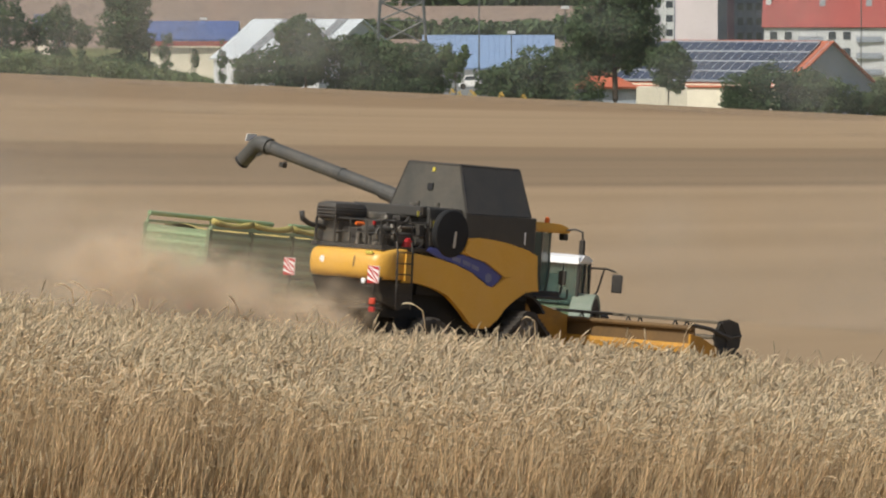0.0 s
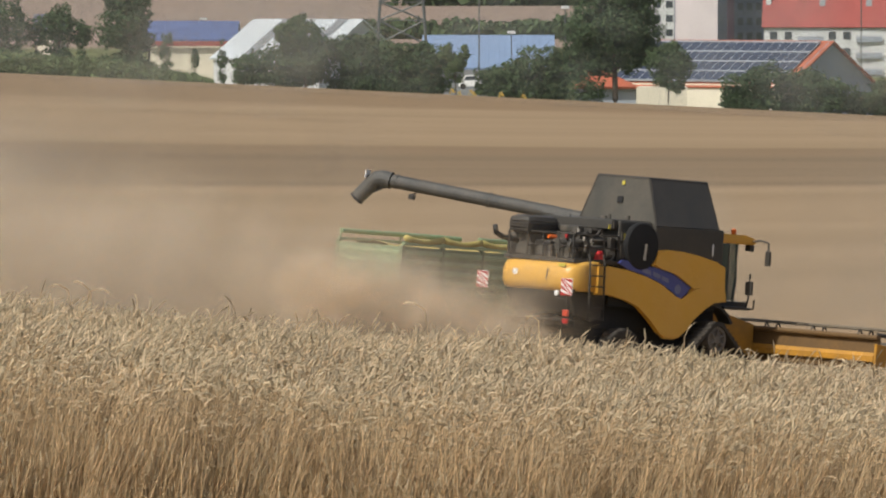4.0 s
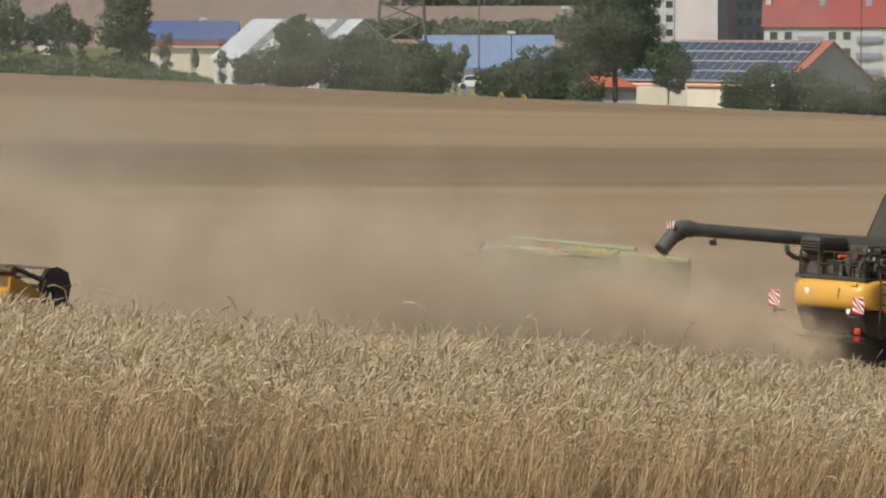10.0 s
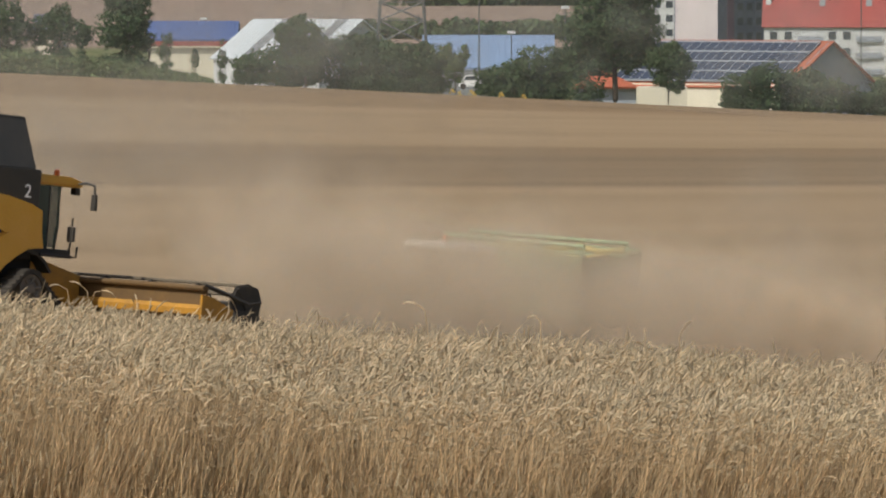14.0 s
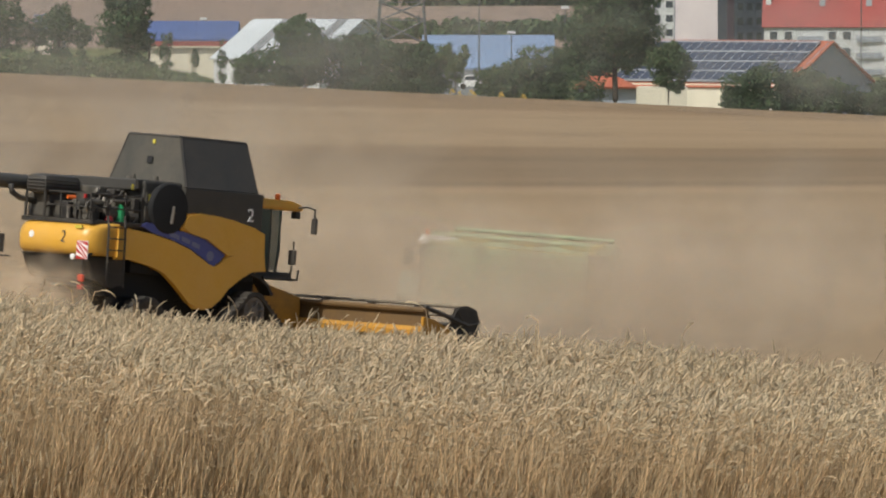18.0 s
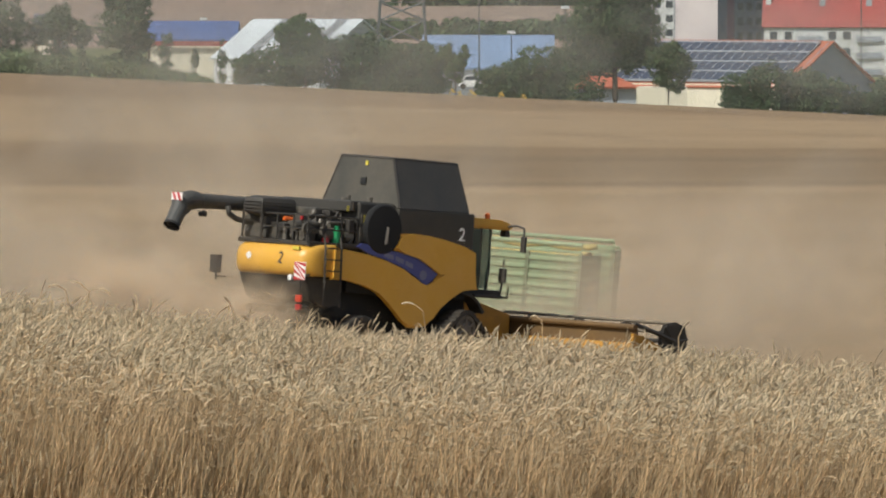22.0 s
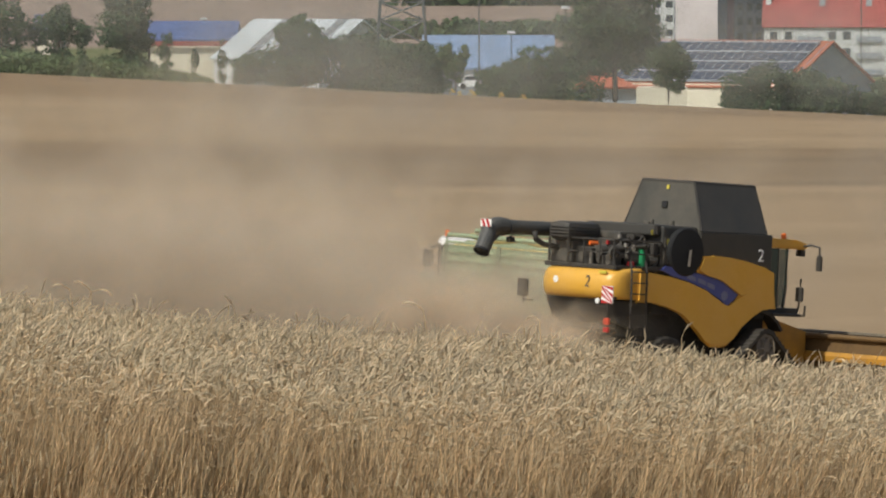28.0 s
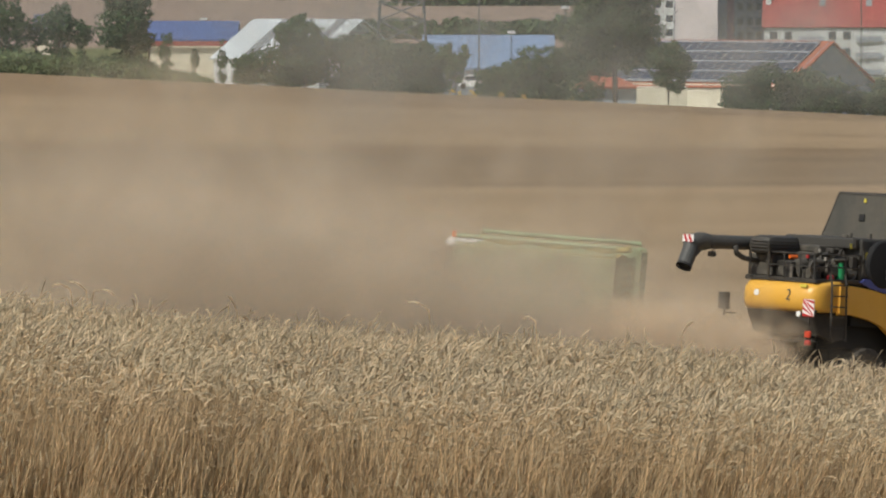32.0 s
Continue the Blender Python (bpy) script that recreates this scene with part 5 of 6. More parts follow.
def place_base(y, x):
    """Where a plant behind the field's far edge rises past it."""
    return float(land(np.array(x), np.array(999.0)))


tree("tall leafy tree beyond the maize strip", (-39.69, 1030.0), [(-0.26, 4.93, 2.17, 2.58), (0.77, 3.38, 1.55, 1.55), (-1.81, 4.15, 2.06, 2.32), (-0.26, 0.5, 2.06, 2.43), (0.77, 0.5, 1.47, 1.58), (-1.81, 0.5, 1.96, 2.01)], LEAF_DARK, 5760, 0.19, 0.2, "tree", "tree")
tree("rounded tree beside the maize", (-35.11, 1032.0), [(-1.55, 3.61, 1.76, 1.76), (0.26, 4.28, 1.55, 1.76), (2.07, 3.35, 1.34, 1.45), (-0.52, 4.9, 0.93, 1.03), (-1.55, 0.5, 1.67, 1.71), (0.26, 0.5, 1.47, 2.08), (2.07, 0.5, 1.28, 1.57), (-0.52, 0.5, 0.88, 2.42)], LEAF_DARK, 7040, 0.19, 0.18, "tree", "tree")
tree("upright dense tree by the blue-roofed hall", (-28.85, 1030.0), [(0.0, 4.68, 2.48, 2.68), (-0.52, 6.75, 1.65, 1.65), (1.03, 5.97, 1.55, 1.65), (-1.03, 3.39, 1.75, 1.34), (1.55, 3.13, 1.24, 1.14), (0.0, 0.5, 2.35, 2.3), (-1.03, 0.5, 1.67, 1.59), (1.55, 0.5, 1.18, 1.45)], LEAF_DARK, 11520, 0.19, 0.25, "tree", "tree")
tree("small bushy shrub before the cream wall", (-24.99, 1024.0), [(0.0, 3.2, 0.67, 1.03), (-0.36, 2.17, 0.82, 0.82), (0.0, 0.5, 0.63, 1.48), (-0.36, 0.5, 0.78, 0.92)], LEAF, 1344, 0.14, 0.06, "bush", "bush")
tree("small dark conifer by the white hall", (-22.43, 1022.0), [(0.0, 1.78, 0.46, 1.02), (0.0, 2.65, 0.2, 0.72), (0.0, 0.5, 0.44, 0.8), (0.0, 0.5, 0.19, 1.18)], LEAF_DARK, 832, 0.12, 0.06, "conifer", "conifer")
tree("small dark conifer by the white hall", (-19.97, 1022.0), [(0.0, 1.9, 0.56, 1.23), (0.0, 3.13, 0.26, 0.82), (0.0, 0.5, 0.54, 0.8), (0.0, 0.5, 0.24, 1.45)], LEAF_DARK, 1024, 0.12, 0.06, "conifer", "conifer")
tree("large dark green bush with a pale crown", (-15.42, 1012.0), [(0.0, 1.84, 3.14, 1.7), (-2.03, 1.44, 1.72, 1.22), (2.03, 2.78, 2.23, 1.46), (3.8, 1.27, 1.62, 1.14), (0.0, 0.5, 2.99, 0.79), (-2.03, 0.5, 1.64, 0.64), (2.03, 0.5, 2.12, 1.3), (3.8, 0.5, 1.54, 0.64)], LEAF_DARK, 10880, 0.17, 0.15, "bush", "bush")
tree("light green rounded tree", (-12.35, 1010.0), [(0.0, 4.25, 2.02, 1.76), (-0.51, 5.48, 1.11, 0.97), (1.01, 3.14, 2.02, 1.5), (-1.77, 4.69, 1.11, 1.15), (0.0, 1.96, 2.33, 1.32)], LEAF, 9600, 0.17, 0.16, "tree", "tree")
tree("broad bush under the pylon", (-7.30, 1012.0), [(0.5, 4.3, 1.3, 0.9), (-1.0, 4.2, 1.2, 0.9), (-1.9, 3.7, 1.1, 0.9), (0.0, 2.25, 3.04, 1.85), (-1.52, 3.27, 1.72, 1.36), (2.03, 2.87, 2.13, 1.61), (0.76, 3.66, 1.52, 1.04), (0.0, 0.5, 2.89, 1.02), (-1.52, 0.5, 1.64, 1.57), (2.03, 0.5, 2.02, 1.35), (0.76, 0.5, 1.45, 1.79)], LEAF_DARK, 11520, 0.17, 0.15, "bush", "bush")
tree("broad dark bush before the pale hall", (-2.48, 1011.0), [(0.0, 2.23, 2.84, 1.69), (-1.77, 3.1, 1.82, 1.38), (1.77, 2.52, 1.82, 1.46), (0.51, 3.49, 1.42, 1.07), (0.0, 0.5, 2.7, 1.01), (-1.77, 0.5, 1.73, 1.5), (1.77, 0.5, 1.73, 1.18), (0.51, 0.5, 1.35, 1.71)], LEAF_DARK, 10880, 0.17, 0.15, "bush", "bush")
tree("young bright green tree at the hall's corner", (1.11, 1009.0), [(0.0, 2.47, 1.11, 1.41), (0.71, 3.5, 0.71, 0.91), (-0.81, 3.5, 0.71, 1.07)], LEAF_LIGHT, 2880, 0.15, 0.08, "tree", "tree")
tree("wide green bush at the stubble edge", (6.12, 1010.0), [(0.0, 1.86, 2.83, 1.51), (1.77, 2.79, 2.43, 1.59), (-1.77, 1.53, 1.72, 1.0), (3.54, 2.28, 1.82, 1.77), (4.05, 3.33, 1.32, 1.26), (0.0, 0.5, 2.69, 0.8), (1.77, 0.5, 2.31, 1.3), (-1.77, 0.5, 1.63, 0.66), (3.54, 0.5, 1.73, 1.03), (4.05, 0.5, 1.25, 1.6)], LEAF, 13440, 0.17, 0.15, "bush", "bush")
tree("tall broad tree with a bare dark trunk", (15.33, 1006.0), [(-0.15, 6.97, 3.73, 3.02), (-2.42, 6.22, 2.42, 2.32), (1.87, 6.72, 2.52, 3.13), (0.1, 9.75, 3.13, 2.32), (-0.66, 4.71, 2.02, 1.51), (-3.43, 4.45, 1.51, 1.31), (2.62, 4.71, 1.61, 1.51), (-3.68, 2.94, 1.31, 1.11), (-1.41, 3.29, 1.51, 1.11), (1.36, 3.45, 1.51, 1.01), (2.12, 9.24, 2.22, 2.02)], LEAF_DARK, 28800, 0.17, 0.34, "tree", "tree")
tree("small forked tree before the barn", (20.02, 1004.0), [(0.4, 3.67, 1.81, 1.61), (-0.86, 3.92, 1.31, 1.41), (1.41, 3.42, 1.21, 1.21), (0.3, 4.93, 1.01, 0.91), (-0.2, 2.31, 1.21, 1.01), (0.8, 1.61, 0.91, 0.7)], LEAF, 6720, 0.15, 0.1, "tree", "tree")
tree("long green bush before the barn", (27.78, 1006.0), [(-0.76, 2.06, 2.22, 1.56), (1.51, 2.41, 2.12, 1.65), (-1.76, 1.32, 1.41, 0.95), (0.5, 3.05, 1.31, 0.95), (-0.76, 0.5, 2.11, 0.89), (1.51, 0.5, 2.01, 1.08), (-1.76, 0.5, 1.34, 0.69), (0.5, 0.5, 1.25, 1.44)], LEAF_DARK, 9600, 0.17, 0.14, "bush", "bush")
tree("long green bush before the barn", (33.10, 1007.0), [(0.0, 1.93, 2.62, 1.69), (-1.77, 2.36, 1.72, 1.52), (2.02, 1.72, 2.02, 1.44), (-0.5, 2.99, 1.41, 1.02), (0.0, 0.5, 2.49, 0.83), (-1.77, 0.5, 1.63, 1.07), (2.02, 0.5, 1.92, 0.72), (-0.5, 0.5, 1.34, 1.42)], LEAF, 9600, 0.17, 0.14, "bush", "bush")
tree("dark tree by the barn's gable", (38.44, 1008.0), [(0.0, 1.28, 2.02, 1.06), (1.52, 1.92, 1.72, 1.16), (-1.52, 0.91, 1.52, 0.6), (0.76, 2.54, 1.01, 0.6), (0.0, 0.5, 1.92, 0.6), (1.52, 0.5, 1.63, 0.92), (-1.52, 0.5, 1.44, 0.6)], LEAF_DARK, 8320, 0.17, 0.15, "tree", "tree")
tree("low scrub by the shed", (13.40, 1005.0), [(0.0, 1.18, 1.51, 1.01), (-1.26, 1.33, 1.31, 1.21), (-0.5, 2.59, 1.31, 1.21), (0.0, 0.5, 1.44, 0.8), (-1.26, 0.5, 1.24, 0.8), (-0.5, 0.5, 1.24, 1.15)], LEAF_DARK, 2240, 0.14, 0.06, "bush", "bush")


def maize_strip():
    """A strip of tall green maize along the far edge of the stubble."""
    rng = np.random.default_rng(3)
    n = 9000
    x = rng.uniform(-41.46, -20.73, n)
    y = rng.uniform(1002.5, 1020, n)
    f = (x - -39.44) / (-20.73 - -39.44)
    top = np.interp(f, [-0.2, 0, 0.55, 0.9, 1.0], [2.05, 2.0, 1.55, 0.75, 0.3])
    z = land(x, np.full(n, 999.0)) - 0.3 + top * rng.uniform(0.1, 1.0, n) ** 0.6
    p = np.stack([x, y, z], 1)
    a = rng.normal(size=(n, 3)) * np.array([1, 1, 0.9])
    a /= np.linalg.norm(a, axis=1)[:, None]
    b = np.cross(a, rng.normal(size=(n, 3)))
    b /= np.linalg.norm(b, axis=1)[:, None]
    s = rng.uniform(0.25, 0.5, n)[:, None]
    v = np.stack([p - a * s, p + b * 0.07, p + a * s - np.array([0, 0, 0.1]), p - b * 0.07], 1).reshape(-1, 3)
    k = np.arange(n)[:, None] * 4
    t = np.concatenate([k + np.array([0, 1, 2]), k + np.array([0, 2, 3])])
    tagged(new("maize", soup("maize", v, t, [MAIZE])), "strip of green maize at the stubble's far edge", "maize", kind="stuff")


maize_strip()


def far_woods():
    """Hedges and woods on the far hillside."""
    rng = np.random.default_rng(11)
    specs = [(-19.68, 31.44, 2550, 26, 4.2, 2.6, 900, 1.1), (-8.10, 65.49, 3300, 30, 9.0, 5.0, 900, 2.0),
             (27.06, 52.12, 2500, 12, 6.0, 3.4, 500, 1.2)]
    V, T, off = [], [], 0
    for x0, x1, y, nb, rx, rz, n, s in specs:
        blobs = []
        for k in range(nb):
            x = x0 + (x1 - x0) * (k + rng.random()) / nb
            blobs.append((x, float(land(np.array(x), np.array(float(y)))) + rz * rng.uniform(0.5, 0.95), rx * rng.uniform(0.6, 1.1), rz * rng.uniform(0.7, 1.1)))
        v, t = leaves(rng, blobs, n * 4, s)
        v[:, 1] += y
        V.append(v)
        T.append(t + off)
        off += len(v)
    tagged(new("far_woods", soup("far_woods", np.concatenate(V), np.concatenate(T), [LEAF])), "hedges and woods on the far hillside", "woods", kind="stuff")


far_woods()


def sunflower(x, y, h, turn):
    z = float(land(np.array(x), np.array(y)))
    t = thing("sunflower", "self-sown sunflower with yellow heads at the field edge", "flower", "sunflowers at the field edge", (x, y, z), turn)
    bm = tube(B(), [(0, 0, 0), (0.03, 0, h * 0.6), (0.0, -0.05, h)], 0.015, 5)
    part("stem", bm, LEAF_LIGHT, t)
    for dx, dz, r in ((0, 0, 0.17), (0.17, -0.16, 0.12), (-0.15, -0.24, 0.10)):
        bm = B()
        for k in range(12):
            a = k * math.pi / 6
            plate(bm, (dx, -0.06, h + dz), (dx + r * math.cos(a - 0.2) * 0.7, -0.07, h + dz + r * math.sin(a - 0.2) * 0.7), (dx + r * math.cos(a) * 1.2, -0.09, h + dz + r * math.sin(a) * 1.2),
                  (dx + r * math.cos(a + 0.2) * 0.7, -0.07, h + dz + r * math.sin(a + 0.2) * 0.7), 0.006)
        part("flower_head", bm, PETAL, t)


for _x, _h, _r in ((0.80, 0.42, 0), (1.40, 0.22, 20), (2.45, 0.42, 10), (2.70, 0.25, 5), (5.15, 0.34, -15), (7.10, 0.25, 5)):
    sunflower(_x, 997.5, _h, _r)


# ---- the yards and the town beyond the field ----
def prism_house(name, label, e0, ridge, across, z_eave, z_ridge, z_ground, wall_mat, gable_mat, roof_mat, over=0.5):
    """A pitched building: e0 the near eave corner, ridge and across its two directions in plan. Returns the thing and a function that gives points of the near roof slope."""
    t = thing(name, label, "building")
    e0, r, a = Vector((*e0, 0)), Vector((*ridge, 0)), Vector((*across, 0))
    c = [e0, e0 + r, e0 + r + a, e0 + a]
    up = lambda p, z: Vector((p.x, p.y, z))
    for i in range(4):
        j = (i + 1) % 4
        bm = plate(B(), up(c[i], z_ground), up(c[j], z_ground), up(c[j], z_eave), up(c[i], z_eave), -0.25)
        part("wall", bm, wall_mat if i % 2 == 0 else gable_mat, t)
    for q in (c[0], c[1]):
        bm = B()
        v = [bm.verts.new(k) for k in (up(q, z_eave), up(q + a, z_eave), up(q + a / 2, z_ridge))]
        w = [bm.verts.new(k.co + r.normalized() * (0.2 if q is c[0] else -0.2)) for k in v]
        bm.faces.new(v)
        bm.faces.new(w[::-1])
        for i in range(3):
            j = (i + 1) % 3
            bm.faces.new((v[i], v[j], w[j], w[i]))
        part("gable", bm, gable_mat, t)
    ru, au = r.normalized() * over, a.normalized() * over
    drop = (z_ridge - z_eave) / (a.length / 2) * over
    s0, s1 = up(e0 - ru - au, z_eave - drop), up(e0 + r + ru - au, z_eave - drop)
    k0, k1 = up(e0 - ru + a / 2, z_ridge), up(e0 + r + ru + a / 2, z_ridge)
    t0, t1 = up(e0 - ru + a + au, z_eave - drop), up(e0 + r + ru + a + au, z_eave - drop)
    bm = plate(B(), s0, s1, k1, k0, 0.18)
    part("roof", bm, roof_mat, t)
    bm = plate(B(), k0, k1, t1, t0, 0.18)
    part("roof", bm, roof_mat, t)
    nrm = (s1 - s0).cross(k0 - s0).normalized()
    if nrm.z < 0:
        nrm = -nrm
    return t, (lambda f, g, h=0.0: s0.lerp(s1, f).lerp(k0.lerp(k1, f), g) + nrm * h)


def barn():
    d = 1250.0
    t, at = prism_house("barn", "long barn with red tiled roof carrying rows of solar panels", (38.08, 1250.0), (-19.2, 19.2), (10.2, 10.2),
                        -11.91, -7.08, -18.0, CREAM, GREY_WALL, ORANGE_TILE, 0.5)
    cols, rows_ = 19, 4
    for i in range(cols):
        for j in range(rows_):
            f0, f1 = 0.055 + 0.93 * i / cols, 0.055 + 0.93 * (i + 0.9) / cols
            g0, g1 = 0.10 + 0.83 * j / rows_, 0.10 + 0.83 * (j + 0.9) / rows_
            bm = B()
            v = [bm.verts.new(at(f, g, h)) for h in (0.24, 0.30) for f, g in ((f0, g0), (f1, g0), (f1, g1), (f0, g1))]
            for q in ((3, 2, 1, 0), (4, 5, 6, 7), (0, 1, 5, 4), (1, 2, 6, 5), (2, 3, 7, 6), (3, 0, 4, 7)):
                bm.faces.new([v[k] for k in q])
            part("solar_panel", bm, PV, t)
    bm = B()
    for j in range(rows_ + 1):
        g = 0.10 + 0.83 * j / rows_ - 0.012
        tube(bm, [at(0.05, g, 0.27), at(0.985, g, 0.27)], 0.14, 5)
    for i in range(cols + 1):
        f = 0.055 + 0.93 * i / cols - 0.003
        tube(bm, [at(f, 0.09, 0.27), at(f, 0.93, 0.27)], 0.06, 5)
    part("mounting_rail", bm, PVFRAME, t)


barn()


def shed():
    t = thing("shed", "low farm shed, cream and grey walls under red tiles", "building")
    x0, xm, x1 = 12.90, 18.85, 23.81
    bm = box(B(), x0, xm, 1100, 1107, -16, -10.28)
    part("wall", bm, GREY_WALL, t)
    bm = box(B(), xm + 0.01, x1, 1099, 1107, -16, -10.39)
    part("wall", bm, CREAM, t)
    bm = plate(B(), (x0 - 0.3, 1099.2, -10.55), (xm + 0.2, 1099.2, -10.55), (xm - 1.0, 1103, -9.95), (x0 + 1.6, 1104, -8.40), 0.2)
    part("roof", bm, ORANGE_TILE, t)


shed()


def hall(name, label, e0, ridge, across, z_eave, z_ridge, wall_mat, roof_mat, fascia=None, strips=0, strip_mat=None):
    t, at = prism_house(name, label, e0, ridge, across, z_eave, z_ridge, -19.0, wall_mat, wall_mat, roof_mat, 0.3)
    if fascia:
        bm = B()
        p0, p1 = at(0, 0), at(1, 0)
        plate(bm, p0 - Vector((0, 0.2, 0.55)), p1 - Vector((0, 0.2, 0.55)), p1 - Vector((0, 0.2, 0.02)), p0 - Vector((0, 0.2, 0.02)), 0.1)
        part("fascia", bm, fascia, t)
    for k in range(strips):
        f = (k + 0.55) / strips
        bm = plate(B(), at(f, 0.01, 0.2), at(f + 0.09, 0.01, 0.2), at(f + 0.09, 0.99, 0.2), at(f, 0.99, 0.2), 0.04)
        part("rooflight", bm, strip_mat, t, "grey translucent roof strip")
    # standing seams
    bm = B()
    for k in range(1, 24):
        tube(bm, [at(k / 24, 0.0, 0.2), at(k / 24, 1.0, 0.2)], 0.035, 4)
    part("roof_seam", bm, roof_mat, t)
    return t


hall("warehouse", "cream warehouse with a deep blue metal roof and red fascia", (-32.17, 1230.0), (-22.74 - (-32.17), 0.0), (0.0, 26.0), -6.87, -4.97, CREAM, BLUE_ROOF, RED_TILE)
hall("warehouse", "white metal-roofed hall with grey rooflights", (-23.40, 1150.0), (10.8, -4.9), (8.4, 18.4), -8.10, -4.26, HOUSE_WHITE, WHITE_ROOF, None, 2, GREY_SHEET)
hall("warehouse", "long hall with a pale blue metal roof", (-1.91, 1190.0), (11.57 - (-1.91), 0.0), (0.0, 24.0), -9.54, -6.23, GREY_SHEET, PALE_BLUE_ROOF, GREY_SHEET)
hall("house", "dark-roofed house among trees", (-45.59, 1260.0), (-42.43 - (-45.59), 0.0), (0.0, 10.0), -6.21, -4.35, CREAM, SHADED_WALL_SLATE)


def windows_on(t, p0, along, z0, cols, rows_, pitch, storey, w, h, pane=WINDOW, skip=(), rim=HOUSE_WHITE):
    """Windows set into a facade, each with its frame, pane and sill."""
    al = Vector((*along, 0)).normalized()
    out = Vector((al.y, -al.x, 0))
    for i in range(cols):
        for j in range(rows_):
            if (i, j) in skip:
                continue
            c = Vector((*p0, 0)) + al * (i + 0.5) * pitch
            za = z0 + j * storey
            lo, hi = Vector((0, 0, za)), Vector((0, 0, za + h))
            a, b = c - al * w / 2, c + al * w / 2
            fr = plate(B(), a - al * 0.12 + lo - Vector((0, 0, 0.12)), b + al * 0.12 + lo - Vector((0, 0, 0.12)), b + al * 0.12 + hi + Vector((0, 0, 0.12)), a - al * 0.12 + hi + Vector((0, 0, 0.12)), 0.05)
            ob = part("window", fr, rim, t)
            pn = plate(B(), a + lo + out * 0.055, b + lo + out * 0.055, b + hi + out * 0.055, a + hi + out * 0.055, 0.02)
            part("pane", pn, pane, ob)


def tower_block():
    t = thing("tower_block", "tall housing block, sunlit end wall painted pale pink and shaded front painted grey", "building")
    x, y = 53.58, 2200.0
    zt, zb = 16.0, -22.0
    a, b = Vector((-8.3, 8.0, 0)), Vector((11.2, 11.0, 0))
    c = [Vector((x, y, 0)), Vector((x, y, 0)) + b, Vector((x, y, 0)) + a + b, Vector((x, y, 0)) + a]
    up = lambda p, z: Vector((p.x, p.y, z))
    # the sunny face gets a pale colour, the others a painted-in shade
    for i, m in ((0, SHADED_WALL_SLATE), (1, SHADED_WALL_SLATE), (2, SHADED_WALL_SLATE), (3, LIT_PINK_PLASTER)):
        j = (i + 1) % 4
        part("wall", plate(B(), up(c[i], zb), up(c[j], zb), up(c[j], zt), up(c[i], zt), -0.3), m, t)
    part("roof", plate(B(), *[up(k, zt) for k in c], 0.3), GREY_SHEET, t)
    al = b.normalized()
    o = Vector((al.y, -al.x, 0))
    p = c[0] + al * 2.6 + o * 0.06
    part("stair_panel", plate(B(), up(p, zb), up(p + al * 1.9, zb), up(p + al * 1.9, zt), up(p, zt), 0.08), MAROON, t)
    windows_on(t, (c[0].x + al.x * 5, c[0].y + al.y * 5), (al.x, al.y), -20, 4, 12, 2.6, 2.9, 1.5, 1.4, pane=WINDOW, rim=SHADED_WALL_SLATE)
    t2 = thing("tower_block", "white housing block with balconies behind the pale one", "building")
    bm = box(B(), 42.18, 47.26, 2300, 2312, -22, 14)
    part("wall", bm, HOUSE_WHITE, t2)
    windows_on(t2, (42.41, 2300.0), (1, 0), -20, 2, 11, 2.5, 2.9, 1.4, 1.4)


tower_block()


def red_house():
    x0, x1 = 56.93, 85.79
    t, at = prism_house("apartment_house", "white apartment house with balconies under a long red tiled roof", (x0, 2000.0), (x1 - x0, -2.0), (1.0, 14.0), -10.1, -2.3, -22.0, HOUSE_WHITE, HOUSE_WHITE, RED_TILE, 0.4)
    skip = [(i, j) for i in (2, 3, 6, 7) for j in range(5)]
    windows_on(t, (x0 + 0.4, 1999.95), (x1 - x0, -2.0), -12.6 - 8.7, 11, 4, 2.6, 2.9, 1.3, 1.4, skip=skip)
    for i in (2, 6):
        for j in range(4):
            xa = x0 + 0.4 + i * 2.6 + 0.3
            z = -12.6 - 8.7 + j * 2.9
            bm = box(B(), xa, xa + 4.6, 1998.2, 1999.9, z - 0.5, z - 0.35)
            ob = part("balcony", bm, GREY_WALL, t)
            part("parapet", box(B(), xa, xa + 4.6, 1998.15, 1998.3, z - 0.35, z + 0.55), GREY_WALL, ob)
            part("balcony_door", box(B(), xa + 0.4, xa + 4.2, 1999.6, 1999.9, z - 0.3, z + 1.7), WINDOW, ob)
    part("chimney", box(B(), 57.4, 58.3, 2003, 2004, -7.2, -5.2, 0.05), HOUSE_WHITE, t)
    for u in (66.75, 74.77):
        part("skylight", plate(B(), at((u - x0) / (x1 - x0), 0.45, 0.2), at((u - x0) / (x1 - x0) + 0.035, 0.45, 0.2), at((u - x0) / (x1 - x0) + 0.035, 0.6, 0.2), at((u - x0) / (x1 - x0), 0.6, 0.2), 0.06), GREY_SHEET, t)


red_house()


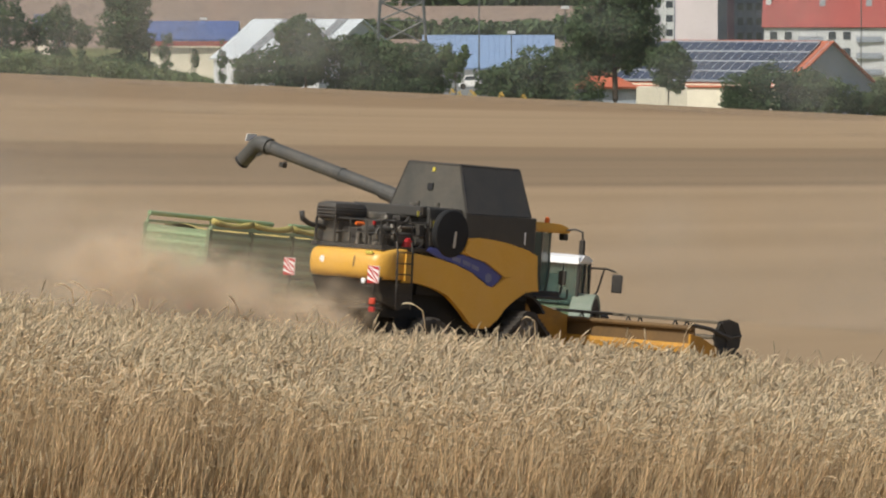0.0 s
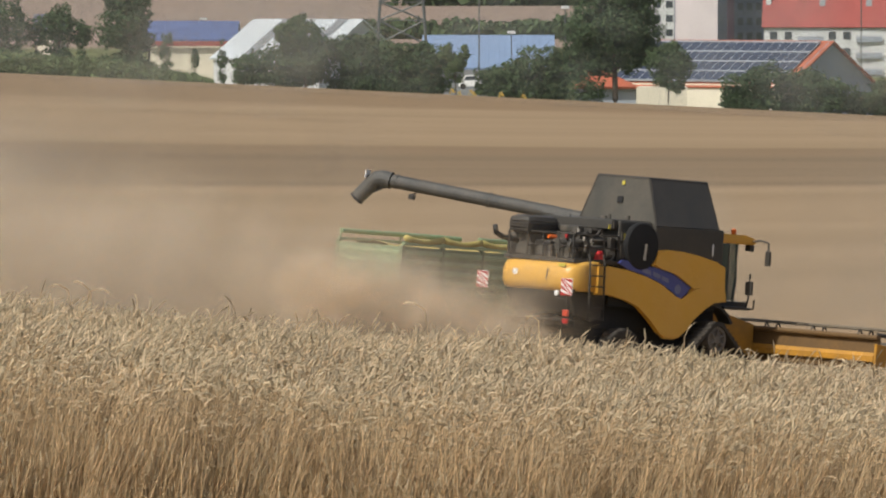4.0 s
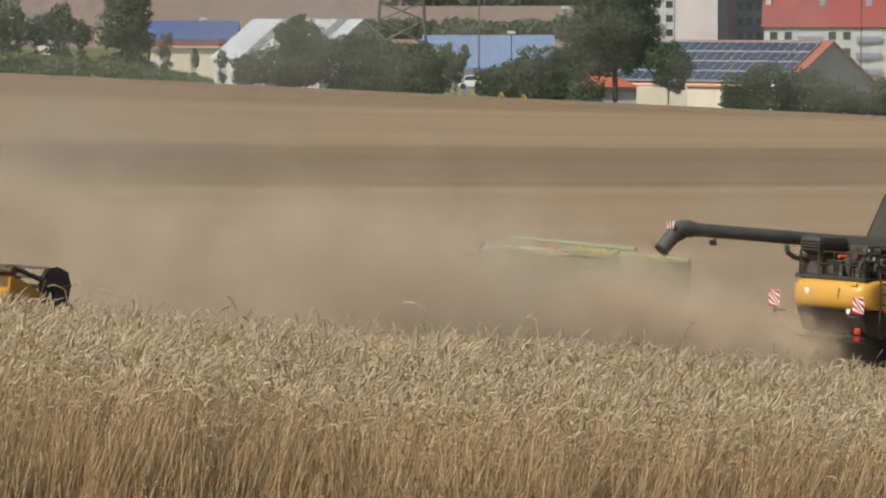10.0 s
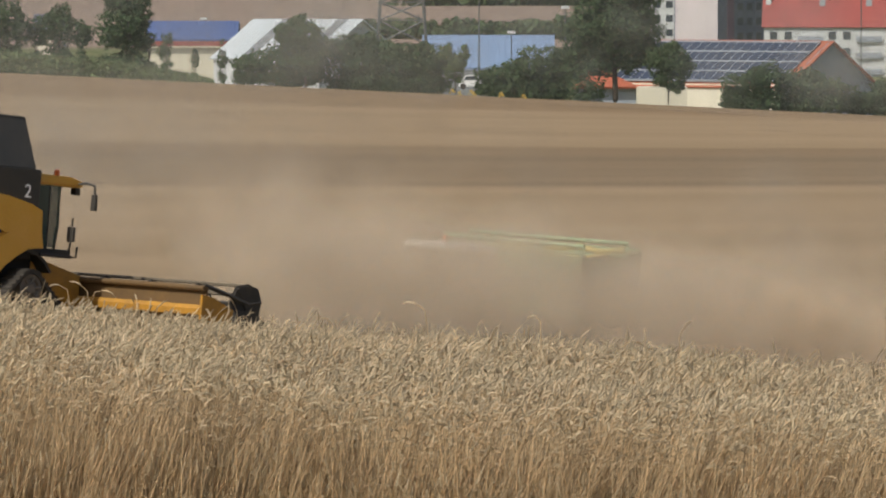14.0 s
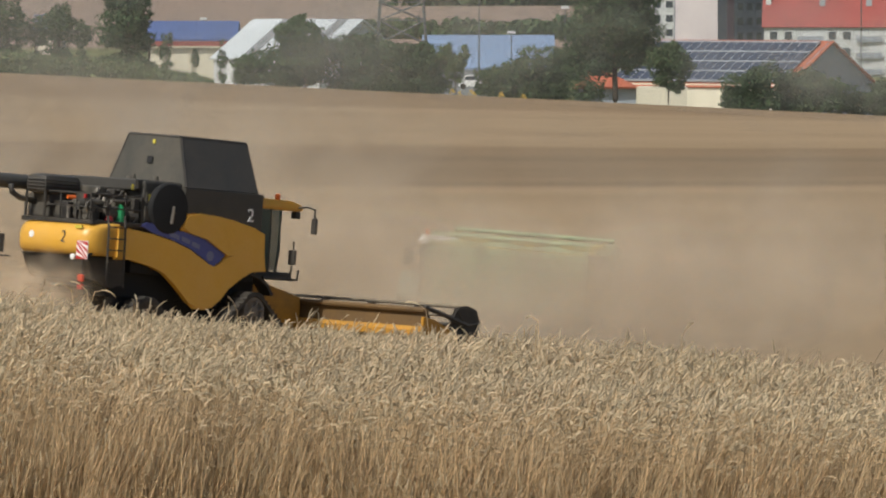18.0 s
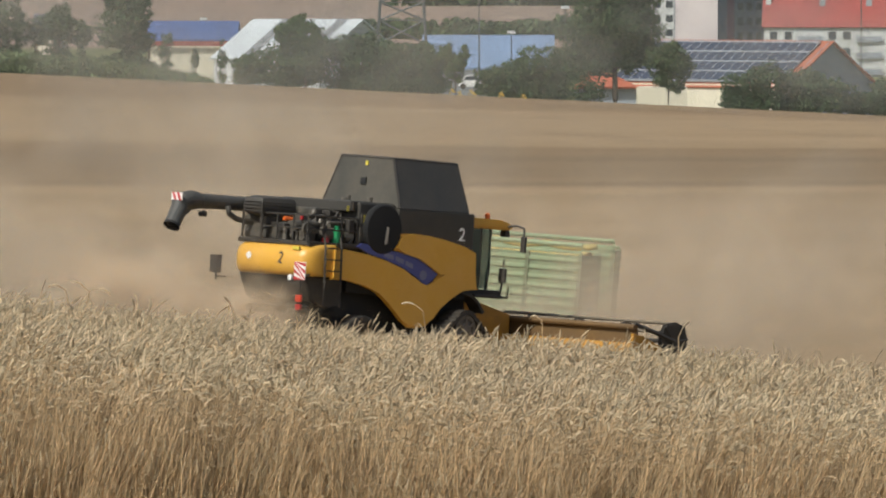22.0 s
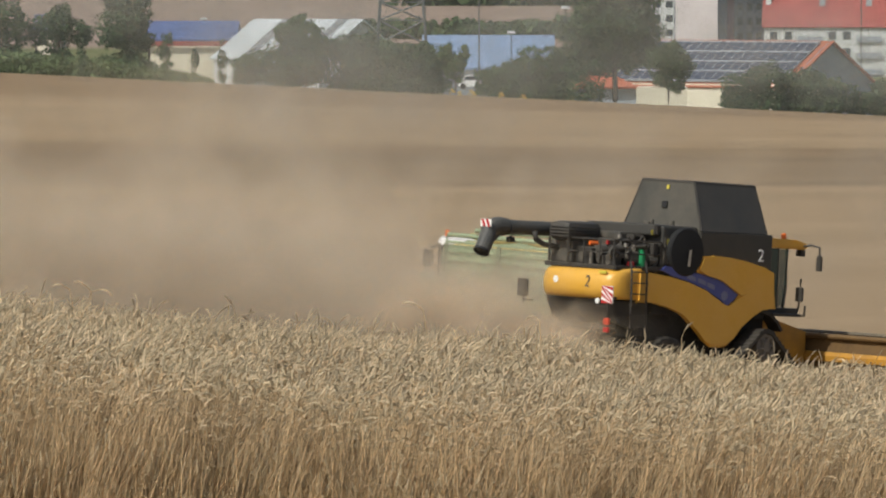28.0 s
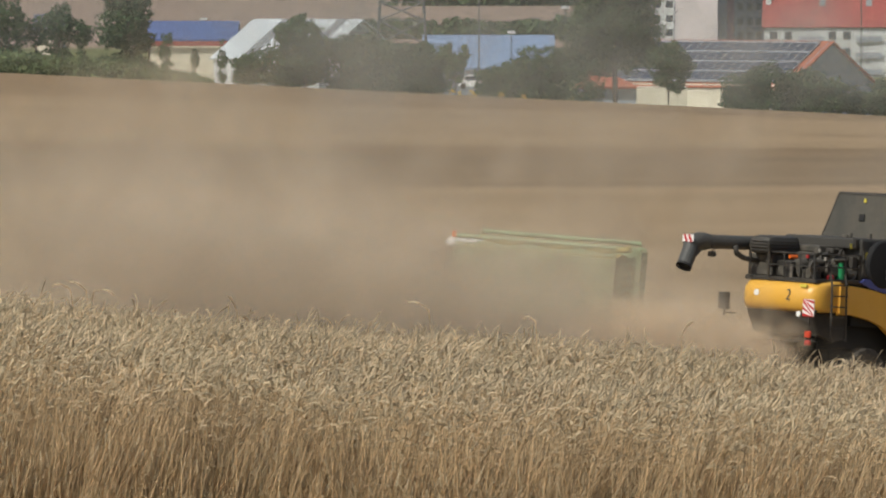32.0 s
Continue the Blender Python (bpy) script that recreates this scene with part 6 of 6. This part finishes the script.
def pylon():
    x, y, z = -4.10, 1120.0, -16.0
    t = thing("pylon", "grey steel lattice pylon", "pylon", "", (x, y, z))
    H = 26.0
    half = lambda h: 3.0 - 1.6 * h / H
    legs = []
    for sx in (-1, 1):
        for sy in (-1, 1):
            bm = tube(B(), [(sx * half(0), sy * half(0), 0), (sx * half(H), sy * half(H), H)], 0.15, 5)
            part("leg", bm, GALV, t)
    hs = [0, 3.4, 6.6, 9.6, 12.0, 13.8, 15.4, 16.9, 18.3, 19.6, 20.8, 22.0, 23.1, 24.2, 25.2, 26]
    for q, w in zip(hs, hs[1:]):
        bm = B()
        for a, b in (((-1, -1), (1, -1)), ((1, -1), (1, 1)), ((1, 1), (-1, 1)), ((-1, 1), (-1, -1))):
            tube(bm, [(a[0] * half(q), a[1] * half(q), q), (b[0] * half(w), b[1] * half(w), w)], 0.075, 4)
            tube(bm, [(b[0] * half(q), b[1] * half(q), q), (a[0] * half(w), a[1] * half(w), w)], 0.075, 4)
            tube(bm, [(a[0] * half(w), a[1] * half(w), w), (b[0] * half(w), b[1] * half(w), w)], 0.04, 4)
        part("bracing", bm, GALV, t)


pylon()


def street_lamp(x, y, z_head, label, head=True, r=0.06):
    z = -16.5
    t = thing("street_lamp" if head else "mast", label, "lamp" if head else "mast", "", (x, y, z))
    part("pole", tube(B(), [(0, 0, 0), (0, 0, z_head - z)], r * 1.3, 6, r), GALV, t)
    if head:
        part("lamp_head", box(tube(B(), [(0, 0, z_head - z), (0.0, -0.4, z_head - z + 0.1)], 0.04, 5), -0.4, 0.4, -0.75, -0.3, z_head - z, z_head - z + 0.3, 0.05), HOUSE_WHITE, t)


street_lamp(3.51, 1095, 1.41, "slim grey mast rising above the yard", False, 0.07)
street_lamp(6.79, 1120, -5.35, "grey street lamp in the yard")
street_lamp(12.45, 1150, -3.02, "tall grey street lamp behind the tree")
street_lamp(48.21, 1300, 0.54, "slim grey mast before the houses", False, 0.07)
street_lamp(-27.62, 1300, -5.06, "grey street lamp behind the blue-roofed hall")


def parked_car():
    x, y = 2.66, 1105.0
    z = -10.67
    t = thing("car", "white car parked in the yard", "car", "", (x, y, z))
    bm = slab(B(), [(-1.1, 0.25), (-1.15, 0.75), (-0.75, 0.85), (-0.45, 1.35), (0.6, 1.38), (1.0, 0.9), (1.1, 0.7), (1.1, 0.25)], -0.8, 0.8, bevel=0.08)
    part("body", bm, WHITE, t)
    part("side_window", slab(B(), [(-0.6, 0.88), (-0.4, 1.28), (0.52, 1.3), (0.85, 0.9)], -0.815, -0.80), WINDOW, t)
    for wx in (-0.7, 0.7):
        for wy in (-0.78, 0.78):
            part("wheel", lathe(B(), [(0.05, wy - 0.09), (0.28, wy - 0.09), (0.3, wy), (0.28, wy + 0.09), (0.05, wy + 0.09)], 14), RUBBER, t, loc=(wx, 0, 0.3))
    part("yard", box(B(), -3, 3, -1.5, 4, -6, -0.01), GREY_SHEET, t)


parked_car()


# ---- harvest dust: clouds of drifting wisps ----
def dust_mesh(seed, n, rx, ry, rz, grain, material, lumps=26):
    """A ragged cloud of loose wisps, thick in the middle and thin at the rim."""
    rng = np.random.default_rng(seed)
    cen = np.clip(rng.normal(0, 0.42, (lumps, 3)), -0.85, 0.85)
    wgt = rng.uniform(0.3, 1.0, lumps)
    pick = rng.choice(lumps, n, p=wgt / wgt.sum())
    p = cen[pick] + rng.normal(0, 1, (n, 3)) * rng.uniform(0.16, 0.34, lumps)[pick][:, None]
    p *= np.array([rx, ry, rz])
    up = np.array([-0.1, -0.9, 0.32])
    nrm = up + rng.normal(0, 0.3, (n, 3))
    nrm /= np.linalg.norm(nrm, axis=1)[:, None]
    a = np.cross(nrm, rng.normal(size=(n, 3)))
    a /= np.linalg.norm(a, axis=1)[:, None]
    b = np.cross(nrm, a)
    s = grain * rng.uniform(0.6, 1.35, n)[:, None]
    rim = [p + (a * math.cos(k * math.pi / 3) + b * math.sin(k * math.pi / 3)) * s for k in range(6)]
    v = np.stack([p] + rim, 1).reshape(-1, 3)
    t = np.concatenate([np.arange(n)[:, None] * 7 + np.array([0, 1 + k, 1 + (k + 1) % 6]) for k in range(6)])
    me = soup("dust_cloud", v, t, [material])
    me.attributes.new("wisp", "FLOAT", "POINT").data.foreach_set("value", np.tile(np.array([1, 0, 0, 0, 0, 0, 0], np.float32), n))
    return me


PUFFS = [dust_mesh(40 + k, 105, 3.8, 3.0, 2.0, 1.15, DUST, 34) for k in range(5)]
TAILS = [dust_mesh(60 + k, 110, 1.7, 1.4, 0.9, 0.52, TAIL_DUST) for k in range(3)]
VEILS = [dust_mesh(80 + k, 110, 12.0, 8.0, 3.2, 2.3, VEIL_DUST, 60) for k in range(3)]
FAR_VEILS = [dust_mesh(90 + k, 120, 15.0, 12.0, 5.0, 3.4, VEIL_DUST, 40) for k in range(3)]
HAZES = [dust_mesh(95 + k, 115, 17.0, 12.0, 6.0, 3.6, HAZE, 60) for k in range(2)]


def dust_cloud(mesh, label):
    return tagged(new("dust_cloud", mesh), label, "dust", "clouds of harvest dust", "stuff")


# ---- what moves ----
ONE_AT, ONE_YAW = (5.0, 309.4), 45.8
TWO_AT, TWO_YAW = (0.5, 295.62), 44.2
# seconds, metres along the swath, height, nose-down pitch
ONE_RUN = [(0, -5.77, -8.33, 3.7), (1, -3.99, -8.44, 3.6), (2, -2.14, -8.57, 3.5), (3, -0.26, -8.67, 3.45), (4.5, 2.72, -8.85, 3.35), (6, 5.75, -9.03, 3.2), (8, 9.64, -9.28, 3.05),
           (10, 13.52, -9.52, 2.9), (11, 15.48, -9.64, 2.85), (13, 19.35, -9.90, 2.7), (20, 33.0, -10.75, 2.6), (32, 56.5, -12.2, 2.5)]
TWO_RUN = [(0, -41.4, -4.1, 5.6), (5, -32.3, -5.1, 5.6), (9, -25.08, -5.78, 5.5), (11, -21.8, -6.2, 5.3), (13, -18.64, -6.45, 5.05), (14, -16.94, -6.6, 4.9), (16.5, -12.2, -7.07, 4.65), (18, -9.25, -7.34, 4.45), (20, -5.38, -7.68, 4.2), (22, -1.67, -7.97, 3.95), (24, 2.01, -8.22, 3.65), (25, 3.87, -8.35, 3.5), (28, 9.54, -8.72, 3.0), (30, 13.35, -8.95, 2.7), (32, 17.2, -9.18, 2.4)]


def on_run(run, at, yaw, t, local=(0.0, 0.0)):
    """Plan position of a point that goes with a machine."""
    s = np.interp(t, [r[0] for r in run], [r[1] for r in run])
    if t < 0:
        s = run[0][1] + 1.8 * t
    cy, sy = math.cos(radians(yaw)), math.sin(radians(yaw))
    return at[0] + (s + local[0]) * cy - local[1] * sy, at[1] + (s + local[0]) * sy + local[1] * cy


def glide(ob, rows):
    """Rows of (seconds, x, y, z)."""
    walk(ob, [(t, pose(x, y, z)) for t, x, y, z in rows])


def spin(wheels, run):
    ts = np.arange(0, 32.01, 0.4)
    ss = np.interp(ts, [r[0] for r in run], [r[1] for r in run])
    for ob, r in wheels:
        x, y, z = ob.location
        walk(ob, [(float(t), pose(x, y, z, 0, math.degrees(s / r), 0)) for t, s in zip(ts, ss)])


def drive(ob, rows):
    """Rows of (seconds, x, y, yaw) on the field's surface, pitched and rolled with it."""
    out = []
    for t, x, y, yaw in rows:
        c, s = math.cos(radians(yaw)), math.sin(radians(yaw))
        f = lambda u, v: float(land(np.array(x + u * c - v * s), np.array(y + u * s + v * c)))
        pitch = -math.degrees(math.atan((f(1.5, 0) - f(-1.5, 0)) / 3))
        roll = math.degrees(math.atan((f(0, 1) - f(0, -1)) / 2))
        out.append((t, pose(x, y, f(0, 0), roll, pitch, yaw)))
    walk(ob, out)


def motions():
    # the combines along their swaths
    for (c, wheels, reel, aug), run, at, yaw, roll in ((COMBINE_ONE, ONE_RUN, ONE_AT, ONE_YAW, 2.1), (COMBINE_TWO, TWO_RUN, TWO_AT, TWO_YAW, 1.68)):
        rows = []
        for t, s, z, pitch in run:
            x, y = on_run(run, at, yaw, t)
            rows.append((t, pose(x, y, z, roll, pitch, yaw)))
        walk(c, rows)
        spin(wheels, run)
        x, y, z = reel.location
        walk(reel, [(k * 0.4, pose(x, y, z, 0, k * 0.4 * 165, 0)) for k in range(81)])
    # the first one folds its auger back as it goes; the other keeps it folded. Seconds, swing from astern, rise
    swing = [(0, 90, 12.2), (1, 86, 11.8), (2, 79, 10.4), (3, 72, 8.7), (4, 65, 6.8), (5, 58, 5.1), (6, 51, 4.2), (7, 40, 3), (8, 32, 2), (9, 27, 1.5), (10, 20, 1.4), (11, 13, 1.4), (12, 5, 0.6), (13, 0, 0), (32, 0, 0)]
    a = COMBINE_ONE[3]
    x, y, z = a.location
    walk(a, [(t, pose(x, y, z, 0, 0, -sw) @ pose(0, 0, 0, 0, el, 0)) for t, sw, el in swing])
    a = COMBINE_TWO[3]
    walk(a, [(0, pose(x, y, z)), (32, pose(x, y, z))])
    # the cart keeps under the spout, then turns back to the left and waits in the dust
    lane = [(0, -6.1), (1, -4.05), (2, -1.98), (3.4, 0.43), (4.5, 2.5), (5.6, 4.55), (6.4, 5.9)]
    in_lane = lambda lead, turn, until: [(t, *on_run([(0, s, 0, 0)], ONE_AT, ONE_YAW, 0, (lead, 9.3)), ONE_YAW + turn * min(1.0, t / 2 + 0.6)) for t, s in lane if t <= until]
    rear = in_lane(0.0, 0.0, 6.4) + [(7, 2.92, 320.3, 48), (7.6, 3.0, 321.2, 56), (8.2, 2.98, 321.9, 66), (8.8, 2.92, 322.6, 77), (9.4, 2.86, 323.5, 87), (10, 3.0, 325.0, 103), (11, 2.92, 327.0, 118),
                                     (12, 2.82, 328.6, 130), (14.5, 2.33, 330.6, 152), (17, 1.96, 331.4, 166), (20.5, 1.97, 331.4, 166), (23, 1.63, 331.4, 167), (26, 2.1, 331.4, 167), (29, 2.6, 331.4, 166), (32, 2.75, 331.4, 166)]
    lead = in_lane(5.5, 6.0, 5.6) + [(7, 5.1, 325.6, 74), (8.2, 4.5, 329.6, 104), (9.4, 4.55, 331.6, 125), (10, 4.4, 332.8, 138), (12, 3.6, 336.4, 160), (14.5, 3.0, 338.6, 172), (17, 2.6, 339.8, 175), (23, 2.6, 339.8, 175), (29, 3.3, 339.8, 175), (32, 3.4, 339.8, 175)]
    pull = [(0, 3.0, 320.7, 80), (1, 4.43, 322.2, 84), (2, 4.85, 324.8, 94), (3, 5.1, 327.5, 105), (4, 5.6, 330.5, 112), (5, 6.0, 333.2, 122), (6, 5.6, 335.6, 142), (7, 4.4, 336.8, 168), (8.2, 2.85, 336.3, 188),
            (8.8, 2.35, 335.0, 198), (9.4, 1.9, 333.0, 204), (10, 1.65, 330.4, 200), (12, 0.7, 327.2, 186), (13.2, -0.1, 328.3, 155), (14.5, -0.5, 331.3, 118), (16.5, 0.1, 335.8, 84), (18, 0.25, 337.0, 80), (23, 0.25, 337.0, 80), (29, 0.95, 337.0, 80), (32, 1.05, 337.0, 80)]
    for (ob, wheels), rows in ((REAR_TRAILER, rear), (LEAD_TRAILER, lead), (CART_TRACTOR, pull)):
        drive(ob, rows)
        rolled = [0.0]
        for (_, xa, ya, _), (_, xb, yb, _) in zip(rows, rows[1:]):
            rolled.append(rolled[-1] + math.hypot(xb - xa, yb - ya))
        spin(wheels, [(r[0], d) for r, d in zip(rows, rolled)])
    # dust thrown up behind each machine: it rises where the machine has passed, then drifts and thins
    rng = random.Random(9)
    for run, at, yaw, t0, t1, gap in ((ONE_RUN, ONE_AT, ONE_YAW, -10.0, 13.0, 0.6), (TWO_RUN, TWO_AT, TWO_YAW, 8.0, 32.0, 0.6)):
        te = t0
        while te < t1:
            x, y = on_run(run, at, yaw, te, (-8.0 + rng.uniform(-1, 1), rng.uniform(-1.0, 9.0)))
            g = float(land(np.array(x), np.array(y)))
            vx, vy, vz = rng.uniform(-0.35, 0.1), rng.uniform(0.0, 0.5), rng.uniform(0.14, 0.45)
            rows = []
            settles = rng.random() < 0.6
            for age in (-40, -1.2, 1.0, 4.0, 9.0, 16.0, 30.0, 45.0):
                t = te + age
                if settles and age > 10:
                    rows.append((t, x + vx * age, y + vy * age, g + 3.0 - 0.45 * (age - 4)))
                elif age < 0:
                    rows.append((t, x, y, g - 7.0))
                else:
                    rows.append((t, x + vx * age, y + vy * age, g + 0.7 + vz * age * (1 - age / 90)))
            def at_time(q):
                ts = [r[0] for r in rows]
                return (q, *[float(np.interp(q, ts, [r[k] for r in rows])) for k in (1, 2, 3)])
            inside = [r for r in rows if 0 < r[0] < 32]
            glide(dust_cloud(PUFFS[rng.randrange(5)], "drifting cloud of tan harvest dust behind a combine"), [at_time(0.0)] + inside + [at_time(32.0)])
            te += gap
        # the far side of the machine smokes most
        ta, tb = (1.5, 9.0) if run is ONE_RUN else (20.0, 31.0)
        while ta < tb:
            near = rng.random() < 0.5
            x, y = on_run(run, at, yaw, ta, (-7.0, rng.uniform(0.8, 3.0)) if near else (-5.6, rng.uniform(3.8, 7.2)))
            g = float(land(np.array(x), np.array(y)))
            rows = [(ta - 1.6, x, y, g - 6.0), (ta + 0.6, x, y, g + 0.9), (ta + 5, x + 0.6, y + 0.5, g + 2.0), (ta + 12, x + 0.4, y + 1.5, g + 1.8), (ta + 22, x, y + 3, g - 4.0)]
            rows = [r for r in rows if 0 < r[0] < 32]
            glide(dust_cloud(PUFFS[rng.randrange(5)], "billow of tan dust beside a combine's tail"), [(0.0, *rows[0][1:])] + rows + [(32.0, *rows[-1][1:])])
            ta += 0.65
        for k in range(7 if run is ONE_RUN else 5):
            lx, ly, lz = -6.3 - 1.3 * k + rng.uniform(-0.3, 0.3), rng.uniform(-0.9, 0.9), 0.85 + 0.17 * k
            rows = []
            for j in range(17):
                t = 2.0 * j
                x, y = on_run(run, at, yaw, t, (lx + rng.uniform(-0.35, 0.35), ly + rng.uniform(-0.4, 0.4)))
                rows.append((t, x, y, float(land(np.array(x), np.array(y))) + lz + rng.uniform(-0.1, 0.25)))
            glide(dust_cloud(TAILS[k % 3], "thick brown dust blown out at a combine's tail"), rows)
    # low dust before the waiting trailer
    for k, u in enumerate((0.26, 1.98, 3.69)):
        g = float(land(np.array(u), np.array(326.0)))
        glide(dust_cloud(PUFFS[k + 1], "low tan dust hanging before a trailer"), [(0, u + 3, 326, g - 6), (13.5, u + 3, 326, g - 6), (17, u + 1, 326, g - 3.4), (20, u, 326, g - 3.0), (32, u + 1, 326, g - 1.0)])
    for k, u in enumerate((-0.31, 1.08, 2.56, 4.21)):
        g = float(land(np.array(u), np.array(328.0)))
        glide(dust_cloud(PUFFS[k], "tan dust rolling over a trailer"), [(0, u, 328, g - 8), (22.5, u, 328, g - 8), (27.5, u, 327, g + 1.2), (30, u + 0.5, 327, g + 2.0), (32, u + 1, 327, g + 2.2)])
    # dust that rolls along beside the cart once the combine has passed it
    for k, side in enumerate((0.4, 3.6)):
        rows = []
        for t, x, y, _ in rear:
            x, y = x + side, y - 3.6
            rows.append((t, x, y, float(land(np.array(x), np.array(y))) + float(np.interp(t, [4.5, 7.6, 9.0, 12.5, 16, 32], [-6.0, -1.2, -0.6, -0.6, -3.0, -6.0]))))
        glide(dust_cloud(PUFFS[k], "tan dust rolling along beside a trailer"), rows)
    # chaff and dust spill from the swinging spout, then hang in the air
    for k, (lx, ly, lz) in enumerate(((-7.2, 4.8, 1.6), (-7.9, 4.2, 0.8), (-6.6, 5.2, 2.4))):
        x, y = on_run(ONE_RUN, ONE_AT, ONE_YAW, 9.6, (lx, ly))
        g = float(land(np.array(x), np.array(y)))
        glide(dust_cloud(TAILS[k], "brown chaff dust spilling below the auger spout"), [(0, x - 2, y, g - 5), (8.2, x - 2, y, g - 5), (9.4, x - 0.4, y, g + lz), (11, x + 1.2, y + 0.4, g + lz + 0.1), (14, x + 2.6, y + 1, g + lz - 0.2), (18, x + 2.8, y + 1.5, g - 2.0), (32, x + 2.8, y + 2, g - 6)])
    # thin veils that drift in over the stubble, and one bank after another past the trees
    for k, (x, y, z, vx) in enumerate(((-16, 360, 2.5, 0.5), (-26, 400, 2.0, 0.9), (14, 380, 1.5, 0.25), (-38, 430, 2.5, 1.2))):
        g = float(land(np.array(float(x)), np.array(float(y))))
        glide(dust_cloud(VEILS[k % 3], "thin veil of dust hanging over the stubble"), [(0, x, y, g + z), (16, x + vx * 16, y + 2, g + z + 1.5), (32, x + vx * 32, y + 4, g + z + 2.5)])
    for k, (x, y, z, vx) in enumerate(((-19, 780, 5.0, 1.1), (-75, 820, 4.0, 1.9), (44, 860, 5.0, -0.45), (-48, 900, 6.0, 0.35))):
        g = float(land(np.array(float(x)), np.array(float(y))))
        glide(dust_cloud(FAR_VEILS[k % 3], "pale bank of dust drifting past the far trees"), [(0, x, y, g + z), (16, x + vx * 16, y, g + z + 0.8), (32, x + vx * 32, y, g + z + 1.5)])
    for k in range(4):
        x = -33.0 + 22.0 * k
        g = float(land(np.array(x), np.array(950.0)))
        glide(dust_cloud(HAZES[k % 2], "pale summer haze before the far trees"), [(0, x - 2, 955, g + 3.5), (16, x, 955, g + 3.8), (32, x + 2, 955, g + 4.2)])
    for k in range(4):
        x = -48.0 + 32.0 * k
        glide(dust_cloud(HAZES[k % 2], "pale summer haze before the far hillside"), [(0, x, 1560, -6), (32, x + 3, 1560, -6)])
    # a few tall ears nod in the wind
    for ob, seed in TALL_STALKS:
        r2 = random.Random(seed)
        m = ob.matrix_basis.copy()
        walk(ob, [(1.6 * k, m @ pose(0, 0, 0, r2.uniform(-1.2, 1.2), r2.uniform(-2.2, 2.2), 0)) for k in range(21)])



motions()
